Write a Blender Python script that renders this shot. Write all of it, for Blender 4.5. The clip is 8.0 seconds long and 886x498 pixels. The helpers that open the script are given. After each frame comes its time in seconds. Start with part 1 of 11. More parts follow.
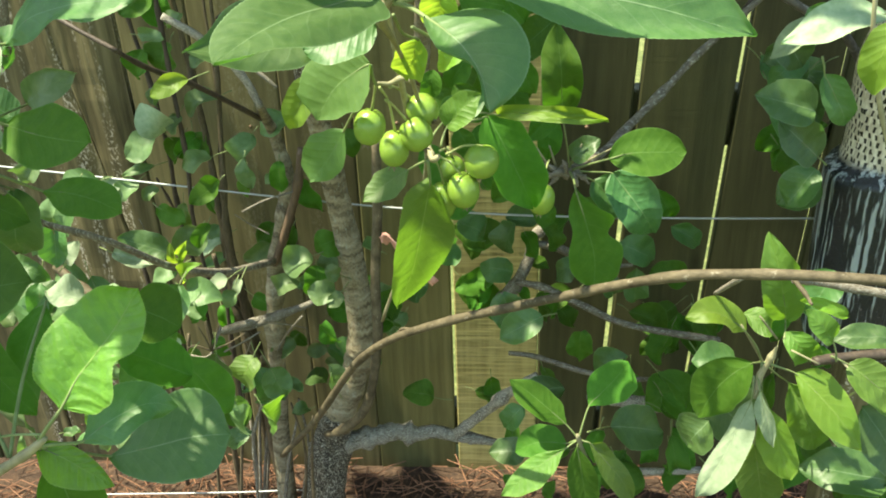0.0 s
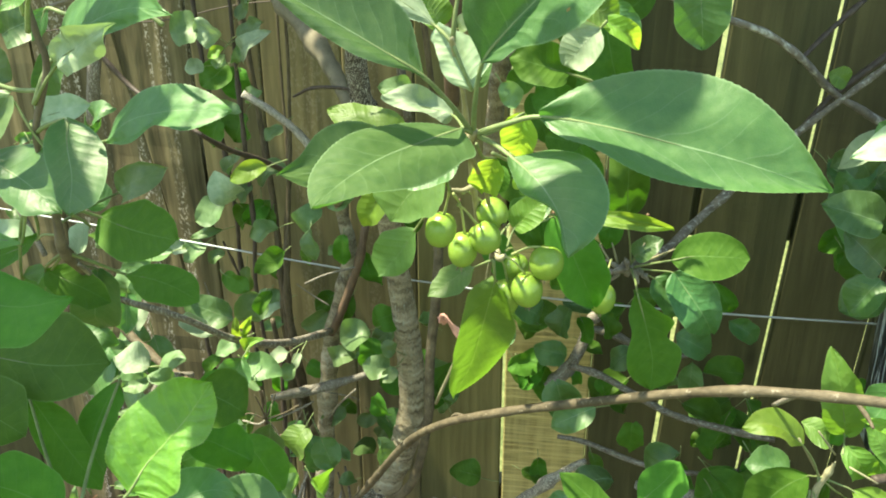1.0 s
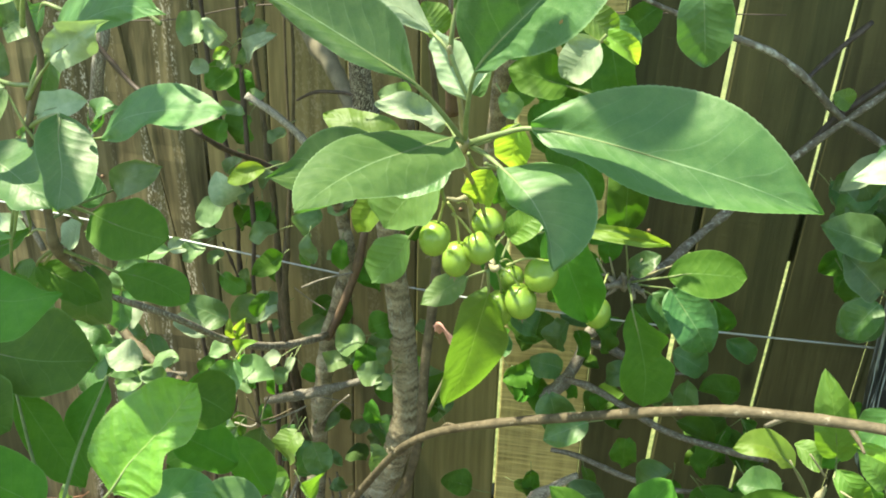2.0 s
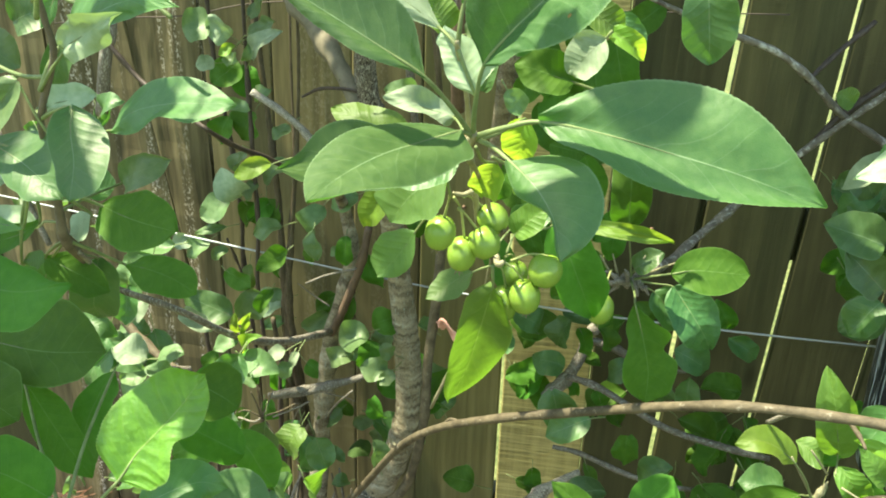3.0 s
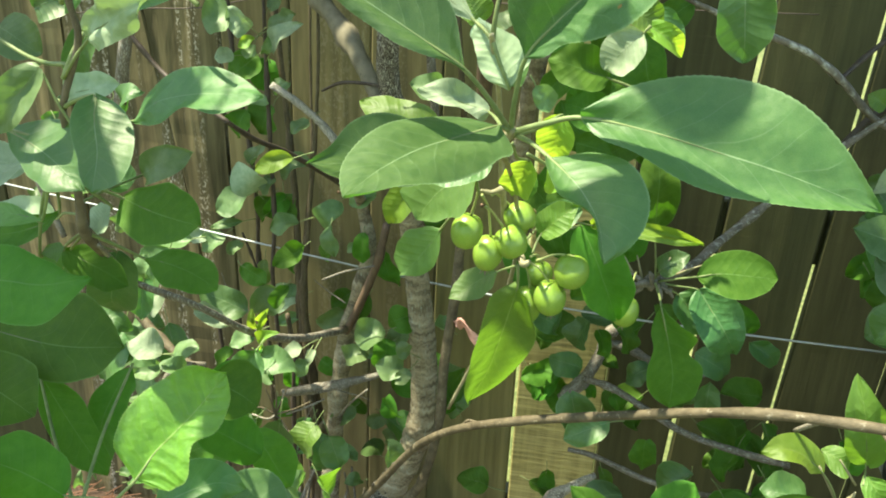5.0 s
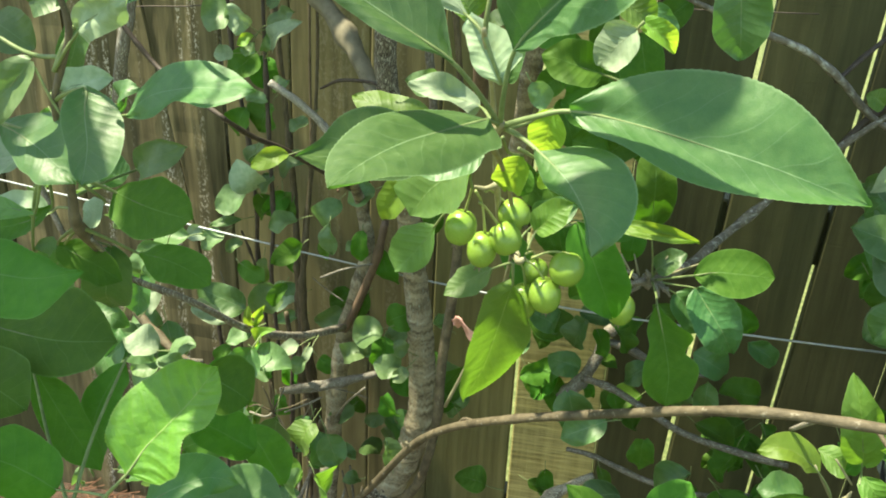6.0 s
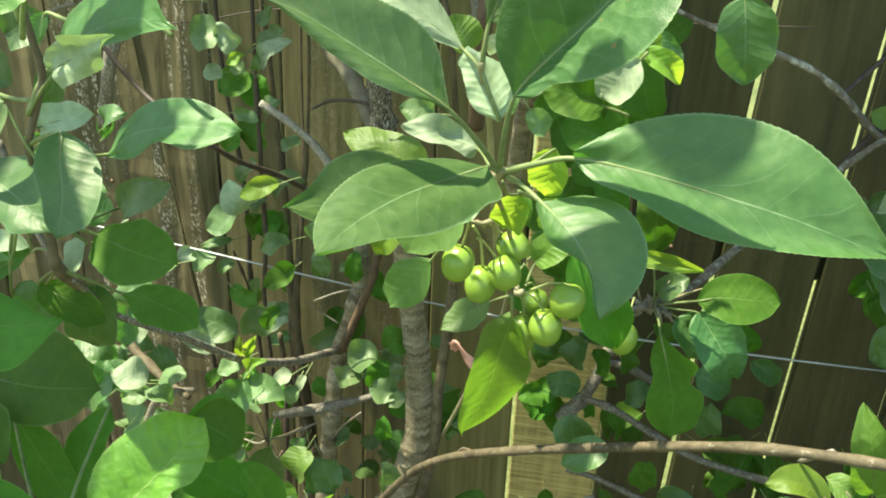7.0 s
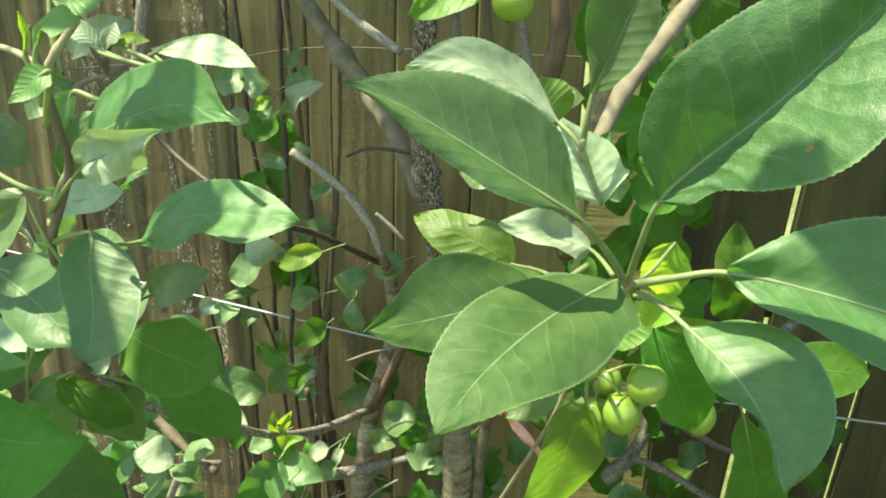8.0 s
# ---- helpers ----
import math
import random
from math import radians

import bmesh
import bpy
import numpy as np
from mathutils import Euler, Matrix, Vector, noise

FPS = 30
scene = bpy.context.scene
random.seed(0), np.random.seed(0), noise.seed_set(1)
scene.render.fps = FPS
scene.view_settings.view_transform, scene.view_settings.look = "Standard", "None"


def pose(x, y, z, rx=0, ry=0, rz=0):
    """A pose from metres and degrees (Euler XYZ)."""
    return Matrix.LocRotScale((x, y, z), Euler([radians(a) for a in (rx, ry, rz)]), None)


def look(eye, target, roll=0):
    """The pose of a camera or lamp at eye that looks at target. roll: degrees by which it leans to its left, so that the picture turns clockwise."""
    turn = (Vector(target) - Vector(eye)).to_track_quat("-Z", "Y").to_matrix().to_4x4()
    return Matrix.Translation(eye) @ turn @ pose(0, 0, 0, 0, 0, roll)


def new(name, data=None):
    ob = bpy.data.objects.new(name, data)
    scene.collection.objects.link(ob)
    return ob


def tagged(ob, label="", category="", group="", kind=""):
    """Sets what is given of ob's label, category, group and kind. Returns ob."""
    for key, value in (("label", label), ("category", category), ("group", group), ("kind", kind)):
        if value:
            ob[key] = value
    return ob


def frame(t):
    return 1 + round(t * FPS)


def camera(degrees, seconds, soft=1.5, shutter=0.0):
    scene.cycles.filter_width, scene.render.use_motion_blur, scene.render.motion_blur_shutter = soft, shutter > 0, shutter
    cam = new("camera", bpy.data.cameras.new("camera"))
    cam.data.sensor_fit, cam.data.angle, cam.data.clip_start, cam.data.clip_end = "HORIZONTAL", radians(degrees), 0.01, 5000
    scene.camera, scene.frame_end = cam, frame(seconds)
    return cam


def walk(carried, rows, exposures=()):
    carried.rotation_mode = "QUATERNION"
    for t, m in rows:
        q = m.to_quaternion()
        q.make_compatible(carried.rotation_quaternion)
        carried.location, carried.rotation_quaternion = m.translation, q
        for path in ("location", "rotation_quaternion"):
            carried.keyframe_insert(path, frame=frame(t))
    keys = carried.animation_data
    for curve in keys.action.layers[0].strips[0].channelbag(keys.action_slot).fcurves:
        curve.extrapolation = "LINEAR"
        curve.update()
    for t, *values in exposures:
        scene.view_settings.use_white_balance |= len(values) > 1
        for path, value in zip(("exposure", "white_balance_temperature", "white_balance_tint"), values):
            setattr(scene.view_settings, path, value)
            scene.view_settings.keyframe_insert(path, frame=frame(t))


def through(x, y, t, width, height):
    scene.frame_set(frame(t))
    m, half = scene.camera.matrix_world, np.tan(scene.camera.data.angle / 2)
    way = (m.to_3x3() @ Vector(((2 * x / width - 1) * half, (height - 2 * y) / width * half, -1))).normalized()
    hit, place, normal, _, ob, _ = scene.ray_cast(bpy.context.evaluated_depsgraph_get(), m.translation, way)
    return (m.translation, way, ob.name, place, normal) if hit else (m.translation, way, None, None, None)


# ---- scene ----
cam = camera(51.0, 8.0, soft=1.9)
PATH = [
    (0, (0.06, -0.023, 1.218), (-0.088, 1.715, 0.241), -2.1),
    (0.5, (0.051, -0.028, 1.236), (-0.181, 1.744, 0.338), -0.8),
    (1, (0.049, -0.021, 1.255), (-0.209, 1.76, 0.384), -0.2),
    (1.5, (0.057, -0.017, 1.255), (-0.211, 1.771, 0.4), 1.1),
    (3, (0.055, -0.024, 1.253), (-0.218, 1.763, 0.397), 1.9),
    (3.5, (0.05, -0.031, 1.255), (-0.234, 1.754, 0.4), 2.1),
    (4, (0.041, -0.02, 1.25), (-0.252, 1.763, 0.393), 2.5),
    (5.5, (0.041, -0.011, 1.245), (-0.252, 1.77, 0.383), 2.6),
    (6, (0.048, -0.011, 1.243), (-0.252, 1.77, 0.384), 2.7),
    (6.5, (0.05, 0.0, 1.244), (-0.249, 1.779, 0.382), 2.4),
    (7, (0.041, 0.02, 1.253), (-0.25, 1.806, 0.4), 2.3),
    (7.5, (0.006, 0.072, 1.256), (-0.302, 1.862, 0.418), 1.9),
    (8, (-0.012, 0.096, 1.256), (-0.325, 1.896, 0.443), 1.7),
]
walk(cam, [(t, look(eye, target, roll)) for t, eye, target, roll in PATH], exposures=[(0.0, 1.50, 7750, -1.5), (0.5, 1.70, 7650, -1.5), (4.2, 1.70, 7650, -1.5), (5.4, 1.53, 7700, -1.5), (7.0, 1.50, 7650, -2.0), (8.0, 1.55, 7700, -2.5)])

# ---- world, sun and exposure ----
SUN_TO = Vector((-0.38, -0.047, 0.92)).normalized()
sun = new("sun", bpy.data.lights.new("sun", "SUN"))
sun.data.energy, sun.data.angle, sun.data.color = 5.0, radians(0.6), (1.0, 0.95, 0.86)
sun.matrix_world = look(SUN_TO * 20, (0, 0, 0))
world = bpy.data.worlds.new("world")
scene.world = world
world.use_nodes = True
sky = world.node_tree.nodes.new("ShaderNodeTexSky")
sky.sky_type, sky.sun_disc = "NISHITA", False
sky.sun_elevation = math.asin(SUN_TO.z)
sky.sun_rotation = math.atan2(SUN_TO.x, SUN_TO.y)
world.node_tree.links.new(sky.outputs[0], world.node_tree.nodes["Background"].inputs[0])
world.node_tree.nodes["Background"].inputs[1].default_value = 0.15


# ---- materials ----
class Nodes:
    """A short hand for node trees."""

    def __init__(self, name):
        self.mat = bpy.data.materials.new(name)
        self.mat.use_nodes = True
        self.tree = self.mat.node_tree
        self.bsdf = self.tree.nodes["Principled BSDF"]
        self.out = self.tree.nodes["Material Output"]

    def add(self, kind, **values):
        node = self.tree.nodes.new("ShaderNode" + kind)
        if "operation" in values:
            node.operation = values["operation"]
        if "data_type" in values:
            node.data_type, node.blend_type = values["data_type"], values["blend_type"]
        if "interpolation_type" in values:
            node.interpolation_type = values["interpolation_type"]
        if "feature" in values:
            node.feature = values["feature"]
        return node

    def put(self, socket, value):
        if isinstance(value, bpy.types.NodeSocket):
            self.tree.links.new(value, socket)
        else:
            socket.default_value = value

    def math(self, op, a, b=0.0, c=0.0):
        node = self.add("Math", operation=op)
        for socket, value in zip(node.inputs, (a, b, c)):
            self.put(socket, value)
        return node.outputs[0]

    def noise(self, scale, detail=4.0, rough=0.55, vector=None):
        node = self.add("TexNoise")
        node.inputs["Scale"].default_value = scale
        node.inputs["Detail"].default_value = detail
        node.inputs["Roughness"].default_value = rough
        if vector is not None:
            self.put(node.inputs["Vector"], vector)
        return node.outputs["Fac"]

    def ramp(self, fac, stops):
        node = self.add("ValToRGB")
        while len(node.color_ramp.elements) < len(stops):
            node.color_ramp.elements.new(0.5)
        for element, (at, colour) in zip(node.color_ramp.elements, stops):
            element.position = at
            element.color = (*colour, 1) if len(colour) == 3 else colour
        self.put(node.inputs[0], fac)
        return node.outputs[0]

    def mix(self, fac, a, b, blend="MIX"):
        node = self.add("Mix", data_type="RGBA", blend_type=blend)
        self.put(node.inputs[0], fac)
        for socket, value in ((node.inputs[6], a), (node.inputs[7], b)):
            if isinstance(value, tuple):
                value = (*value, 1) if len(value) == 3 else value
            self.put(socket, value)
        return node.outputs[2]

    def stretched(self, scale, space="Object"):
        coords = self.add("TexCoord")
        mapping = self.add("Mapping")
        mapping.inputs["Scale"].default_value = scale
        self.put(mapping.inputs["Vector"], coords.outputs[space])
        return mapping.outputs[0]

    def bump(self, height, strength, distance):
        node = self.add("Bump")
        node.inputs["Strength"].default_value = strength
        node.inputs["Distance"].default_value = distance
        self.put(node.inputs["Height"], height)
        return node.outputs[0]

    def random(self):
        return self.add("ObjectInfo").outputs["Random"]


def smooth(n, value, low, high):
    node = n.add("MapRange", interpolation_type="SMOOTHSTEP")
    n.put(node.inputs[0], value)
    node.inputs[1].default_value, node.inputs[2].default_value = low, high
    return node.outputs[0]


def leaf_material(name, dark, light, through_colour, through=0.35, vein=(0.25, 0.36, 0.17), rough=0.44, spots=0.0, relief=0.6, gloss=0.6):
    """A leaf blade: midrib and side veins by the UV, blotches, quilted relief, light that shines through."""
    n = Nodes(name)
    uv = n.add("UVMap")
    parts = n.add("SeparateXYZ")
    n.put(parts.inputs[0], uv.outputs[0])
    u = parts.outputs[0]
    v = n.math("ABSOLUTE", n.math("MULTIPLY_ADD", parts.outputs[1], 2.0, -1.0))
    rnd = n.random()
    here = n.add("TexCoord").outputs["Object"]
    wobble = n.noise(38.0, 0.0, 0.5, here)
    s = n.math("ADD", n.math("MULTIPLY", u, 8.5), n.math("MULTIPLY", v, -1.9))
    s = n.math("ADD", s, n.math("MULTIPLY", n.math("POWER", v, 2.0), 0.35))
    s = n.math("ADD", s, n.math("MULTIPLY", wobble, 1.5))
    side = n.math("ADD", s, n.math("MULTIPLY", n.math("GREATER_THAN", parts.outputs[1], 0.5), 0.45))
    wave = n.math("PINGPONG", side, 0.5)
    side_vein = n.math("SUBTRACT", 1.0, smooth(n, wave, 0.0, 0.035))
    side_vein = n.math("MULTIPLY", side_vein, n.math("SUBTRACT", 1.0, smooth(n, v, 0.55, 0.98)))
    thin = n.math("MULTIPLY_ADD", u, -0.7, 1.0)
    rib = n.math("SUBTRACT", 1.0, smooth(n, n.math("DIVIDE", v, thin), 0.006, 0.030))
    veins = n.math("MAXIMUM", n.math("MULTIPLY", rib, 0.6), n.math("MULTIPLY", side_vein, 0.20))
    net = n.add("TexVoronoi", feature="DISTANCE_TO_EDGE")
    net.inputs["Scale"].default_value = 700.0
    n.put(net.inputs["Vector"], here)
    blot = n.noise(150.0, 4.0, 0.6, here)
    base = n.mix(smooth(n, blot, 0.3, 0.7), dark, light)
    broad = smooth(n, n.noise(36.0, 2.0, 0.5, here), 0.42, 0.68)
    base = n.mix(n.math("MULTIPLY", broad, 0.45), base, tuple(0.55 * a + 0.1 * b for a, b in zip(dark, through_colour)))
    base = n.mix(n.math("MULTIPLY", n.math("SUBTRACT", 1.0, smooth(n, net.outputs["Distance"], 0.0, 0.12)), 0.05), base, vein)
    hue = n.add("HueSaturation")
    n.put(hue.inputs["Hue"], n.math("MULTIPLY_ADD", rnd, 0.035, 0.482))
    n.put(hue.inputs["Value"], n.math("MULTIPLY_ADD", rnd, 0.5, 0.75))
    n.put(hue.inputs["Color"], base)
    colour = n.mix(veins, hue.outputs[0], vein)
    # Rim light on the toothed edge, painted as a paler margin
    colour = n.mix(n.math("MULTIPLY", smooth(n, v, 0.95, 1.0), 0.3), colour, tuple(1.2 * c for c in vein))
    if spots:
        cell = n.noise(230.0, 1.0, 0.5, here)
        colour = n.mix(smooth(n, cell, 0.79 - spots, 0.82 - spots), colour, (0.24, 0.11, 0.03))
    quilt = n.math("MULTIPLY", smooth(n, wave, 0.0, 0.35), n.math("SUBTRACT", 1.0, n.math("MULTIPLY", rib, 0.8)))
    height = n.math("ADD", n.math("MULTIPLY", quilt, 0.11), n.math("MULTIPLY", smooth(n, net.outputs["Distance"], 0.0, 0.2), 0.02))
    height = n.math("ADD", height, n.math("MULTIPLY", n.noise(700.0, 0.0, 0.5, here), 0.02))
    height = n.math("ADD", height, n.math("MULTIPLY", n.noise(170.0, 1.0, 0.5, here), 0.32))
    normal = n.bump(height, relief, 0.0018)
    n.put(n.bsdf.inputs["Base Color"], colour)
    n.put(n.bsdf.inputs["Roughness"], n.math("MULTIPLY_ADD", blot, 0.2, rough))
    n.put(n.bsdf.inputs["Normal"], normal)
    n.bsdf.inputs["Specular IOR Level"].default_value = gloss
    n.bsdf.inputs["Sheen Weight"].default_value = 0.05
    n.bsdf.inputs["Sheen Roughness"].default_value = 0.4
    shine = n.add("BsdfTranslucent")
    tcol = n.mix(n.math("MULTIPLY", veins, 0.5), through_colour, (0.12, 0.22, 0.03))
    thue = n.add("HueSaturation")
    n.put(thue.inputs["Value"], n.math("MULTIPLY_ADD", rnd, 0.5, 0.75))
    n.put(thue.inputs["Color"], tcol)
    n.put(shine.inputs["Color"], thue.outputs[0])
    n.put(shine.inputs["Normal"], normal)
    both = n.add("MixShader")
    both.inputs[0].default_value = through
    n.put(both.inputs[1], n.bsdf.outputs[0])
    n.put(both.inputs[2], shine.outputs[0])
    n.put(n.out.inputs[0], both.outputs[0])
    return n.mat


LEAF = leaf_material("leaf_mature", (0.045, 0.115, 0.027), (0.072, 0.154, 0.039), (0.13, 0.38, 0.04), 0.28, vein=(0.28, 0.41, 0.22), rough=0.40, gloss=0.66)
# Deep green that also carries the shade of low and hidden leaves in its colour
LEAF_DEEP = leaf_material("leaf_deep_green_shaded", (0.042, 0.126, 0.010), (0.066, 0.165, 0.017), (0.13, 0.40, 0.02), 0.28, vein=(0.18, 0.32, 0.10), rough=0.55, gloss=0.26)
LEAF_SPOT = leaf_material("leaf_mature_spotted", (0.028, 0.092, 0.020), (0.050, 0.130, 0.034), (0.11, 0.38, 0.03), 0.14, spots=0.012, relief=1.2)
LEAF_GREEN = leaf_material("leaf_fresh", (0.080, 0.180, 0.025), (0.115, 0.228, 0.035), (0.27, 0.56, 0.04), 0.37, vein=(0.34, 0.46, 0.14), relief=1.1)
# Fresh blade with its colour raised to stand for sunlight on it
LEAF_BRIGHT = leaf_material("leaf_fresh_quilted_sunlit", (0.065, 0.19, 0.012), (0.12, 0.29, 0.020), (0.34, 0.74, 0.03), 0.36, vein=(0.40, 0.52, 0.16), relief=1.7, gloss=0.8)
LEAF_MID = leaf_material("leaf_half_grown", (0.080, 0.170, 0.040), (0.118, 0.222, 0.058), (0.24, 0.50, 0.05), 0.36, vein=(0.27, 0.40, 0.15))
LEAF_YELLOW = leaf_material("leaf_young", (0.13, 0.28, 0.03), (0.17, 0.34, 0.04), (0.48, 0.72, 0.06), 0.5, vein=(0.42, 0.50, 0.16))
# Downy undersides, and sunlit blades whose brightness is put into the colour
LEAF_PALE = leaf_material("leaf_pale_downy_sunlit", (0.23, 0.32, 0.19), (0.33, 0.42, 0.27), (0.24, 0.40, 0.10), 0.25, vein=(0.42, 0.48, 0.32), rough=0.6)
LEAF_SHRUB = leaf_material("leaf_shrub", (0.092, 0.166, 0.058), (0.145, 0.230, 0.092), (0.20, 0.40, 0.07), 0.30, vein=(0.20, 0.30, 0.14), rough=0.42, relief=0.45)


def plain_material(name, dark, light, scale=(60, 60, 60), rough=0.7, relief=0.4, depth=0.001, spec=0.3, grain=1.0, flecks=None, fleck_at=(0.62, 0.68), fleck_scale=90.0):
    n = Nodes(name)
    where = n.stretched(scale)
    a = n.noise(grain, 6.0, 0.62, where)
    b = n.noise(9.0, 3.0)
    colour = n.ramp(a, [(0.3, dark), (0.7, light)])
    colour = n.mix(n.math("MULTIPLY", smooth(n, b, 0.4, 0.7), 0.35), colour, tuple(0.55 * c for c in dark))
    if flecks:
        fleck = smooth(n, n.noise(fleck_scale, 3.0, 0.7), *fleck_at)
        colour = n.mix(fleck, colour, flecks)
    hue = n.add("HueSaturation")
    n.put(hue.inputs["Value"], n.math("MULTIPLY_ADD", n.random(), 0.3, 0.85))
    n.put(hue.inputs["Color"], colour)
    n.put(n.bsdf.inputs["Base Color"], hue.outputs[0])
    n.put(n.bsdf.inputs["Roughness"], rough)
    n.bsdf.inputs["Specular IOR Level"].default_value = spec
    n.put(n.bsdf.inputs["Normal"], n.bump(a, relief, depth))
    return n.mat


PETIOLE = plain_material("leaf_stalk", (0.12, 0.17, 0.06), (0.22, 0.27, 0.12), rough=0.5, relief=0.1)
BARK_TAN = plain_material("bark_tan_branch", (0.055, 0.044, 0.027), (0.165, 0.135, 0.085), (70, 70, 70), 0.7, 1.0, 0.002, flecks=(0.26, 0.23, 0.17), fleck_at=(0.60, 0.74), fleck_scale=70.0)
BARK_BROWN = plain_material("bark_brown_cane", (0.050, 0.040, 0.024), (0.150, 0.118, 0.074), (160, 160, 60), 0.5, 0.5, 0.001, flecks=(0.30, 0.25, 0.18), fleck_at=(0.63, 0.68), fleck_scale=160.0)
BARK_DARK = plain_material("bark_dark_shoot", (0.035, 0.027, 0.022), (0.085, 0.065, 0.05), (160, 160, 80), 0.55, 0.5, 0.001)
BARK_GREY = plain_material("bark_grey_twig", (0.085, 0.072, 0.056), (0.20, 0.175, 0.135), (120, 120, 60), 0.75, 0.6, 0.0012, flecks=(0.42, 0.42, 0.37), fleck_at=(0.48, 0.74), fleck_scale=46.0)
BARK_OLIVE = plain_material("bark_smooth_olive", (0.105, 0.092, 0.060), (0.19, 0.168, 0.115), (60, 60, 40), 0.75, 0.5, 0.001, flecks=(0.06, 0.05, 0.035), fleck_at=(0.66, 0.72), fleck_scale=40.0)
BARK_LICHEN = plain_material("bark_lichen", (0.095, 0.083, 0.064), (0.30, 0.275, 0.225), (75, 75, 75), 0.9, 1.0, 0.003, flecks=(0.50, 0.48, 0.42), fleck_at=(0.46, 0.66), fleck_scale=60.0)
BARK_CRUST = plain_material("bark_dark_crusted", (0.016, 0.013, 0.010), (0.12, 0.10, 0.075), (90, 90, 30), 0.9, 1.0, 0.009, flecks=(0.50, 0.48, 0.40), fleck_at=(0.54, 0.60), fleck_scale=75.0)
SHOOT_GREEN = plain_material("shoot_downy", (0.20, 0.19, 0.11), (0.34, 0.32, 0.20), rough=0.6, relief=0.2)
SHOOT_GREY = plain_material("shoot_grey_downy", (0.095, 0.078, 0.058), (0.20, 0.17, 0.125), (120, 120, 60), 0.7, 0.3, 0.0006, flecks=(0.30, 0.27, 0.2), fleck_at=(0.66, 0.7), fleck_scale=220.0)
SHOOT_RED = plain_material("shoot_russet", (0.075, 0.05, 0.034), (0.155, 0.105, 0.07), (90, 90, 40), 0.55, 0.4, 0.0008, flecks=(0.32, 0.27, 0.2), fleck_at=(0.66, 0.7), fleck_scale=200.0)


def trunk_material():
    """Bark in peeling cross bands, grey brown with lichen."""
    n = Nodes("bark_banded_trunk")
    warp = n.add("VectorMath", operation="ADD")
    coords = n.add("TexCoord")
    tex = n.add("TexNoise")
    tex.inputs["Scale"].default_value = 26.0
    tex.inputs["Detail"].default_value = 3.0
    shift = n.add("VectorMath", operation="SCALE")
    n.put(shift.inputs[0], tex.outputs["Color"])
    shift.inputs["Scale"].default_value = 0.016
    n.put(warp.inputs[0], coords.outputs["Object"])
    n.put(warp.inputs[1], shift.outputs[0])
    mapping = n.add("Mapping")
    mapping.inputs["Scale"].default_value = (26, 26, 135)
    n.put(mapping.inputs["Vector"], warp.outputs[0])
    bands = n.noise(1.0, 4.0, 0.6, mapping.outputs[0])
    fine = n.noise(190.0, 4.0, 0.65)
    both = n.math("ADD", n.math("MULTIPLY", bands, 0.72), n.math("MULTIPLY", fine, 0.28))
    colour = n.ramp(both, [(0.35, (0.065, 0.050, 0.030)), (0.44, (0.190, 0.155, 0.095)), (0.54, (0.33, 0.28, 0.185)), (0.67, (0.52, 0.47, 0.35))])
    lichen = smooth(n, n.noise(46.0, 4.0, 0.7), 0.57, 0.64)
    colour = n.mix(n.math("MULTIPLY", lichen, 0.8), colour, (0.34, 0.36, 0.29))
    n.put(n.bsdf.inputs["Base Color"], colour)
    n.bsdf.inputs["Roughness"].default_value = 0.85
    n.put(n.bsdf.inputs["Normal"], n.bump(both, 1.0, 0.006))
    return n.mat


BARK_TRUNK = trunk_material()


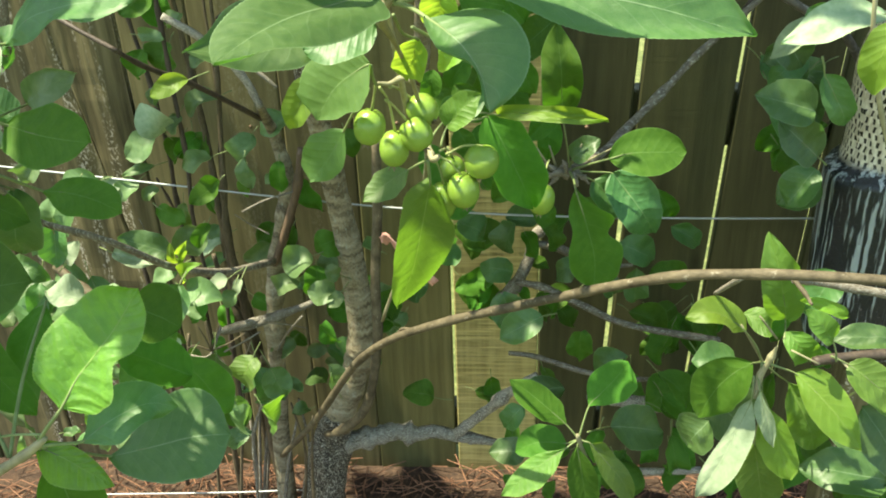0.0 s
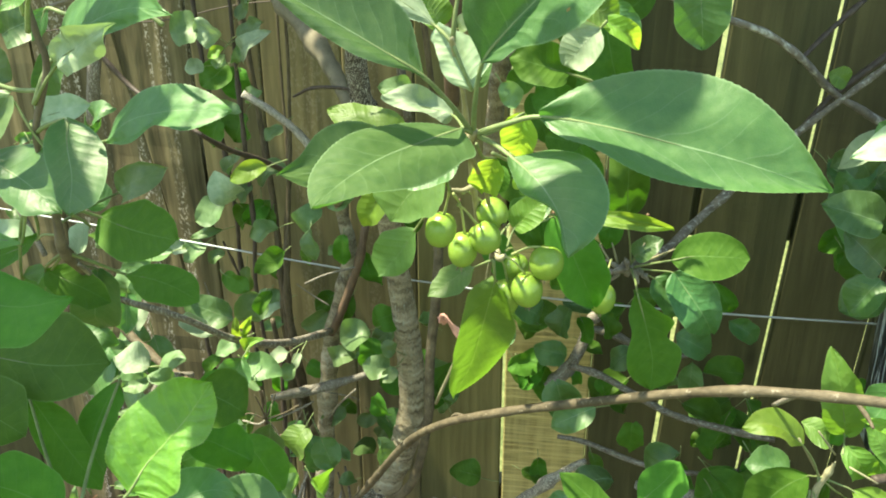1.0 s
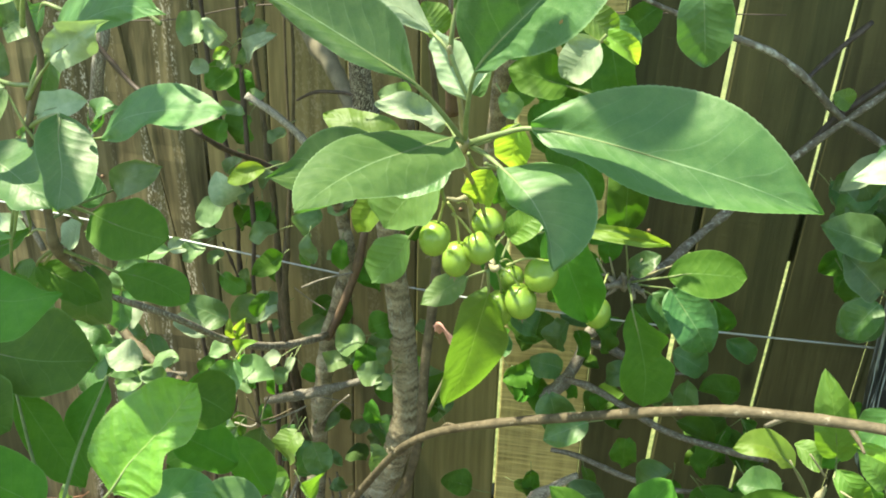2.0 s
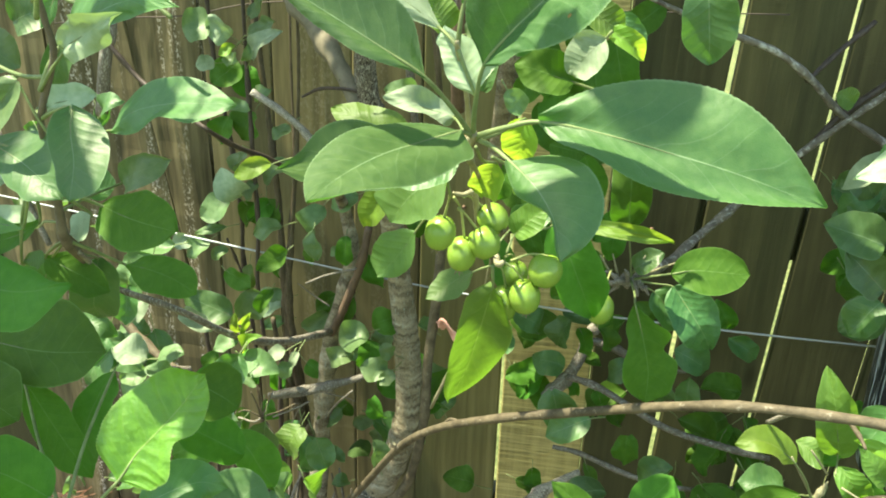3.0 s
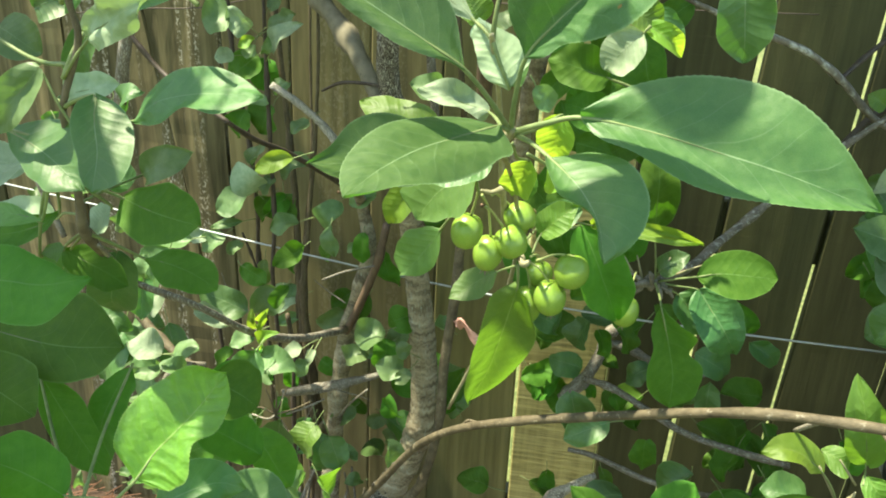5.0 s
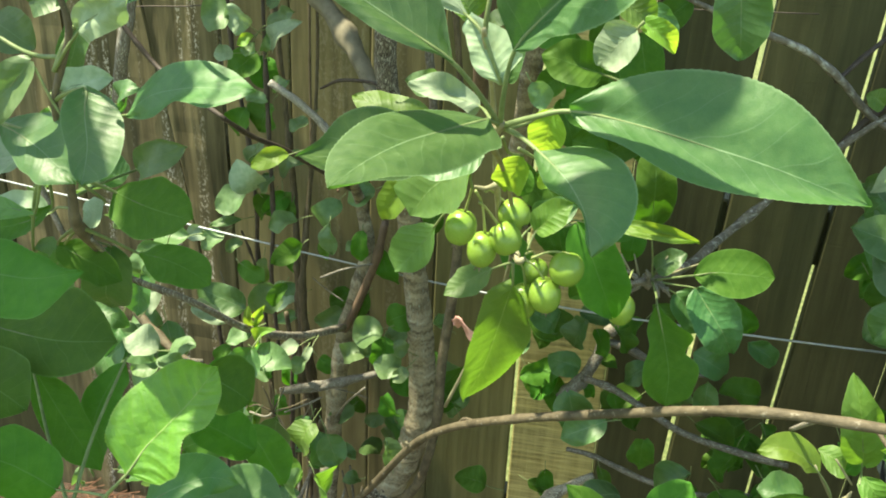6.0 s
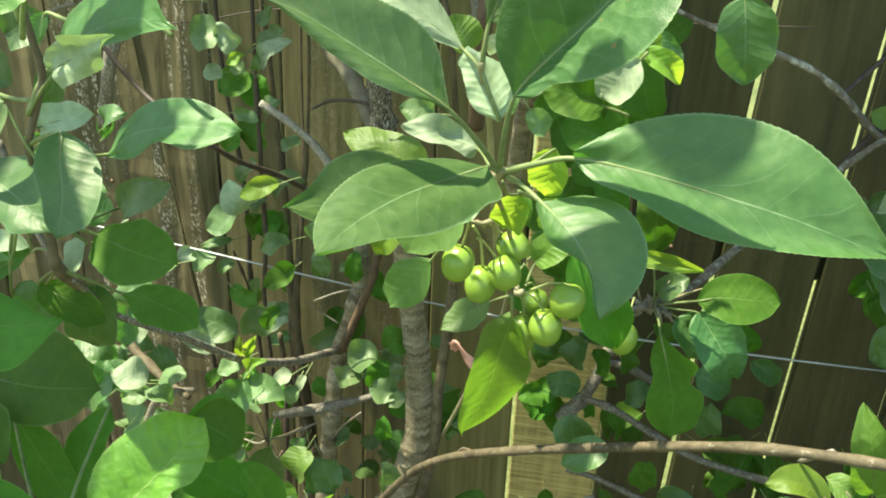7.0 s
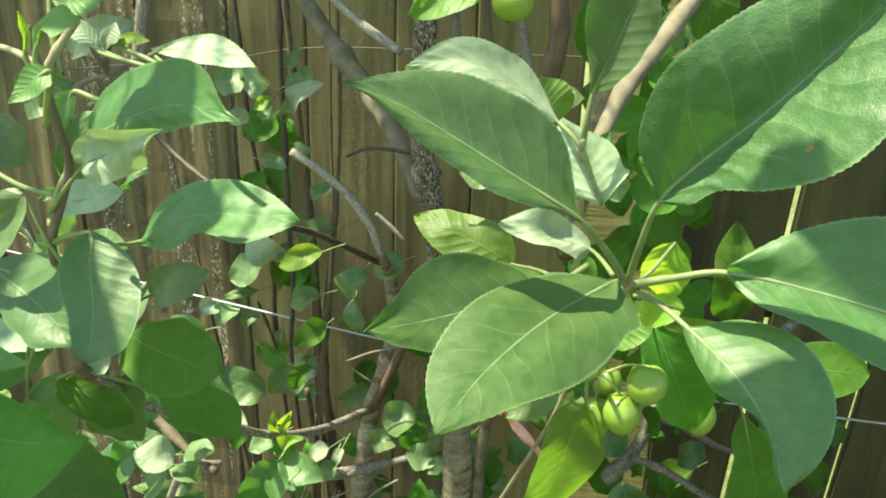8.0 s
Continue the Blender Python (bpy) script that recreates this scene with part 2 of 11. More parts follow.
def board_material(name, dark, light, saw=0.0, fleck=0.0):
    """Weathered fence wood: long grain, stains, saw marks across, per-board tint, painted glints of grazing sun."""
    n = Nodes(name)
    rnd = n.random()
    coords = n.add("TexCoord")
    shift = n.add("CombineXYZ")
    n.put(shift.inputs[0], n.math("MULTIPLY", rnd, 37.0))
    n.put(shift.inputs[2], n.math("MULTIPLY", rnd, 53.0))
    move = n.add("VectorMath", operation="ADD")
    n.put(move.inputs[0], coords.outputs["Object"])
    n.put(move.inputs[1], shift.outputs[0])
    mapping = n.add("Mapping")
    mapping.inputs["Scale"].default_value = (75, 75, 4.0)
    n.put(mapping.inputs["Vector"], move.outputs[0])
    grain = n.noise(1.0, 7.0, 0.62, mapping.outputs[0])
    stain_map = n.add("Mapping")
    stain_map.inputs["Scale"].default_value = (9, 9, 2.4)
    n.put(stain_map.inputs["Vector"], move.outputs[0])
    stain = n.noise(1.0, 4.0, 0.6, stain_map.outputs[0])
    colour = n.ramp(grain, [(0.28, dark), (0.72, light)])
    colour = n.mix(n.math("MULTIPLY", smooth(n, stain, 0.45, 0.7), 0.55), colour, tuple(0.45 * c for c in dark))
    streak = n.add("Mapping")
    streak.inputs["Scale"].default_value = (24, 24, 1.6)
    n.put(streak.inputs["Vector"], move.outputs[0])
    pale = smooth(n, n.noise(1.0, 3.0, 0.5, streak.outputs[0]), 0.64, 0.74)
    colour = n.mix(n.math("MULTIPLY", pale, 0.3), colour, tuple(1.5 * c for c in light))
    if fleck:
        # Highlights of grazing sun on rough grain, painted as pale dots in upright bands
        glint_map = n.add("Mapping")
        glint_map.inputs["Scale"].default_value = (300, 300, 170)
        n.put(glint_map.inputs["Vector"], move.outputs[0])
        band_map = n.add("Mapping")
        band_map.inputs["Scale"].default_value = (42, 42, 0.9)
        n.put(band_map.inputs["Vector"], move.outputs[0])
        band = smooth(n, n.noise(1.0, 2.0, 0.5, band_map.outputs[0]), 0.54, 0.66)
        glint = smooth(n, n.noise(1.0, 3.0, 0.6, glint_map.outputs[0]), 0.52, 0.60)
        colour = n.mix(n.math("MULTIPLY", n.math("MULTIPLY", band, glint), fleck), colour, (0.55, 0.50, 0.40))
    knot_map = n.add("Mapping")
    knot_map.inputs["Scale"].default_value = (7, 7, 3.0)
    n.put(knot_map.inputs["Vector"], move.outputs[0])
    knots = n.add("TexVoronoi")
    knots.inputs["Scale"].default_value = 1.0
    n.put(knots.inputs["Vector"], knot_map.outputs[0])
    colour = n.mix(n.math("MULTIPLY", n.math("SUBTRACT", 1.0, smooth(n, knots.outputs["Distance"], 0.05, 0.13)), 0.85), colour, tuple(0.25 * c for c in dark))
    marks = n.add("Mapping")
    marks.inputs["Scale"].default_value = (6, 6, 190)
    marks.inputs["Rotation"].default_value = (0, 0.10, 0)
    n.put(marks.inputs["Vector"], move.outputs[0])
    cuts = n.noise(1.0, 3.0, 0.7, marks.outputs[0])
    if saw:
        colour = n.mix(n.math("MULTIPLY", smooth(n, cuts, 0.45, 0.62), saw), colour, tuple(1.25 * c for c in light))
    hue = n.add("HueSaturation")
    n.put(hue.inputs["Value"], n.math("MULTIPLY_ADD", rnd, 0.4, 0.8))
    n.put(hue.inputs["Color"], colour)
    n.put(n.bsdf.inputs["Base Color"], hue.outputs[0])
    n.bsdf.inputs["Roughness"].default_value = 0.72
    n.bsdf.inputs["Specular IOR Level"].default_value = 0.25
    height = n.math("ADD", grain, n.math("MULTIPLY", cuts, 0.3 + 1.2 * saw))
    n.put(n.bsdf.inputs["Normal"], n.bump(height, 0.55, 0.0016))
    return n.mat


BOARD = board_material("fence_board_weathered", (0.036, 0.037, 0.014), (0.070, 0.070, 0.029))
# Lighter copy of the board colour; stands for sun falling on a board
BOARD_SUNLIT = board_material("fence_board_sunlit", (0.095, 0.09, 0.034), (0.175, 0.165, 0.068))
BOARD_SAWN = board_material("fence_board_sawn", (0.17, 0.15, 0.055), (0.33, 0.29, 0.12), saw=0.6)
BOARD_BROWN = board_material("fence_board_brown", (0.085, 0.073, 0.032), (0.20, 0.172, 0.080), fleck=0.10)
POST = board_material("fence_board_hewn", (0.055, 0.046, 0.020), (0.235, 0.198, 0.100), fleck=1.0)


def apple_material():
    n = Nodes("apple_skin_green")
    blush = n.noise(38.0, 3.0, 0.5)
    colour = n.ramp(blush, [(0.3, (0.15, 0.265, 0.036)), (0.7, (0.225, 0.335, 0.056))])
    dots = n.add("TexVoronoi")
    dots.inputs["Scale"].default_value = 330.0
    colour = n.mix(n.math("SUBTRACT", 1.0, smooth(n, dots.outputs["Distance"], 0.08, 0.2)), colour, (0.32, 0.42, 0.16))
    n.put(n.bsdf.inputs["Base Color"], colour)
    n.bsdf.inputs["Roughness"].default_value = 0.26
    n.bsdf.inputs["Subsurface Weight"].default_value = 0.25
    n.bsdf.inputs["Subsurface Radius"].default_value = (0.004, 0.006, 0.002)
    n.bsdf.inputs["Subsurface Scale"].default_value = 0.5
    n.put(n.bsdf.inputs["Normal"], n.bump(n.noise(500.0, 2.0), 0.12, 0.0004))
    return n.mat


APPLE = apple_material()
CALYX = plain_material("calyx_dry", (0.10, 0.075, 0.045), (0.26, 0.22, 0.13), rough=0.9)
STALK = plain_material("fruit_stalk", (0.24, 0.29, 0.10), (0.36, 0.40, 0.17), rough=0.5)


def metal_material(name, colour, rough, shiny=0.85):
    n = Nodes(name)
    n.put(n.bsdf.inputs["Base Color"], n.ramp(n.noise(300.0, 3.0), [(0.35, tuple(0.7 * c for c in colour)), (0.65, colour)]))
    n.bsdf.inputs["Metallic"].default_value = shiny
    n.bsdf.inputs["Roughness"].default_value = rough
    return n.mat


WIRE = metal_material("wire_galvanised", (0.44, 0.47, 0.47), 0.45, 0.3)
WIRE_RUST = metal_material("wire_dark", (0.10, 0.085, 0.075), 0.6)
NAIL = metal_material("nail_rusty", (0.22, 0.15, 0.10), 0.6)
RIBBON = plain_material("ribbon_faded_pink", (0.55, 0.27, 0.22), (0.66, 0.37, 0.31), (300, 300, 300), 0.5, 0.3, 0.0004)


def owl_material():
    """Painted plastic plumage: pale barred head, dark slate wings with pale streaks."""
    n = Nodes("plumage_painted")
    coords = n.add("TexCoord")
    parts = n.add("SeparateXYZ")
    n.put(parts.inputs[0], coords.outputs["Object"])
    high = smooth(n, parts.outputs[2], 0.246, 0.256)
    angle = n.math("ARCTAN2", parts.outputs[1], parts.outputs[0])
    wobble = n.noise(60.0, 2.0, 0.5, coords.outputs["Object"])
    level = n.math("ADD", n.math("MULTIPLY", parts.outputs[2], 118.0), n.math("MULTIPLY", wobble, 0.9))
    turn = n.math("ADD", n.math("MULTIPLY", angle, 8.5), n.math("ADD", n.math("MULTIPLY", n.math("FLOOR", level), 0.37), n.math("MULTIPLY", wobble, 1.3)))
    dash = n.math("SUBTRACT", 1.0, smooth(n, n.math("PINGPONG", turn, 0.5), 0.15, 0.20))
    row = smooth(n, n.math("PINGPONG", level, 0.5), 0.10, 0.16)
    bars = n.math("MULTIPLY", dash, row)
    tan = n.mix(smooth(n, n.noise(35.0, 3.0), 0.4, 0.65), (0.46, 0.41, 0.31), (0.66, 0.62, 0.50))
    head = n.mix(bars, tan, (0.015, 0.014, 0.013))
    sway = n.add("VectorMath", operation="ADD")
    bend = n.add("TexNoise")
    bend.inputs["Scale"].default_value = 14.0
    shift = n.add("VectorMath", operation="SCALE")
    n.put(shift.inputs[0], bend.outputs["Color"])
    shift.inputs["Scale"].default_value = 0.005
    n.put(sway.inputs[0], coords.outputs["Object"])
    n.put(sway.inputs[1], shift.outputs[0])
    streak_map = n.add("Mapping")
    streak_map.inputs["Scale"].default_value = (170, 170, 6)
    n.put(streak_map.inputs["Vector"], sway.outputs[0])
    streaks = smooth(n, n.noise(1.0, 3.0, 0.55, streak_map.outputs[0]), 0.50, 0.60)
    wings = n.mix(streaks, (0.012, 0.016, 0.022), (0.33, 0.38, 0.40))
    n.put(n.bsdf.inputs["Base Color"], n.mix(high, wings, head))
    n.bsdf.inputs["Roughness"].default_value = 0.4
    n.put(n.bsdf.inputs["Normal"], n.bump(n.math("ADD", n.math("MULTIPLY", streaks, n.math("SUBTRACT", 1.0, high)), n.math("MULTIPLY", bars, -0.5)), 0.8, 0.003))
    return n.mat


OWL = owl_material()


def ground_material():
    n = Nodes("ground_mulch_and_grass")
    coords = n.add("TexCoord")
    parts = n.add("SeparateXYZ")
    n.put(parts.inputs[0], coords.outputs["Object"])
    here = coords.outputs["Object"]
    mulch = n.ramp(n.noise(70.0, 7.0, 0.7, here), [(0.3, (0.022, 0.013, 0.008)), (0.55, (0.065, 0.037, 0.022)), (0.75, (0.15, 0.09, 0.055))])
    blades = n.math("ADD", n.math("MULTIPLY", n.noise(55.0, 7.0, 0.7, here), 0.6), n.math("MULTIPLY", n.noise(1.3, 5.0, 0.6, here), 0.4))
    grass = n.ramp(blades, [(0.36, (0.05, 0.075, 0.02)), (0.50, (0.125, 0.155, 0.047)), (0.64, (0.26, 0.26, 0.105))])
    edge = n.math("ADD", parts.outputs[1], n.math("MULTIPLY", n.noise(3.0, 4.0, 0.55, here), 0.5))
    bed = n.math("MULTIPLY", smooth(n, edge, 0.1, 0.4), n.math("SUBTRACT", 1.0, n.math("GREATER_THAN", parts.outputs[1], 1.33)))
    n.put(n.bsdf.inputs["Base Color"], n.mix(bed, grass, mulch))
    n.bsdf.inputs["Roughness"].default_value = 0.95
    n.put(n.bsdf.inputs["Normal"], n.bump(n.noise(90.0, 6.0, 0.7, here), 0.8, 0.01))
    return n.mat


GROUND = ground_material()
NEEDLE = plain_material("pine_needle_dry", (0.09, 0.042, 0.024), (0.28, 0.145, 0.085), (60, 60, 60), 0.7, 0.1)


# ---- builders ----
def mesh_object(name, verts, faces, mats, parent=None, uvs=None, slots=None, smooth_faces=True):
    me = bpy.data.meshes.new(name)
    me.from_pydata([tuple(v) for v in verts], [], faces)
    for m in mats if isinstance(mats, (list, tuple)) else [mats]:
        me.materials.append(m)
    if uvs is not None:
        layer = me.uv_layers.new(name="UVMap")
        loops = np.empty(len(me.loops), dtype=np.int32)
        me.loops.foreach_get("vertex_index", loops)
        layer.data.foreach_set("uv", np.asarray(uvs, dtype=np.float32)[loops].ravel())
    if slots is not None:
        me.polygons.foreach_set("material_index", slots)
    if smooth_faces:
        me.polygons.foreach_set("use_smooth", [True] * len(me.polygons))
    me.update()
    ob = new(name, me)
    if parent is not None:
        ob.parent = parent
        top = parent
        while top.parent:
            top = top.parent
        if parent == top:
            ob.matrix_parent_inverse = Matrix.Translation(-top.location)
    return ob


def thing(name, base, label, category, group="", kind=""):
    ob = new(name)
    ob.location = base
    ob.empty_display_size = 0.05
    return tagged(ob, label, category, group, kind)


def spline(points, steps):
    """Points along a Catmull-Rom curve through the given ones."""
    p = [np.array(q, dtype=float) for q in points]
    p = [2 * p[0] - p[1], *p, 2 * p[-1] - p[-2]]
    out = []
    for i in range(1, len(p) - 2):
        for k in range(steps):
            t = k / steps
            out.append(0.5 * (2 * p[i] + (p[i + 1] - p[i - 1]) * t + (2 * p[i - 1] - 5 * p[i] + 4 * p[i + 1] - p[i + 2]) * t ** 2
                              + (3 * p[i] - p[i - 1] - 3 * p[i + 1] + p[i + 2]) * t ** 3))
    out.append(p[-2])
    return np.array(out)


def tube_data(points, radii, sides=8, steps=6, rough=0.0, seed=0, knots=0.0):
    """A tapered, slightly knobbly tube: verts and faces."""
    line = spline(points, steps)
    r = np.interp(np.linspace(0, 1, len(line)), np.linspace(0, 1, len(radii)), radii)
    rng = np.random.default_rng(seed)
    if knots:
        for at in rng.uniform(0.05, 0.95, max(2, len(points))):
            r = r * (1 + knots * np.exp(-((np.linspace(0, 1, len(line)) - at) * len(line) / 1.3) ** 2))
    verts, faces = [], []
    side = np.array((1.0, 0.0, 0.0))
    for i, c in enumerate(line):
        d = line[min(i + 1, len(line) - 1)] - line[max(i - 1, 0)]
        d = d / (np.linalg.norm(d) + 1e-9)
        side = side - d * side.dot(d)
        if np.linalg.norm(side) < 0.1:
            side = np.cross(d, (0.0, 1.0, 0.3))
        side = side / np.linalg.norm(side)
        up = np.cross(d, side)
        for k in range(sides):
            a = 2 * math.pi * k / sides
            rr = r[i] * (1 + rough * rng.uniform(-1, 1))
            verts.append(c + rr * (math.cos(a) * side + math.sin(a) * up))
    for i in range(len(line) - 1):
        for k in range(sides):
            faces.append((i * sides + k, i * sides + (k + 1) % sides, (i + 1) * sides + (k + 1) % sides, (i + 1) * sides + k))
    faces.append(tuple(range(sides))[::-1])
    faces.append(tuple((len(line) - 1) * sides + k for k in range(sides)))
    return verts, faces


def limb(parent, name, points, radii, mat, sides=9, steps=7, rough=0.05, knots=0.12, label=""):
    seed = int(abs(points[0][0]) * 1000 + abs(points[-1][2]) * 1000)
    verts, faces = tube_data(points, radii, sides, steps, rough, seed, knots)
    ob = mesh_object(name, verts, faces, mat, parent)
    return tagged(ob, label) if label else ob


def unit(v):
    v = np.array(v, dtype=float)
    return v / (np.linalg.norm(v) + 1e-12)


def leaf_data(base, tip, width, normal, fold=18.0, bend=0.08, wave=0.04, teeth=0.010, rows=26, cols=8, stalk=None, stalk_r=0.0009, twist=0.0, seed=0, shape=0.0, sweep=0.0, cup=0.10, quilt=0.002, point=0.28, skew=0.0, full=0.35, lumpy=1.0):
    """An apple leaf: ovate blade with a pointed tip and toothed edge, folded along the midrib, arched, wavy; its stalk runs into the rib."""
    rng = np.random.default_rng(seed)
    rows = rows * 2 if rows >= 40 else rows
    b, t = np.array(base, dtype=float), np.array(tip, dtype=float)
    axis = t - b
    length = np.linalg.norm(axis)
    axis = axis / length
    nrm = unit(np.array(normal, dtype=float) - axis * np.dot(normal, axis))
    across = np.cross(nrm, axis)
    phase = rng.uniform(0, 6.28, 4)
    curl = rng.uniform(-0.03, 0.09) * lumpy
    drift = rng.uniform(0, 90)

    def lump(u, v):
        """Uneven lie of the blade over its length and width."""
        z = 0.075 * noise.noise((2.1 * u + drift, 1.2 * v, drift)) + 0.030 * noise.noise((5.5 * u, 2.6 * v + drift, 3.0))
        return length * (lumpy * z - curl * smoothstep(0.55, 1.0, u) ** 2)

    verts, uvs, faces = [], [], []
    for i in range(rows + 1):
        u = i / rows
        uu = min(max(u, 0.002), 0.9985) ** (0.80 + shape)
        half = 0.5 * width * (1 - abs(2 * uu - 1) ** (2.25 + 0.6 * full)) ** (0.66 - 0.16 * full)
        half = half * (1 - point * smoothstep(0.70, 1.0, u))
        ang = radians(fold) * (1 - 0.35 * u)
        tw = radians(twist) * (u - 0.4)
        for k in range(cols + 1):
            v = 2 * k / cols - 1
            edge = abs(v)
            h = half
            if edge > 0.99:
                h = half * (1 + teeth * (1 if i % 2 else -1) * rng.uniform(0.3, 1.2) + 0.02 * math.sin(9 * u + phase[0] + v) + 0.012 * math.sin(23 * u + phase[2] - v))
            h = h * (1 + skew * v + 0.10 * lumpy * noise.noise((2.6 * u + drift, 1.5 if v > 0 else -1.5, 7.0)) * edge)
            x = v * h * math.cos(ang)
            z = edge ** 1.25 * h * math.sin(ang)
            z += bend * length * (1 - (2 * u - 1) ** 2)
            z += wave * length * edge ** 1.6 * math.sin(7.5 * u + phase[1] + (1.7 if v > 0 else 0) + phase[2] * 0.3)
            z += 0.25 * wave * length * math.sin(5 * u + phase[3])
            z += cup * half * edge ** 2 + lump(u, v)
            if rows >= 40:
                z += quilt * length * math.sin(6.283 * (8.5 * u - 1.9 * edge + (0.45 if v > 0 else 0.0))) * edge ** 0.5 * (1 - edge ** 3)
            x, z = x * math.cos(tw) - z * math.sin(tw), x * math.sin(tw) + z * math.cos(tw)
            x += sweep * length * (1 - (2 * u - 1) ** 2)
            verts.append(b + axis * (u * length) + across * x + nrm * z)
            uvs.append((u, 0.5 + 0.5 * v))
    for i in range(rows):
        for k in range(cols):
            a = i * (cols + 1) + k
            faces.append((a, a + 1, a + cols + 2, a + cols + 1))
    slots = [0] * len(faces)
    if stalk is not None:
        s = np.array(stalk, dtype=float)
        mid = 0.5 * (s + b) + nrm * 0.06 * np.linalg.norm(b - s)
        rib = [b + axis * (f * length) + nrm * (bend * length * (1 - (2 * f - 1) ** 2) + 0.25 * wave * length * math.sin(5 * f + phase[3]) + lump(f, 0.0)) - nrm * 0.0003 + across * sweep * length * (1 - (2 * f - 1) ** 2) for f in (0.02, 0.22, 0.5)]
        tv, tf = tube_data([s, mid, *rib], [stalk_r * 1.2, stalk_r, stalk_r * 0.8, stalk_r * 0.42, stalk_r * 0.2], 6, 4)
        off = len(verts)
        verts += tv
        uvs += [(0.5, 0.5)] * len(tv)
        faces += [tuple(off + j for j in f) for f in tf]
        slots += [1] * len(tf)
    return verts, uvs, faces, slots


def smoothstep(a, b, x):
    t = min(max((x - a) / (b - a), 0.0), 1.0)
    return t * t * (3 - 2 * t)


COUNT = [0]


def leaf(parent, base, tip, width, normal, mat=None, stalk=None, label="", **shape):
    COUNT[0] += 1
    shape.setdefault("seed", COUNT[0])
    verts, uvs, faces, slots = leaf_data(base, tip, width, normal, stalk=stalk, **shape)
    ob = mesh_object("leaf", verts, faces, [mat or LEAF, PETIOLE], parent, uvs, slots)
    return tagged(ob, label) if label else ob


def hermite(values, at):
    """A smooth curve through values at even or given places (u, w)."""
    x = np.array([p[0] for p in values])
    y = np.array([p[1] for p in values])
    slope = np.gradient(y, x)
    k = int(min(max(np.searchsorted(x, at) - 1, 0), len(x) - 2))
    h = x[k + 1] - x[k]
    t = (at - x[k]) / h
    return ((1 + 2 * t) * (1 - t) ** 2 * y[k] + t * (1 - t) ** 2 * h * slope[k] + t * t * (3 - 2 * t) * y[k + 1] + t * t * (t - 1) * h * slope[k + 1])


STATIONS = (0.07, 0.2, 0.35, 0.5, 0.65, 0.8, 0.92)


def blade(parent, spine, left, right, normal, lift, mat, stalk=None, label="", rows=80, cols=7, curl=(0.0, 0.0), wave=0.02, teeth=0.36, quilt=0.0006, stalk_r=0.0012, droop=0.0, rib=0.5):
    """A large leaf along its own bent midrib: half widths in millimetres on either side at STATIONS, each side lifted by so many degrees and curled at its edge."""
    COUNT[0] += 1
    rng = np.random.default_rng(COUNT[0])
    line = spline(spine, 24)
    run = np.concatenate(([0.0], np.cumsum(np.linalg.norm(np.diff(line, axis=0), axis=1))))
    length = run[-1]
    axis_at = [np.interp(np.linspace(0, length, rows + 1), run, line[:, i]) for i in range(3)]
    mid = np.stack(axis_at, axis=1)
    drift, phase = rng.uniform(0, 90), rng.uniform(0, 6.28)
    sides = [[(0.0, 0.001), *zip(STATIONS, [0.001 * w for w in half]), (1.0, 0.0002)] for half in (right, left)]
    verts, uvs, faces = [], [], []
    ribs = []
    for i in range(rows + 1):
        u = i / rows
        tan = unit(mid[min(i + 1, rows)] - mid[max(i - 1, 0)])
        nrm = unit(np.array(normal) - tan * np.dot(normal, tan))
        across = np.cross(nrm, tan)
        ribs.append((mid[i], nrm))
        for k in range(-cols, cols + 1):
            e = abs(k) / cols
            which = 1 if k > 0 else 0
            w = max(hermite(sides[which], u), 0.0)
            if e == 1.0:
                w += 0.001 * teeth * (0.5 if i % 2 else -0.5) * rng.uniform(0.5, 1.3) * smoothstep(0.0, 0.06, u)
            a = radians((lift[1 - which]) * (1 - 0.25 * u) + curl[1 - which] * (e - 0.4))
            out = math.copysign(1.0, k) if k else 0.0
            z = wave * length * e ** 1.5 * math.sin(8.0 * u + phase + 1.9 * which)
            z += length * 0.05 * noise.noise((2.2 * u + drift, 1.3 * e * out, drift)) * e
            z += quilt * length * 2.0 * math.sin(6.283 * (8.5 * u - 1.9 * e + (0.45 if k > 0 else 0.0))) * e ** 0.5 * (1 - e ** 3)
            z -= droop * length * u * u
            verts.append(mid[i] + across * out * e * w * math.cos(a) + nrm * (e * w * math.sin(a) + z))
            uvs.append((u, 0.5 + 0.5 * e * out))
    n = 2 * cols + 1
    for i in range(rows):
        for k in range(n - 1):
            a = i * n + k
            faces.append((a, a + 1, a + n + 1, a + n))
    slots = [0] * len(faces)
    if stalk is not None:
        s, b = np.array(stalk, dtype=float), mid[0]
        bow = 0.5 * (s + b) + ribs[0][1] * 0.05 * np.linalg.norm(b - s)
        keel = [ribs[int(f * rows)][0] - ribs[int(f * rows)][1] * 0.0003 - ribs[int(f * rows)][1] * droop * length * f * f for f in (0.04 * rib, 0.5 * rib, rib)]
        tv, tf = tube_data([s, bow, *keel], [stalk_r * 1.2, stalk_r, stalk_r * 0.8, stalk_r * 0.4, stalk_r * 0.2], 7, 5)
        off = len(verts)
        verts += tv
        uvs += [(0.5, 0.5)] * len(tv)
        faces += [tuple(off + j for j in f) for f in tf]
        slots += [1] * len(tf)
    ob = mesh_object("leaf", verts, faces, [mat, PETIOLE], parent, uvs, slots)
    return tagged(ob, label) if label else ob


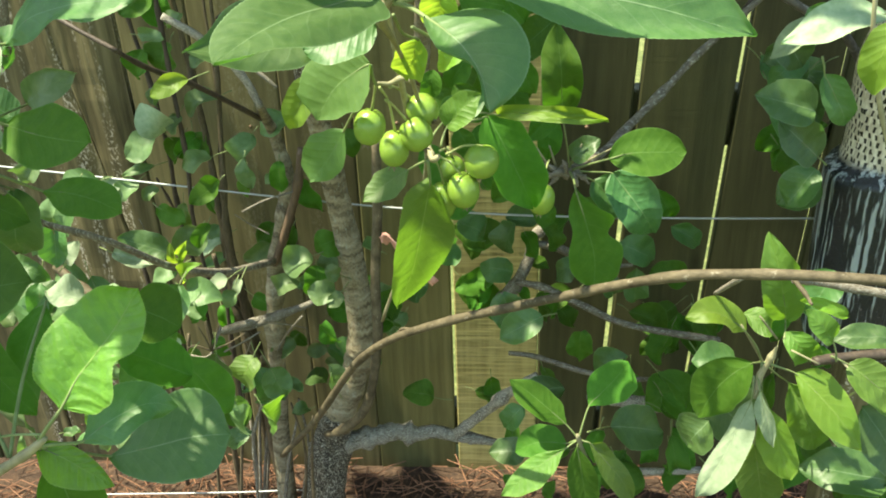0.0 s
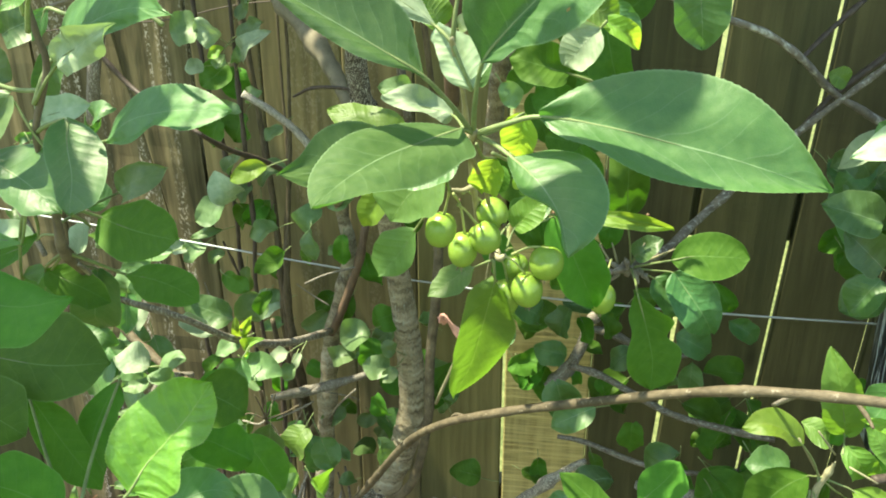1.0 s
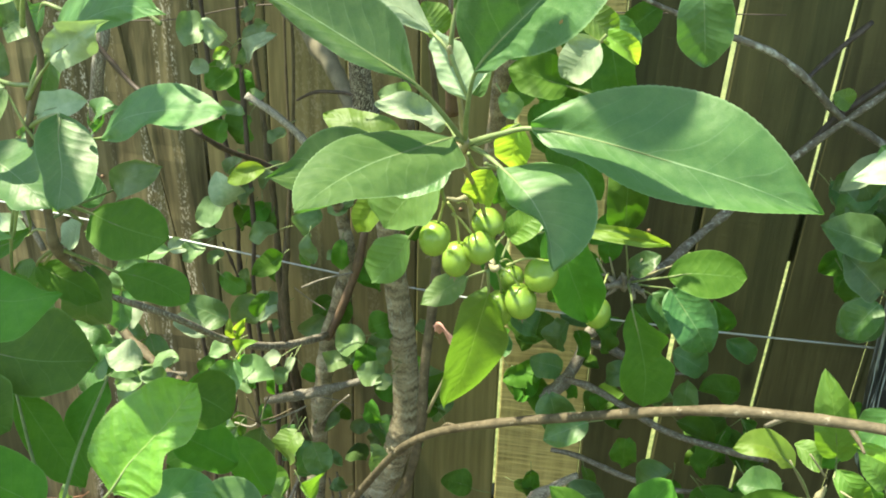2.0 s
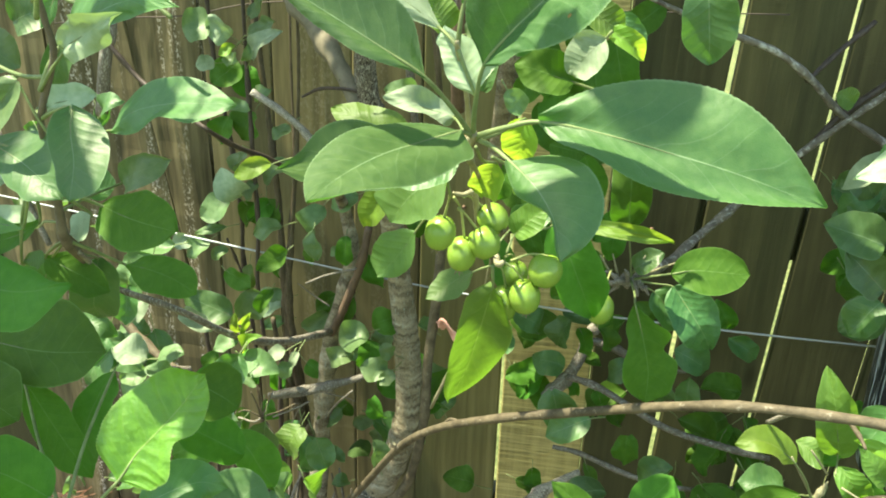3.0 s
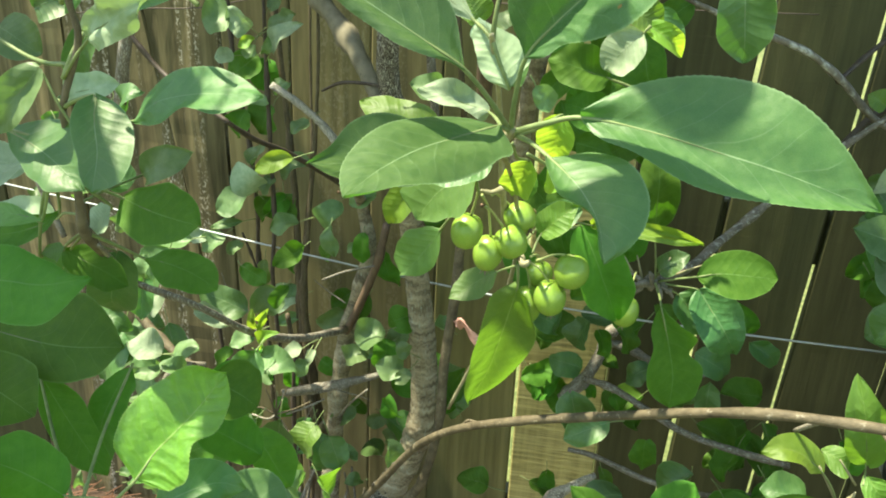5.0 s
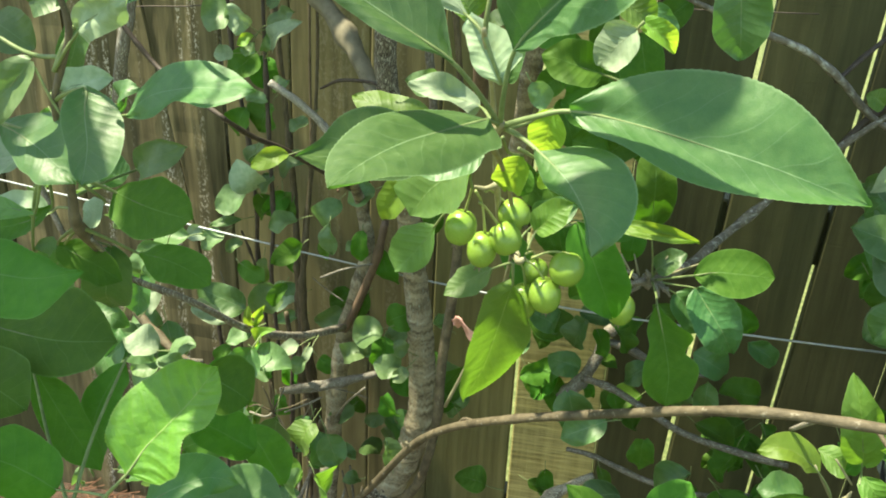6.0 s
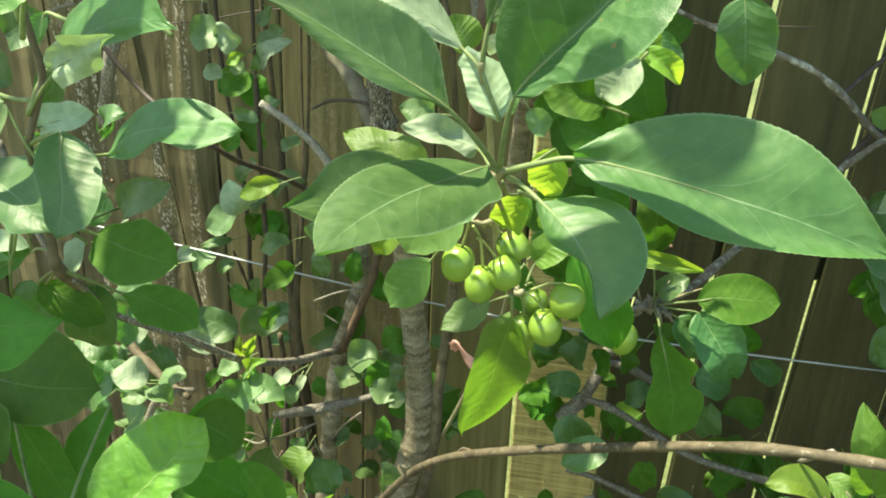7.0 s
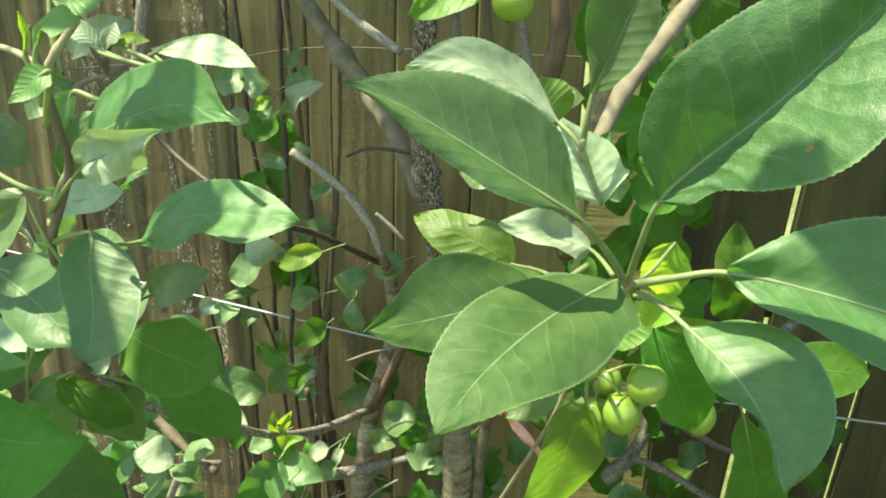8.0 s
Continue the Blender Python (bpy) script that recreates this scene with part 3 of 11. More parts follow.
def small_leaf(parent, base, tip, width, normal, mat=None, stalk=None, **shape):
    pick = np.random.default_rng(1000 + COUNT[0])
    values = dict(rows=16, cols=6, fold=pick.uniform(4, 42), bend=pick.uniform(-0.08, 0.30), wave=pick.uniform(0.04, 0.14), twist=pick.uniform(-40, 40), teeth=0.014, stalk_r=0.0006, shape=pick.uniform(-0.05, 0.12), point=pick.uniform(0.08, 0.4), full=pick.uniform(0.3, 0.9), skew=pick.uniform(-0.12, 0.12), lumpy=1.7)
    values.update(shape)
    return leaf(parent, base, tip, width, normal, mat or LEAF_SHRUB, stalk, **values)


def apple(centre, radius, axis, stalk_from, squash=1.1, group="cluster of unripe apples"):
    """A small green apple: ribbed body with a dimple at each end, dry calyx, long stalk."""
    c, a = np.array(centre, dtype=float), unit(axis)
    side = unit(np.cross(a, (0.3, 0.5, 0.81)))
    up = np.cross(a, side)
    root = thing("apple", tuple(c), "small unripe green apple hanging from a spur of the apple tree", "apple", group)
    rings, sides = 16, 20
    verts, faces = [], []
    for i in range(rings + 1):
        th = math.pi * i / rings
        r = math.sin(th) ** 0.92 * (1 + 0.03 * math.cos(th))
        h = squash * math.cos(th) - 0.16 * math.exp(-(th / 0.28) ** 2) + 0.10 * math.exp(-((math.pi - th) / 0.25) ** 2)
        for k in range(sides):
            ph = 2 * math.pi * k / sides
            rr = r * (1 + 0.018 * math.cos(5 * ph) * math.sin(th / 2))
            verts.append(c + radius * (h * a + rr * (math.cos(ph) * side + math.sin(ph) * up)))
    for i in range(rings):
        for k in range(sides):
            faces.append((i * sides + k, (i + 1) * sides + k, (i + 1) * sides + (k + 1) % sides, i * sides + (k + 1) % sides))
    mesh_object("skin", verts, faces, APPLE, root)
    top = c + a * radius * (squash - 0.16)
    s = np.array(stalk_from, dtype=float)
    tv, tf = tube_data([s, 0.5 * (s + top) + a * 0.12 * np.linalg.norm(s - top), top], [0.0012, 0.0008, 0.0011], 6, 5)
    mesh_object("stalk", tv, tf, STALK, root)
    verts, faces = [], []
    low = c - a * radius * (squash - 0.10)
    for k in range(5):
        ph = 2 * math.pi * k / 5
        out = math.cos(ph) * side + math.sin(ph) * up
        tan = -math.sin(ph) * side + math.cos(ph) * up
        o = len(verts)
        verts += [low + out * 0.0010 + tan * 0.0014, low + out * 0.0010 - tan * 0.0014, low + out * 0.0042 - a * 0.0042, low + out * 0.0018 - a * 0.0012 + tan * 0.0006]
        faces += [(o, o + 1, o + 2), (o + 1, o + 3, o + 2), (o + 3, o, o + 2)]
    mesh_object("calyx", verts, faces, CALYX, root)
    return root


def box_data(lo, hi, bevel=0.003):
    bm = bmesh.new()
    bmesh.ops.create_cube(bm, size=1.0)
    for v in bm.verts:
        v.co = Vector([(lo[i] + hi[i]) / 2 + v.co[i] * (hi[i] - lo[i]) for i in range(3)])
    if bevel:
        bmesh.ops.bevel(bm, geom=bm.edges[:], offset=bevel, segments=1, affect="EDGES")
    verts = [tuple(v.co) for v in bm.verts]
    faces = [tuple(v.index for v in f.verts) for f in bm.faces]
    bm.free()
    return verts, faces


# ---- ground and fence ----
def ground():
    n = 60
    xs = [math.copysign(abs(k / n) ** 3 * 60, k) for k in range(-n, n + 1)]
    ys = [0.7 + math.copysign(abs(k / n) ** 3 * 60, k) for k in range(-n, n + 1)]
    w = len(xs)
    verts = [(x, y, 0.012 * noise.noise((x * 3, y * 3, 0)) * (1 if abs(y - 1.32) > 0.08 else 0.3)) for y in ys for x in xs]
    faces = [(j * w + i, j * w + i + 1, (j + 1) * w + i + 1, (j + 1) * w + i) for j in range(w - 1) for i in range(w - 1)]
    ob = mesh_object("ground", verts, faces, GROUND)
    return tagged(ob, "bed of reddish pine mulch with dry grass beyond the fence", "ground", kind="structure")


ground()

FENCE_Y, PITCH, GAP_X = 1.30, 0.145, 0.25
fence = thing("fence", (0, FENCE_Y, 0), "weathered brown wooden board fence with narrow gaps between boards", "fence", kind="structure")
rng = np.random.default_rng(5)


def edge(k):
    """Where the gap left of board k stands; the boards on the left are narrower."""
    narrow = {-4: -0.294, -5: -0.418, -6: -0.528, -7: -0.640}
    return narrow[k] if k in narrow else -0.640 + (k + 7) * PITCH if k < -7 else GAP_X + k * PITCH


def tilt(k):
    """How far the gap left of board k leans, in metres a metre; the right half of the fence has sagged."""
    return 0.046 if k >= 0 else -0.16 if k == -7 else -0.012 if k in (-8, -6) else 0.0


def board(k, mat, left_gap=0.005, right_gap=0.005, turn=0.0, label=""):
    """The board between the gaps k and k + 1."""
    x0, x1 = edge(k) + left_gap / 2, edge(k + 1) - right_gap / 2
    z1 = 1.78 + rng.uniform(-0.01, 0.01)
    verts, faces = [], []
    rough = mat == POST
    rows, cols = (70, 12) if rough else (14, 3)
    bow = rng.uniform(-0.004, 0.004)
    n = cols + 5
    for i in range(rows + 1):
        z = z1 * i / rows
        mid = bow * math.sin(math.pi * i / rows)
        y = rng.uniform(-0.0008, 0.0008)
        sway = 0.006 * noise.noise((3.0 * z, 7.0 * k, 1.0)) if rough else 0.0
        a, b = x0 + tilt(k) * (z - 0.9) + sway * 0.4, x1 + tilt(k + 1) * (z - 0.9) + sway * 0.4
        section = [(a, 0.017), (a, 0.002)]
        for c in range(cols + 1):
            x = a + 0.0025 + (b - a - 0.005) * c / cols
            dy = -mid * math.sin(math.pi * c / cols)
            if rough:
                dy += 0.0065 * noise.noise((24.0 * (x - sway * 4), 1.5 * z, 5.0 * k)) + 0.0018 * noise.noise((75.0 * (x - sway * 4), 4.0 * z, 3.0 * k))
            section.append((x, dy))
        section += [(b, 0.002), (b, 0.017)]
        for x, dy in section:
            verts.append((x, FENCE_Y + y + dy + turn * (x - (a + b) / 2), z))
    for i in range(rows):
        for j in range(n):
            a, b = i * n + j, i * n + (j + 1) % n
            faces.append((a, b, b + n, a + n))
    faces.append(tuple(range(n))[::-1])
    faces.append(tuple(rows * n + j for j in range(n)))
    ob = mesh_object("board", verts, faces, mat, fence, smooth_faces=False)
    return tagged(ob, label) if label else ob


# width of the gap to the left of board k
GAPS = {0: 0.0090, 1: 0.0080, 2: 0.0070, 3: 0.004, -1: 0.0012, -2: 0.0055, -3: 0.0012, -4: 0.0014, -5: 0.0014, -6: 0.005, -7: 0.002}
for k in range(-42, 40):
    mat = BOARD_SUNLIT if k in (-3, 6, -12, 23, -29) else BOARD_BROWN if k in (-4, -5, -6) else BOARD_SAWN if k in (-2, 9, -14, 31) else POST if k in (-7, -8, -9, 12, 13, 20, -25, -34) else BOARD
    board(k, mat, GAPS.get(k, 0.003), GAPS.get(k + 1, 0.003), turn=rng.uniform(-0.02, 0.02),
          label="paler fence board with rough saw marks" if mat == BOARD_SAWN else "reddish brown weathered fence board" if mat == POST else "")
for z in (0.085, 0.692, 1.5):
    verts, faces = box_data((-5.9, FENCE_Y + 0.019, z - 0.045), (6.1, FENCE_Y + 0.057, z + 0.045))
    mesh_object("rail", verts, faces, BOARD, fence, smooth_faces=False)


def nail(x, z):
    verts, faces = [], []
    for r, y in ((0.0, -0.0022), (0.0028, -0.0018), (0.0034, -0.0006), (0.0034, 0.001)):
        for k in range(8):
            a = math.pi * k / 4
            verts.append((x + r * math.cos(a), FENCE_Y + y - 0.0005, z + r * math.sin(a)))
    for i in range(3):
        for k in range(8):
            faces.append((i * 8 + k, i * 8 + (k + 1) % 8, (i + 1) * 8 + (k + 1) % 8, (i + 1) * 8 + k))
    mesh_object("nail", verts, faces, NAIL, fence)


for k in range(-8, 5):
    nail(edge(k) + 0.072 + rng.uniform(-0.006, 0.006), 0.69 + rng.uniform(-0.01, 0.01))
    nail(edge(k) + 0.035 + rng.uniform(-0.006, 0.006), 0.085 + rng.uniform(-0.01, 0.01))


# ---- the espalier wires ----
def wire(points, radius, mat, label):
    root = thing("wire", points[0], label, "wire", "espalier wires")
    verts, faces = tube_data(points, [radius, radius], 6, 10)
    mesh_object("strand", verts, faces, mat, root)

wire([(-0.9169, 1.2000, 0.6936), (-0.5371, 1.1400, 0.6801), (-0.2011, 1.1100, 0.6552), (0.0322, 1.1000, 0.6416), (0.2427, 1.0900, 0.6413), (0.4516, 1.0800, 0.6463), (0.6299, 1.0700, 0.6544)], 0.0014, WIRE, "taut galvanised steel wire strung in front of the fence")
wire([(-0.7027, 1.1200, 0.0849), (-0.4218, 1.1200, 0.0993), (-0.2847, 1.1200, 0.1089), (-0.2621, 1.1200, 0.0943)], 0.0013, WIRE, "low galvanised steel wire with a bent end")
wire([(-0.7449, 1.2700, 0.9446), (-0.6283, 1.2600, 0.9620), (-0.5260, 1.2500, 0.9732), (-0.3768, 1.2400, 1.0039), (-0.0664, 1.2400, 1.0132), (0.3021, 1.2400, 1.0279)], 0.0009, WIRE_RUST, "thin dark wire running along the fence")

# ---- the apple tree: trunk, arms, twigs ----
apple_tree = thing("apple_tree", (-0.235, 1.05, 0), "espaliered apple tree with lichen-covered bark and large green leaves", "tree")
limb(apple_tree, "trunk_base", [(-0.2631, 1.0600, 0.0190), (-0.2387, 1.0600, 0.1535), (-0.2129, 1.0600, 0.2769), (-0.1985, 1.0600, 0.3213), (-0.1914, 1.0600, 0.3430)], [0.0415, 0.0343, 0.0268, 0.0221, 0.0169], BARK_CRUST, sides=24, steps=10, rough=0.08, knots=0.15, label="dark crusted foot of the trunk")
trunk = limb(apple_tree, "trunk", [(-0.2101, 1.0600, 0.2881), (-0.1963, 1.0600, 0.3268), (-0.1681, 1.0600, 0.4010), (-0.1508, 1.0500, 0.4779), (-0.1536, 1.0400, 0.6033), (-0.1646, 1.0300, 0.7165), (-0.1712, 0.9800, 0.8682)], [0.0198, 0.0212, 0.0198, 0.0191, 0.0174, 0.0150, 0.0129], BARK_TRUNK, sides=24, steps=16, rough=0.035, knots=0.12, label="trunk with grey bark peeling in cross bands")
limb(apple_tree, "upper_trunk", [(-0.1690, 0.9900, 0.8431), (-0.1709, 0.9750, 0.8771), (-0.1797, 0.9500, 0.9456), (-0.1815, 0.9300, 1.0078), (-0.1737, 0.9000, 1.1068), (-0.1794, 0.8800, 1.1963), (-0.1877, 0.8800, 1.3064)], [0.0136, 0.0133, 0.0120, 0.0115, 0.0101, 0.0090, 0.0085], BARK_CRUST, sides=20, steps=14, rough=0.07, knots=0.15, label="dark upper trunk crusted with pale lichen")
limb(apple_tree, "branch", [(-0.2173, 1.0600, 0.2576), (-0.1820, 1.0650, 0.2677), (-0.1473, 1.0700, 0.2733), (-0.1177, 1.0800, 0.2745), (-0.0872, 1.0800, 0.2708), (-0.0570, 1.0850, 0.2718), (-0.0226, 1.0900, 0.2593), (0.0122, 1.0950, 0.2491), (0.0474, 1.1000, 0.2365)], [0.0165, 0.0148, 0.0130, 0.0122, 0.0109, 0.0105, 0.0092, 0.0075, 0.0049], BARK_LICHEN, rough=0.09, knots=0.25, sides=14, label="low horizontal arm crusted with pale lichen")
limb(apple_tree, "branch", [(-0.0269, 1.0900, 0.2615), (0.0135, 1.0800, 0.3098), (0.0602, 1.0700, 0.3647), (0.0969, 1.0700, 0.3963)], [0.0088, 0.0077, 0.0067, 0.0041], BARK_LICHEN, rough=0.12, knots=0.2)
limb(apple_tree, "branch", [(0.2014, 1.1200, 0.1711), (0.2824, 1.1200, 0.1675), (0.3620, 1.1200, 0.1735)], [0.0045, 0.0063, 0.0054], BARK_LICHEN, rough=0.12)
limb(apple_tree, "branch", [(0.1769, 1.1200, 0.3193), (0.2429, 1.1000, 0.3236), (0.3180, 1.0800, 0.3370), (0.3476, 1.0600, 0.3702)], [0.0061, 0.0111, 0.0100, 0.0057], BARK_LICHEN, rough=0.12)
limb(apple_tree, "branch", [(0.0383, 1.1600, 0.4545), (0.0653, 1.1700, 0.4857), (0.0844, 1.1800, 0.5241), (0.0922, 1.1800, 0.5625), (0.1249, 1.1900, 0.5854)], [0.0102, 0.0093, 0.0084, 0.0066, 0.0050], BARK_GREY, rough=0.1, knots=0.3)
limb(apple_tree, "branch", [(0.0677, 1.1500, 0.5029), (0.1081, 1.1200, 0.5120), (0.1680, 1.1000, 0.4918), (0.2159, 1.0900, 0.4731), (0.2844, 1.0700, 0.4703), (0.3488, 1.0600, 0.4667)], [0.0050, 0.0049, 0.0048, 0.0048, 0.0051, 0.0039], BARK_GREY)
limb(apple_tree, "branch", [(0.0882, 1.1800, 0.5530), (0.1298, 1.1800, 0.5437), (0.1890, 1.1800, 0.5151), (0.2387, 1.1800, 0.5155)], [0.0050, 0.0058, 0.0042, 0.0025], BARK_GREY)
limb(apple_tree, "branch", [(0.0557, 1.1200, 0.3969), (0.0980, 1.1200, 0.3903), (0.1730, 1.1000, 0.3772), (0.2483, 1.1000, 0.3661), (0.3212, 1.1000, 0.3799)], [0.0034, 0.0038, 0.0038, 0.0034, 0.0025], BARK_GREY)
limb(apple_tree, "branch", [(0.3154, 1.1200, 0.1982), (0.3506, 1.1000, 0.2513), (0.3709, 1.0500, 0.3582)], [0.0045, 0.0043, 0.0032], BARK_GREY)
limb(apple_tree, "branch", [(-0.2684, 0.9800, 0.3117), (-0.1985, 0.9300, 0.4215), (-0.1231, 0.8400, 0.5750), (-0.0683, 0.7800, 0.6559), (0.0029, 0.7200, 0.7219), (0.0572, 0.6900, 0.7561), (0.1058, 0.6600, 0.7883), (0.1492, 0.6300, 0.8185), (0.2002, 0.6000, 0.8460), (0.2670, 0.5850, 0.8555), (0.3316, 0.5750, 0.8572), (0.4023, 0.5700, 0.8538)], [0.0040, 0.0044, 0.0044, 0.0043, 0.0041, 0.0041, 0.0041, 0.0040, 0.0039, 0.0041, 0.0042, 0.0042], BARK_TAN, sides=12, steps=8, rough=0.03, knots=0.14, label="long smooth tan branch")
limb(apple_tree, "branch", [(-0.0612, 0.7750, 0.6638), (-0.0528, 0.7700, 0.6773), (-0.0381, 0.7600, 0.6829)], [0.0015, 0.0015, 0.0009], BARK_TAN)
limb(apple_tree, "branch", [(0.2888, 0.6400, 0.8174), (0.3166, 0.6600, 0.8038), (0.3728, 0.6600, 0.7927), (0.4451, 0.6600, 0.7800)], [0.0028, 0.0035, 0.0040, 0.0040], BARK_GREY)
limb(apple_tree, "branch", [(0.2422, 0.7000, 0.7669), (0.2535, 0.6600, 0.8088)], [0.0018, 0.0026], BARK_GREY)
limb(apple_tree, "branch", [(0.2851, 0.6300, 0.8245), (0.2924, 0.6200, 0.8175), (0.2956, 0.6100, 0.8133)], [0.0020, 0.0018, 0.0011], BARK_TAN)
limb(apple_tree, "branch", [(0.3404, 0.7000, 0.6935), (0.3744, 0.7100, 0.6920), (0.4295, 0.7200, 0.6902)], [0.0042, 0.0048, 0.0048], BARK_DARK)
limb(apple_tree, "shoot", [(-0.0998, 0.9800, 0.7988), (-0.1043, 0.9800, 0.7021), (-0.1137, 0.9800, 0.6049), (-0.1166, 0.9800, 0.5175), (-0.1351, 0.9900, 0.4153), (-0.1587, 1.0000, 0.3644), (-0.1916, 1.0200, 0.3237), (-0.2157, 1.0400, 0.3017)], [0.0053, 0.0062, 0.0065, 0.0063, 0.0063, 0.0064, 0.0062, 0.0055], BARK_TAN, sides=10, label="smooth brown shoot curving beside the trunk")
limb(apple_tree, "branch", [(-0.3562, 1.1000, 1.0937), (-0.3086, 1.0800, 1.0392), (-0.2552, 1.0400, 0.9965), (-0.2113, 0.9900, 0.9548), (-0.1858, 0.9600, 0.9187)], [0.0097, 0.0097, 0.0101, 0.0098, 0.0084], BARK_OLIVE, rough=0.1, knots=0.2)
limb(apple_tree, "branch", [(-0.2873, 0.9500, 1.1327), (-0.2660, 0.9500, 1.1093), (-0.2362, 0.9400, 1.0909), (-0.2015, 0.9300, 1.0732)], [0.0039, 0.0040, 0.0037, 0.0042], BARK_LICHEN, rough=0.1)
limb(apple_tree, "branch", [(-0.2846, 1.0300, 0.9330), (-0.2544, 1.0100, 0.9507), (-0.2121, 0.9800, 0.9608), (-0.1862, 0.9500, 0.9646)], [0.0014, 0.0020, 0.0019, 0.0022], BARK_DARK)
limb(apple_tree, "branch", [(-0.0537, 0.7500, 1.1777), (-0.0483, 0.7500, 1.1326), (-0.0535, 0.7500, 1.0964), (-0.0558, 0.7600, 1.0600), (-0.0583, 0.7800, 1.0084)], [0.0065, 0.0067, 0.0068, 0.0069, 0.0066], SHOOT_RED, sides=12, label="russet upright shoot")
limb(apple_tree, "branch", [(0.0045, 0.8000, 1.1825), (-0.0042, 0.8000, 1.1136), (-0.0155, 0.8200, 1.0506), (-0.0247, 0.8500, 0.9867), (-0.0354, 0.9000, 0.9002)], [0.0084, 0.0088, 0.0090, 0.0087, 0.0080], BARK_TRUNK, sides=12)
limb(apple_tree, "branch", [(-0.1060, 1.0000, 1.1357), (-0.0974, 1.0000, 1.0832), (-0.0894, 1.0000, 1.0452), (-0.0889, 1.0000, 0.9937)], [0.0053, 0.0049, 0.0050, 0.0045], BARK_GREY)
limb(apple_tree, "branch", [(-0.3370, 1.0000, 0.9438), (-0.3030, 1.0000, 0.9233), (-0.2721, 1.0000, 0.8972), (-0.2503, 1.0000, 0.8665), (-0.2377, 1.0000, 0.8342)], [0.0042, 0.0045, 0.0043, 0.0046, 0.0043], BARK_LICHEN, rough=0.1)
limb(apple_tree, "branch", [(-0.2311, 0.9500, 0.9024), (-0.2163, 0.9500, 0.8902), (-0.2014, 0.9500, 0.8760)], [0.0020, 0.0023, 0.0017], BARK_GREY)

young_tree = thing("young_tree", (-0.345, 1.1, 0), "slender young tree trunk with grey lichened bark beside the fence", "tree")
trunk_two = limb(young_tree, "trunk", [(-0.3102, 1.1000, 0.0962), (-0.3035, 1.1000, 0.2762), (-0.2913, 1.1000, 0.4297), (-0.2820, 1.1000, 0.5116), (-0.2735, 1.1000, 0.5706), (-0.2510, 1.1000, 0.6473), (-0.2434, 1.1000, 0.7012), (-0.2507, 1.0900, 0.7640), (-0.2460, 1.0400, 0.8080), (-0.2400, 1.0000, 0.8420)], [0.0161, 0.0135, 0.0120, 0.0117, 0.0111, 0.0108, 0.0102, 0.0080, 0.0062, 0.0046], BARK_TRUNK, sides=12, rough=0.06, knots=0.15)
limb(young_tree, "branch", [(-0.3096, 1.0600, 0.3859), (-0.2932, 1.0300, 0.4312), (-0.2822, 1.0000, 0.4728)], [0.0084, 0.0097, 0.0016], BARK_TAN, rough=0.12, label="pale stub of a cut limb")
limb(young_tree, "branch", [(-0.2115, 1.0700, 0.7519), (-0.2246, 1.0700, 0.6916), (-0.2517, 1.0800, 0.6170), (-0.2733, 1.0900, 0.5669)], [0.0045, 0.0054, 0.0060, 0.0061], SHOOT_RED, sides=8)
limb(young_tree, "branch", [(-0.2767, 0.5000, 0.9734), (-0.2952, 0.5600, 0.9219), (-0.2960, 0.5800, 0.9002), (-0.2760, 0.6400, 0.8501), (-0.2772, 0.7600, 0.7548), (-0.2776, 0.9000, 0.6661), (-0.2670, 1.0600, 0.5887)], [0.0018, 0.0020, 0.0025, 0.0030, 0.0038, 0.0045, 0.0056], BARK_GREY)
limb(young_tree, "branch", [(-0.3398, 1.0200, 0.4991), (-0.2929, 1.0300, 0.5062), (-0.2501, 1.0400, 0.5184), (-0.2140, 1.0500, 0.5295)], [0.0056, 0.0060, 0.0056, 0.0040], BARK_GREY, knots=0.2)
limb(young_tree, "branch", [(-0.2747, 0.7200, 0.9908), (-0.2729, 0.7800, 0.9550), (-0.2678, 0.8600, 0.9137), (-0.2593, 0.9500, 0.8600), (-0.2506, 1.0400, 0.8041)], [0.0020, 0.0025, 0.0027, 0.0030, 0.0033], BARK_DARK)
limb(young_tree, "branch", [(-0.3812, 0.7500, 1.0627), (-0.3669, 0.7500, 1.0447), (-0.3474, 0.7500, 1.0226), (-0.3097, 0.7300, 1.0074), (-0.2721, 0.7200, 0.9900)], [0.0020, 0.0023, 0.0023, 0.0020, 0.0020], BARK_DARK)
limb(young_tree, "branch", [(-0.4535, 0.8500, 0.7038), (-0.4326, 0.8400, 0.6893), (-0.3933, 0.8200, 0.6744), (-0.3575, 0.8000, 0.6707)], [0.0047, 0.0050, 0.0046, 0.0038], BARK_TAN, knots=0.2)
limb(young_tree, "branch", [(-0.4109, 0.8000, 0.6287), (-0.3955, 0.8000, 0.6611), (-0.3793, 0.8000, 0.6742), (-0.3615, 0.8200, 0.6659)], [0.0038, 0.0040, 0.0037, 0.0035], BARK_GREY)
limb(young_tree, "branch", [(-0.3390, 1.0000, 0.5115), (-0.3091, 1.0200, 0.5104), (-0.2740, 1.0400, 0.5116), (-0.2231, 1.0600, 0.5171)], [0.0046, 0.0051, 0.0051, 0.0040], BARK_GREY, knots=0.2)
limb(young_tree, "branch", [(-0.4055, 0.9000, 1.2857), (-0.4367, 0.9000, 1.1082), (-0.4515, 0.9000, 1.0375), (-0.4634, 0.9000, 0.9937), (-0.4867, 0.9200, 0.9282)], [0.0059, 0.0064, 0.0068, 0.0070, 0.0071], BARK_GREY)
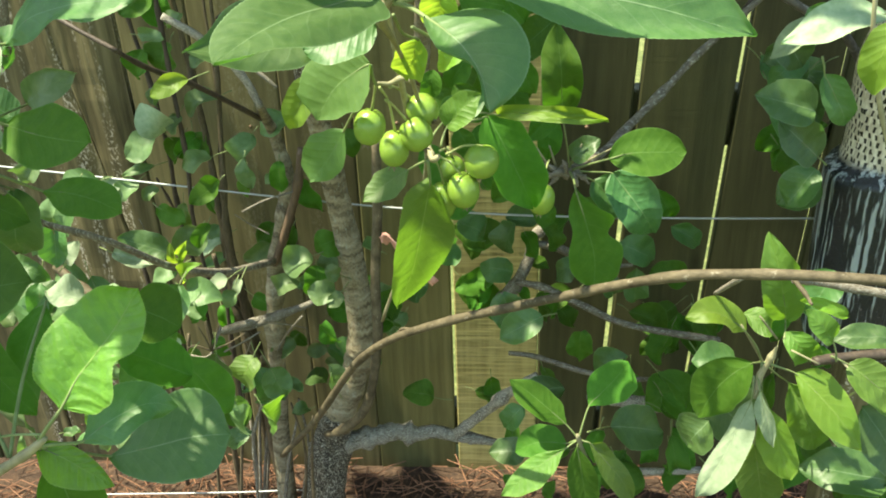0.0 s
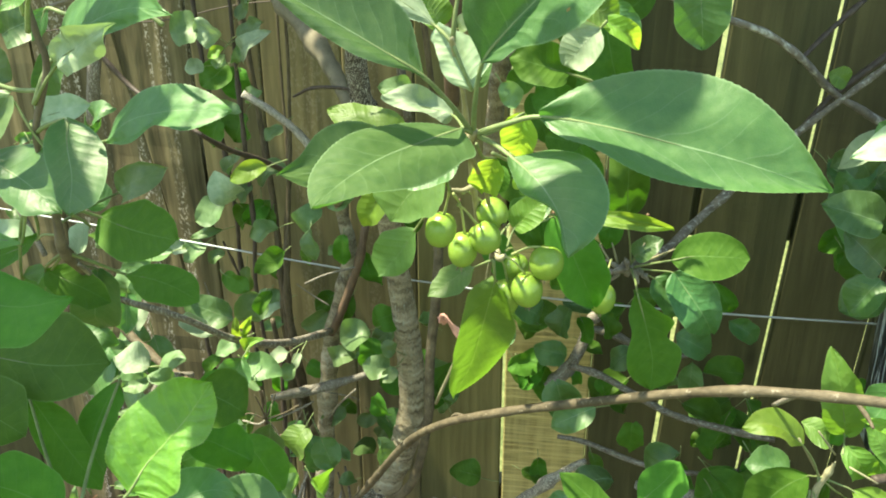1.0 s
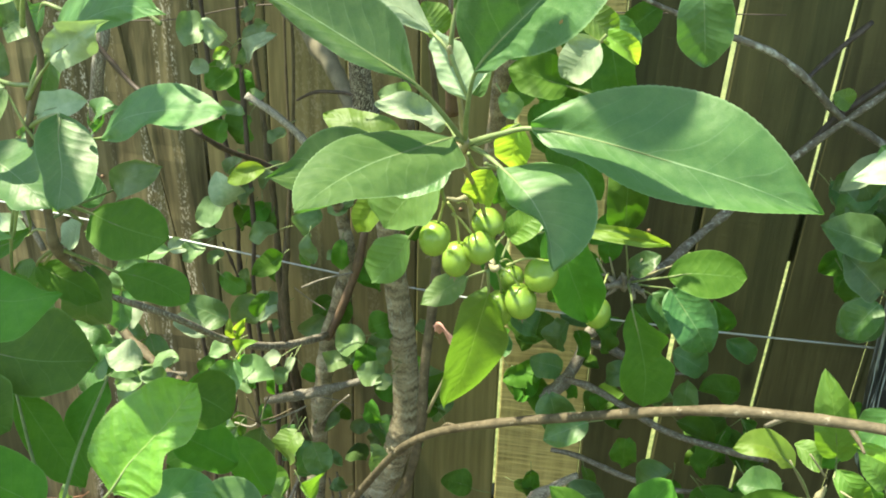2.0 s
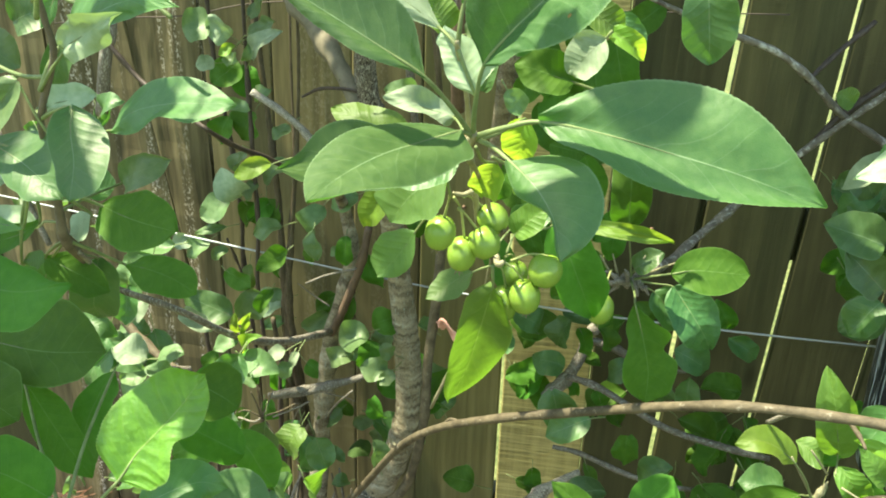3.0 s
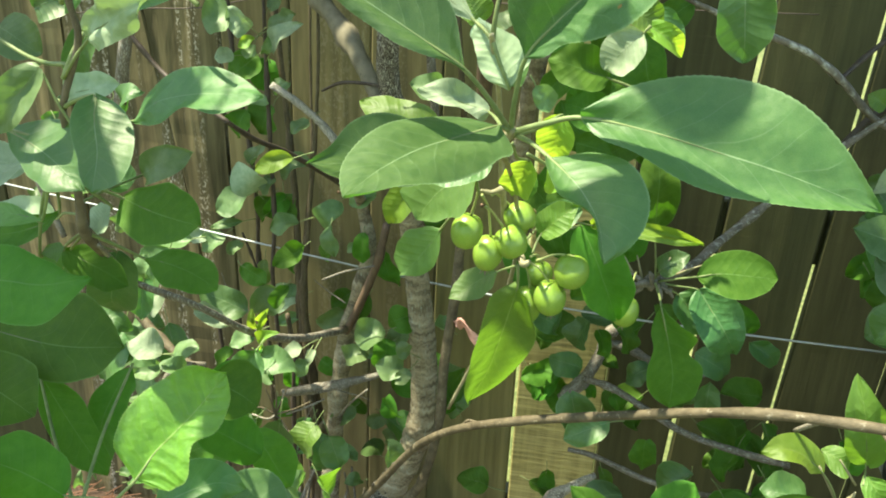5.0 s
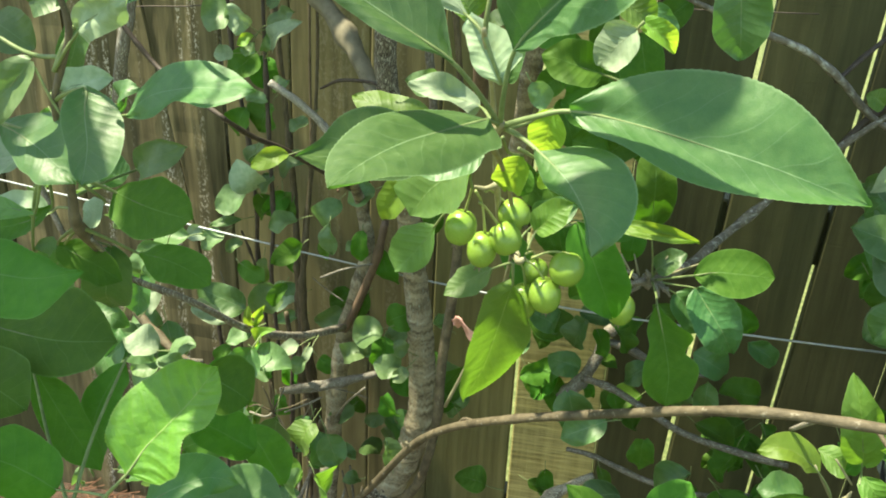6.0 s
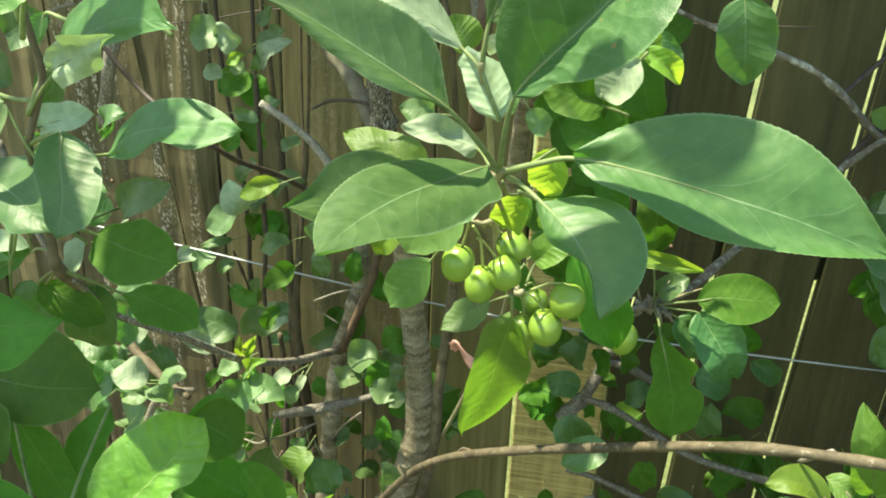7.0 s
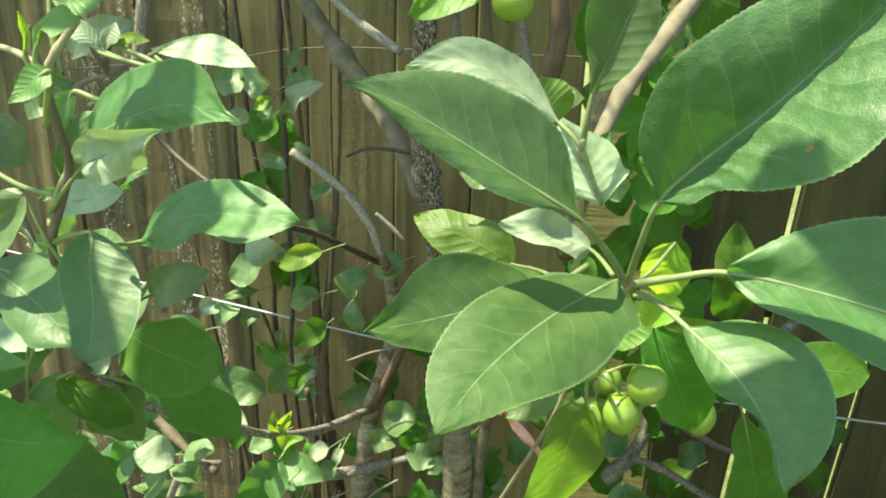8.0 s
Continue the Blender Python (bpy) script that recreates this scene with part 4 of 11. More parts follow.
limb(young_tree, "branch", [(-0.6797, 1.0000, 0.8656), (-0.6651, 1.0000, 0.8131), (-0.6527, 1.0000, 0.7666), (-0.6330, 1.0000, 0.7111)], [0.0043, 0.0044, 0.0041, 0.0038], BARK_GREY)

# ---- upright canes of the shrub ----
shrub = thing("shrub", (-0.4, 1.17, 0), "shrub of upright dark brown canes with small rounded grey-green leaves", "shrub")
cane_main = limb(shrub, "cane", [(-0.3300, 1.1500, 1.1096), (-0.3266, 1.1500, 1.0259), (-0.3269, 1.1500, 0.9366), (-0.3332, 1.1500, 0.8328), (-0.3456, 1.1500, 0.7027), (-0.3555, 1.1500, 0.5901), (-0.3520, 1.1600, 0.4648), (-0.3365, 1.1700, 0.2845), (-0.3322, 1.1700, 0.0378)], [0.0021, 0.0022, 0.0023, 0.0027, 0.0039, 0.0052, 0.0060, 0.0065, 0.0072], BARK_BROWN, sides=8, steps=9, rough=0.12, knots=0.35)
limb(shrub, "cane", [(-0.3505, 1.1900, 1.1042), (-0.3496, 1.1900, 1.0174), (-0.3510, 1.1900, 0.9010), (-0.3484, 1.1800, 0.7788), (-0.3634, 1.1800, 0.6412), (-0.3745, 1.1800, 0.5322), (-0.3656, 1.1800, 0.3857), (-0.3580, 1.1800, 0.1525)], [0.0015, 0.0015, 0.0017, 0.0022, 0.0032, 0.0043, 0.0047, 0.0050], BARK_BROWN, sides=8, steps=9, rough=0.12, knots=0.35)
limb(shrub, "cane", [(-0.3995, 1.1700, 1.1038), (-0.3939, 1.1700, 1.0181), (-0.3852, 1.1700, 0.9194), (-0.3772, 1.1700, 0.8223), (-0.3709, 1.1700, 0.7275), (-0.3681, 1.1700, 0.6169), (-0.3646, 1.1700, 0.5390), (-0.3498, 1.1700, 0.3948), (-0.3445, 1.1700, 0.1634)], [0.0036, 0.0037, 0.0041, 0.0043, 0.0047, 0.0055, 0.0064, 0.0070, 0.0074], BARK_BROWN, sides=8, steps=9, rough=0.12, knots=0.35)
limb(shrub, "cane", [(-0.3859, 1.1200, 1.1098), (-0.3876, 1.1200, 1.0272), (-0.3875, 1.1200, 0.9165), (-0.3865, 1.1200, 0.8133), (-0.3850, 1.1200, 0.7114), (-0.3912, 1.1200, 0.6201), (-0.3835, 1.1200, 0.4849)], [0.0023, 0.0024, 0.0028, 0.0029, 0.0030, 0.0031, 0.0030], BARK_DARK, sides=8, steps=9, rough=0.12, knots=0.35)
limb(shrub, "cane", [(-0.4765, 1.2000, 1.0966), (-0.4703, 1.2000, 1.0080), (-0.4642, 1.2000, 0.9057), (-0.4490, 1.2000, 0.7971), (-0.4413, 1.2000, 0.6895), (-0.4426, 1.2000, 0.6031), (-0.4319, 1.2000, 0.4504), (-0.4270, 1.2000, 0.2469)], [0.0025, 0.0028, 0.0030, 0.0031, 0.0033, 0.0034, 0.0035, 0.0037], BARK_DARK, sides=8, steps=9, rough=0.12, knots=0.35)
limb(shrub, "cane", [(-0.3784, 1.1400, 0.5537), (-0.3681, 1.1400, 0.4748), (-0.3432, 1.1400, 0.3944), (-0.3316, 1.1400, 0.3080), (-0.3265, 1.1400, 0.1184)], [0.0037, 0.0045, 0.0076, 0.0093, 0.0106], BARK_BROWN, sides=8, steps=9, rough=0.12, knots=0.35)
limb(shrub, "cane", [(-0.4589, 1.1800, 0.6587), (-0.4397, 1.1800, 0.6034), (-0.4209, 1.1800, 0.5261)], [0.0014, 0.0019, 0.0019], BARK_DARK, sides=8, steps=9, rough=0.12, knots=0.35)
limb(shrub, "cane", [(-0.4173, 1.1600, 0.4555), (-0.4140, 1.1600, 0.3698), (-0.4137, 1.1700, 0.2001), (-0.4153, 1.1700, 0.0478)], [0.0031, 0.0035, 0.0041, 0.0043], BARK_BROWN, sides=8, steps=9, rough=0.12, knots=0.35)
limb(shrub, "cane", [(-0.4656, 1.2000, 0.3687), (-0.4821, 1.2000, 0.2618), (-0.4893, 1.2000, 0.1115)], [0.0024, 0.0029, 0.0030], BARK_TAN, sides=8, steps=9, rough=0.12, knots=0.35)
limb(shrub, "cane", [(-0.5215, 1.2000, 0.5434), (-0.5117, 1.2000, 0.4175), (-0.5132, 1.2000, 0.2567), (-0.5230, 1.2000, 0.0394)], [0.0027, 0.0031, 0.0037, 0.0040], BARK_DARK, sides=8, steps=9, rough=0.12, knots=0.35)
limb(shrub, "cane", [(-0.3523, 1.1000, 0.5409), (-0.3588, 1.1000, 0.4400), (-0.3600, 1.1000, 0.2663)], [0.0021, 0.0029, 0.0035], BARK_DARK, sides=8, steps=9, rough=0.12, knots=0.35)
limb(shrub, "cane", [(-0.1877, 1.1000, 1.1866), (-0.1807, 1.1000, 1.0837), (-0.1726, 1.1000, 1.0103), (-0.1611, 1.1200, 0.8779)], [0.0047, 0.0049, 0.0050, 0.0047], BARK_GREY, sides=8, steps=6, knots=0.15)
limb(shrub, "cane", [(-0.1436, 1.0000, 1.1945), (-0.1328, 1.0000, 1.0973), (-0.1195, 1.0000, 1.0318), (-0.1103, 1.0200, 0.9182)], [0.0031, 0.0033, 0.0036, 0.0036], BARK_BROWN, sides=8, steps=6, knots=0.15)
small_leaf(cane_main, (-0.5111, 0.8852, 0.6302), (-0.4633, 0.8939, 0.6039), 0.0359, (0.46, -0.64, 0.62), LEAF_SHRUB, stalk=(-0.5355, 0.8902, 0.6339), point=0.3)
small_leaf(cane_main, (-0.3849, 0.7488, 0.8099), (-0.3863, 0.7349, 0.7681), 0.0275, (0.35, -0.89, 0.28), LEAF, stalk=(-0.3841, 0.7538, 0.8269), point=0.3)
small_leaf(cane_main, (-0.4937, 0.9933, 0.6004), (-0.4839, 0.9908, 0.5338), 0.0433, (0.59, -0.80, 0.12), LEAF, stalk=(-0.4997, 0.9983, 0.6235), point=0.3)
small_leaf(cane_main, (-0.5828, 0.9710, 0.5923), (-0.5158, 0.9513, 0.5881), 0.0381, (-0.06, -0.40, 0.91), LEAF, stalk=(-0.6083, 0.9760, 0.5965), point=0.3)
small_leaf(cane_main, (-0.5199, 1.0062, 0.6858), (-0.5684, 1.0152, 0.6228), 0.0524, (-0.52, -0.80, 0.29), LEAF_SHRUB, stalk=(-0.5060, 1.0112, 0.7048), point=0.3)
small_leaf(cane_main, (-0.4360, 0.7318, 0.7704), (-0.3949, 0.7315, 0.7586), 0.0263, (0.20, -0.67, 0.71), LEAF, stalk=(-0.4558, 0.7368, 0.7715), point=0.3)
small_leaf(cane_main, (-0.3631, 0.7654, 0.8366), (-0.3836, 0.7518, 0.7940), 0.0464, (-0.35, -0.83, 0.43), LEAF, stalk=(-0.3548, 0.7704, 0.8537), point=0.3)
small_leaf(cane_main, (-0.5546, 0.9259, 0.6252), (-0.5028, 0.9270, 0.5932), 0.0405, (0.48, -0.43, 0.76), LEAF, stalk=(-0.5789, 0.9309, 0.6339), point=0.3)
small_leaf(cane_main, (-0.4189, 0.7691, 0.7012), (-0.4628, 0.7746, 0.6722), 0.0232, (-0.32, -0.89, 0.32), LEAF, stalk=(-0.4061, 0.7741, 0.7066), point=0.3)
small_leaf(cane_main, (-0.4007, 0.7327, 0.7364), (-0.4422, 0.7372, 0.6862), 0.0459, (-0.56, -0.73, 0.39), LEAF, stalk=(-0.3889, 0.7377, 0.7502), point=0.3)
small_leaf(cane_main, (-0.5265, 0.9633, 0.5939), (-0.4982, 0.9579, 0.5598), 0.0399, (0.75, -0.12, 0.65), LEAF_SHRUB, stalk=(-0.5395, 0.9683, 0.6053), point=0.3)
limb(shrub, "twig", [(-0.3154, 0.9500, 0.5148), (-0.2833, 0.9500, 0.5334), (-0.2636, 0.9500, 0.5472)], [0.0013, 0.0015, 0.0011], BARK_GREY, sides=6, steps=5)
limb(shrub, "twig", [(-0.3423, 0.9000, 0.5455), (-0.3158, 0.9000, 0.5452), (-0.3136, 0.9500, 0.5557)], [0.0013, 0.0014, 0.0011], BARK_GREY, sides=6, steps=5)
limb(shrub, "twig", [(-0.2061, 0.9500, 0.5717), (-0.2433, 1.0000, 0.5101), (-0.2749, 1.0500, 0.4465)], [0.0013, 0.0016, 0.0012], BARK_GREY, sides=6, steps=5)
limb(shrub, "twig", [(-0.2725, 0.9800, 0.7052), (-0.2425, 0.9800, 0.7209), (-0.2058, 0.9800, 0.7333)], [0.0013, 0.0014, 0.0011], BARK_GREY, sides=6, steps=5)
limb(shrub, "dry_stalk", [(-0.3631, 1.1306, 0.3173), (-0.3807, 1.1306, 0.2124), (-0.4022, 1.1306, 0.0736), (-0.4320, 1.1306, -0.0868)], [0.0018, 0.0023, 0.0029, 0.0031], BARK_TAN, sides=6, steps=4)
limb(shrub, "dry_stalk", [(-0.2722, 1.1126, 0.3090), (-0.2660, 1.1126, 0.2051), (-0.2837, 1.1126, 0.0671), (-0.2965, 1.1126, -0.0610)], [0.0018, 0.0023, 0.0029, 0.0030], BARK_GREY, sides=6, steps=4)
limb(shrub, "dry_stalk", [(-0.3273, 1.1534, 0.3301), (-0.3413, 1.1534, 0.2256), (-0.3646, 1.1534, 0.0873), (-0.3895, 1.1534, -0.1103)], [0.0018, 0.0023, 0.0029, 0.0031], BARK_GREY, sides=6, steps=4)
limb(shrub, "dry_stalk", [(-0.3998, 1.1865, 0.3028), (-0.4454, 1.1865, 0.1941), (-0.4600, 1.1865, 0.0514), (-0.4861, 1.1865, -0.1514)], [0.0019, 0.0024, 0.0030, 0.0032], BARK_BROWN, sides=6, steps=4)
limb(shrub, "dry_stalk", [(-0.3434, 1.1725, 0.2127), (-0.3615, 1.1725, 0.0990), (-0.3876, 1.1725, -0.0520), (-0.3997, 1.1725, -0.1321)], [0.0019, 0.0025, 0.0031, 0.0032], BARK_GREY, sides=6, steps=4)
limb(shrub, "dry_stalk", [(-0.3971, 1.2245, 0.1681), (-0.3982, 1.2245, 0.0497), (-0.4125, 1.2245, -0.1074), (-0.4285, 1.2245, -0.1912)], [0.0020, 0.0026, 0.0032, 0.0033], BARK_GREY, sides=6, steps=4)
limb(shrub, "dry_stalk", [(-0.3413, 1.1504, 0.3118), (-0.3572, 1.1504, 0.2060), (-0.3736, 1.1504, 0.0661), (-0.3987, 1.1504, -0.1074)], [0.0018, 0.0024, 0.0029, 0.0031], BARK_GREY, sides=6, steps=4)
limb(shrub, "dry_stalk", [(-0.2964, 1.0558, 0.3806), (-0.3336, 1.0558, 0.2825), (-0.3440, 1.0558, 0.1536), (-0.3677, 1.0558, -0.0008)], [0.0017, 0.0022, 0.0027, 0.0029], BARK_GREY, sides=6, steps=4)
limb(shrub, "dry_stalk", [(-0.2576, 1.0391, 0.3282), (-0.2835, 1.0391, 0.2273), (-0.3049, 1.0391, 0.0937), (-0.3125, 1.0391, 0.0201)], [0.0017, 0.0022, 0.0027, 0.0028], BARK_GREY, sides=6, steps=4)
limb(shrub, "dry_stalk", [(-0.3292, 1.1519, 0.2145), (-0.3373, 1.1519, 0.1019), (-0.3491, 1.1519, -0.0473), (-0.3565, 1.1519, -0.1073)], [0.0019, 0.0024, 0.0030, 0.0031], BARK_GREY, sides=6, steps=4)
limb(shrub, "dry_stalk", [(-0.2279, 1.0212, 0.3514), (-0.2388, 1.0212, 0.2533), (-0.2470, 1.0212, 0.1235), (-0.2582, 1.0212, 0.0423)], [0.0016, 0.0021, 0.0027, 0.0027], BARK_BROWN, sides=6, steps=4)
limb(shrub, "dry_stalk", [(-0.2545, 1.0106, 0.3826), (-0.2430, 1.0106, 0.2876), (-0.2594, 1.0106, 0.1611), (-0.2734, 1.0106, 0.0535)], [0.0016, 0.0021, 0.0026, 0.0027], BARK_BROWN, sides=6, steps=4)

back_tree = thing("fruit_tree", (0.46, 1.2, 0), "thin grey twigs of a young fruit tree against the fence", "tree")
twig_main = limb(back_tree, "branch", [(0.1172, 0.8600, 0.8168), (0.1522, 0.9000, 0.8151), (0.1934, 0.9500, 0.8344), (0.2292, 0.9700, 0.8654), (0.2622, 0.9800, 0.9002), (0.3196, 0.9900, 0.9533), (0.3786, 1.0000, 1.0046)], [0.0044, 0.0039, 0.0047, 0.0040, 0.0037, 0.0033, 0.0030], BARK_GREY, knots=0.3, label="grey twig with a knobbly fruit spur")
limb(back_tree, "branch", [(0.0664, 0.9800, 1.1036), (0.1200, 1.0000, 1.0758), (0.2004, 1.0200, 1.0437), (0.2545, 1.0300, 1.0244), (0.2993, 1.0400, 0.9937), (0.3394, 1.0500, 0.9558), (0.3864, 1.0600, 0.9279), (0.4621, 1.0800, 0.8722), (0.5385, 1.1000, 0.6952), (0.7891, 1.1500, -0.2271)], [0.0026, 0.0027, 0.0034, 0.0037, 0.0041, 0.0038, 0.0039, 0.0053, 0.0079, 0.0116], BARK_GREY, knots=0.25)
limb(back_tree, "branch", [(0.3064, 1.0600, 0.8962), (0.3428, 1.0700, 0.9446), (0.3773, 1.0700, 0.9790), (0.4448, 1.0800, 1.0383)], [0.0030, 0.0039, 0.0042, 0.0041], BARK_DARK, knots=0.2)
limb(back_tree, "branch", [(0.2981, 1.0600, 0.9871), (0.3296, 1.0800, 1.0171), (0.3683, 1.1000, 1.0508)], [0.0026, 0.0029, 0.0029], BARK_DARK, knots=0.2)
limb(back_tree, "spur", [(0.0976, 0.8450, 0.8160), (0.1069, 0.8500, 0.8175), (0.1173, 0.8600, 0.8142), (0.1319, 0.8600, 0.8104)], [0.0026, 0.0041, 0.0044, 0.0029], BARK_GREY, rough=0.3, knots=0.5, label="knobbly fruiting spur")
limb(back_tree, "spur", [(0.1053, 0.8530, 0.8168), (0.0996, 0.8500, 0.8242), (0.0917, 0.8480, 0.8286)], [0.0020, 0.0017, 0.0012], BARK_GREY, rough=0.2, knots=0.4, sides=6, steps=4)
limb(back_tree, "spur", [(0.1083, 0.8530, 0.8149), (0.1037, 0.8500, 0.8105), (0.0968, 0.8480, 0.8031)], [0.0020, 0.0017, 0.0012], BARK_GREY, rough=0.2, knots=0.4, sides=6, steps=4)
limb(back_tree, "spur", [(0.1152, 0.8530, 0.8161), (0.1141, 0.8500, 0.8257), (0.1110, 0.8480, 0.8323)], [0.0020, 0.0017, 0.0011], BARK_GREY, rough=0.2, knots=0.4, sides=6, steps=4)
limb(back_tree, "spur", [(0.1209, 0.8530, 0.8161), (0.1250, 0.8500, 0.8112), (0.1269, 0.8480, 0.8031)], [0.0020, 0.0017, 0.0012], BARK_GREY, rough=0.2, knots=0.4, sides=6, steps=4)
limb(back_tree, "spur", [(0.1025, 0.8530, 0.8136), (0.0955, 0.8500, 0.8144), (0.0862, 0.8480, 0.8121)], [0.0020, 0.0017, 0.0012], BARK_GREY, rough=0.2, knots=0.4, sides=6, steps=4)
limb(back_tree, "spur", [(0.1256, 0.8530, 0.8149), (0.1330, 0.8500, 0.8118), (0.1383, 0.8480, 0.8057)], [0.0020, 0.0017, 0.0012], BARK_GREY, rough=0.2, knots=0.4, sides=6, steps=4)

# ---- the near shoot with its rosette of large leaves ----
front_shoot = limb(apple_tree, "shoot", [(-0.0814, 0.8200, 0.6532), (-0.0309, 0.7600, 0.8084), (-0.0153, 0.7200, 0.8851), (-0.0110, 0.6700, 0.9411), (-0.0072, 0.5800, 1.0073), (-0.0048, 0.4800, 1.0650), (-0.0036, 0.4200, 1.0961), (0.0022, 0.4060, 1.1088), (0.0034, 0.4040, 1.1122)], [0.0019, 0.0017, 0.0015, 0.0014, 0.0014, 0.0015, 0.0026, 0.0024, 0.0012], SHOOT_GREEN, rough=0.08, knots=0.2, label="downy young fruiting shoot")
limb(front_shoot, "node", [(-0.0110, 0.4100, 1.0994), (-0.0067, 0.4120, 1.1004), (-0.0010, 0.4100, 1.1052), (0.0032, 0.4060, 1.1104)], [0.0014, 0.0031, 0.0030, 0.0018], CALYX, rough=0.3, knots=0.3, label="scaly brown bud scales")
blade(front_shoot, [(0.0340, 0.3950, 1.1230), (0.0600, 0.3920, 1.1210), (0.0910, 0.3900, 1.1150), (0.1250, 0.3870, 1.1080), (0.1660, 0.3850, 1.0960)], (10.1, 23.6, 33.3, 35.7, 31.5, 20.7, 8.8), (9.7, 15.1, 21.5, 21.7, 17.6, 11.8, 5.1), (0.01, -0.79, 0.62), (14, 16), LEAF, stalk=(0.0022, 0.4060, 1.1088), stalk_r=0.0014, curl=(-10, 12), label="broad mature leaf with a pale midrib")
blade(front_shoot, [(-0.0030, 0.3950, 1.1150), (-0.0180, 0.3690, 1.1165), (-0.0290, 0.3420, 1.1190), (-0.0390, 0.3160, 1.1185), (-0.0460, 0.2900, 1.1165)], (16.1, 20.1, 22.5, 22.1, 19.0, 13.7, 7.5), (7.5, 13.4, 17.1, 19.1, 18.3, 13.6, 6.4), (0.2, -0.5, 0.84), (12, 6), LEAF, stalk=(0.0022, 0.4060, 1.1088), curl=(-10, -16), wave=0.012)
blade(front_shoot, [(0.0220, 0.3830, 1.1070), (0.0320, 0.3700, 1.1040), (0.0400, 0.3580, 1.1000), (0.0470, 0.3450, 1.0930), (0.0510, 0.3320, 1.0820)], (13.1, 21.5, 25.4, 26.2, 24.3, 17.2, 8.7), (4.6, 8.4, 11.5, 12.5, 3.0, 1.6, 1.9), (-0.03, -0.5, 0.86), (8, 14), LEAF, stalk=(0.0057, 0.4050, 1.1080), curl=(-14, 20))
blade(front_shoot, [(-0.0160, 0.3720, 1.1460), (-0.0340, 0.3690, 1.1580), (-0.0570, 0.3660, 1.1720), (-0.0740, 0.3630, 1.1820), (-0.0900, 0.3600, 1.1880)], (1.8, 6.9, 10.3, 9.4, 8.2, 4.5, 1.1), (7.3, 18.0, 21.5, 20.3, 18.2, 11.0, 4.1), (0.35, -0.8, 0.47), (30, 8), LEAF, stalk=(0.0022, 0.4060, 1.1088), wave=0.01)
blade(front_shoot, [(0.0080, 0.3850, 1.1500), (0.0190, 0.3820, 1.1650), (0.0330, 0.3780, 1.1810), (0.0480, 0.3750, 1.2000), (0.0590, 0.3710, 1.2170), (0.0630, 0.3680, 1.2280)], (14.5, 25.4, 30.6, 29.8, 26.9, 21.9, 12.7), (9.0, 13.5, 24.0, 32.0, 33.0, 27.5, 13.0), (-0.3, -0.93, 0.22), (36, 46), LEAF_SPOT, stalk=(0.0022, 0.4060, 1.1088), quilt=0.003, curl=(-12, -8), label="large crinkled leaf with a deep midrib fold")
leaf(front_shoot, (-0.0066, 0.4200, 1.0944), (-0.0409, 0.4100, 1.0837), 0.0301, (0.03, -0.78, 0.63), LEAF, stalk=(0.0022, 0.4060, 1.1088), fold=10, bend=0.06, rows=40, cols=8, shape=0.15, point=0.15, lumpy=0.5)
blade(front_shoot, [(-0.0290, 0.4400, 1.0850), (-0.0520, 0.4180, 1.0870), (-0.0730, 0.3970, 1.0890), (-0.0880, 0.3750, 1.0950)], (3.9, 11.1, 18.0, 16.1, 13.8, 10.3, 6.9), (10.8, 17.0, 21.6, 22.4, 18.8, 9.0, 3.9), (0.27, -0.6, 0.75), (10, 14), LEAF, stalk=(-0.0127, 0.4600, 1.0907))
leaf(front_shoot, (-0.0480, 0.5000, 1.0692), (-0.0988, 0.5100, 1.0853), 0.0250, (0.06, -0.75, 0.66), LEAF_GREEN, stalk=(-0.0210, 0.4400, 1.0913), fold=10, rows=36, cols=8)
leaf(front_shoot, (-0.0127, 0.4400, 1.1058), (-0.0476, 0.4300, 1.1194), 0.0160, (0.43, -0.57, 0.70), LEAF_PALE, stalk=(-0.0031, 0.4100, 1.1104), fold=25, wave=0.06, rows=36, cols=8, label="pale downy curled leaf")
leaf(front_shoot, (0.0230, 0.4700, 1.1008), (0.0194, 0.4800, 1.0702), 0.0215, (-0.19, -0.94, -0.28), LEAF_YELLOW, stalk=(0.0038, 0.4100, 1.1062), rows=30)
leaf(front_shoot, (0.0055, 0.5000, 1.0625), (-0.0037, 0.5200, 1.0314), 0.0215, (-0.35, -0.83, -0.43), LEAF_YELLOW, stalk=(0.0011, 0.4300, 1.0956), rows=30)
leaf(front_shoot, (0.0335, 0.5000, 1.0543), (0.0138, 0.5200, 1.0410), 0.0186, (-0.77, -0.53, 0.34), LEAF_YELLOW, stalk=(0.0079, 0.4500, 1.0837), rows=30)

# ---- the shoot behind it ----
rear_shoot = limb(apple_tree, "shoot", [(-0.0181, 0.6600, 0.9260), (-0.0192, 0.5800, 1.0356), (-0.0195, 0.5400, 1.0914), (-0.0204, 0.5000, 1.1299), (-0.0201, 0.4980, 1.1336)], [0.0027, 0.0019, 0.0016, 0.0015, 0.0008], SHOOT_GREEN, knots=0.2)
blade(rear_shoot, [(-0.0090, 0.5000, 1.1030), (-0.0140, 0.5050, 1.1120), (-0.0190, 0.5100, 1.1240), (-0.0310, 0.5150, 1.1390)], (3.4, 9.5, 12.3, 12.1, 11.8, 9.8, 8.1), (7.0, 18.4, 16.9, 15.3, 9.7, 4.9, 2.0), (-0.35, -0.6, 0.7), (14, 22), LEAF_PALE, stalk=(-0.0204, 0.5000, 1.1299), wave=0.05, quilt=0.003)
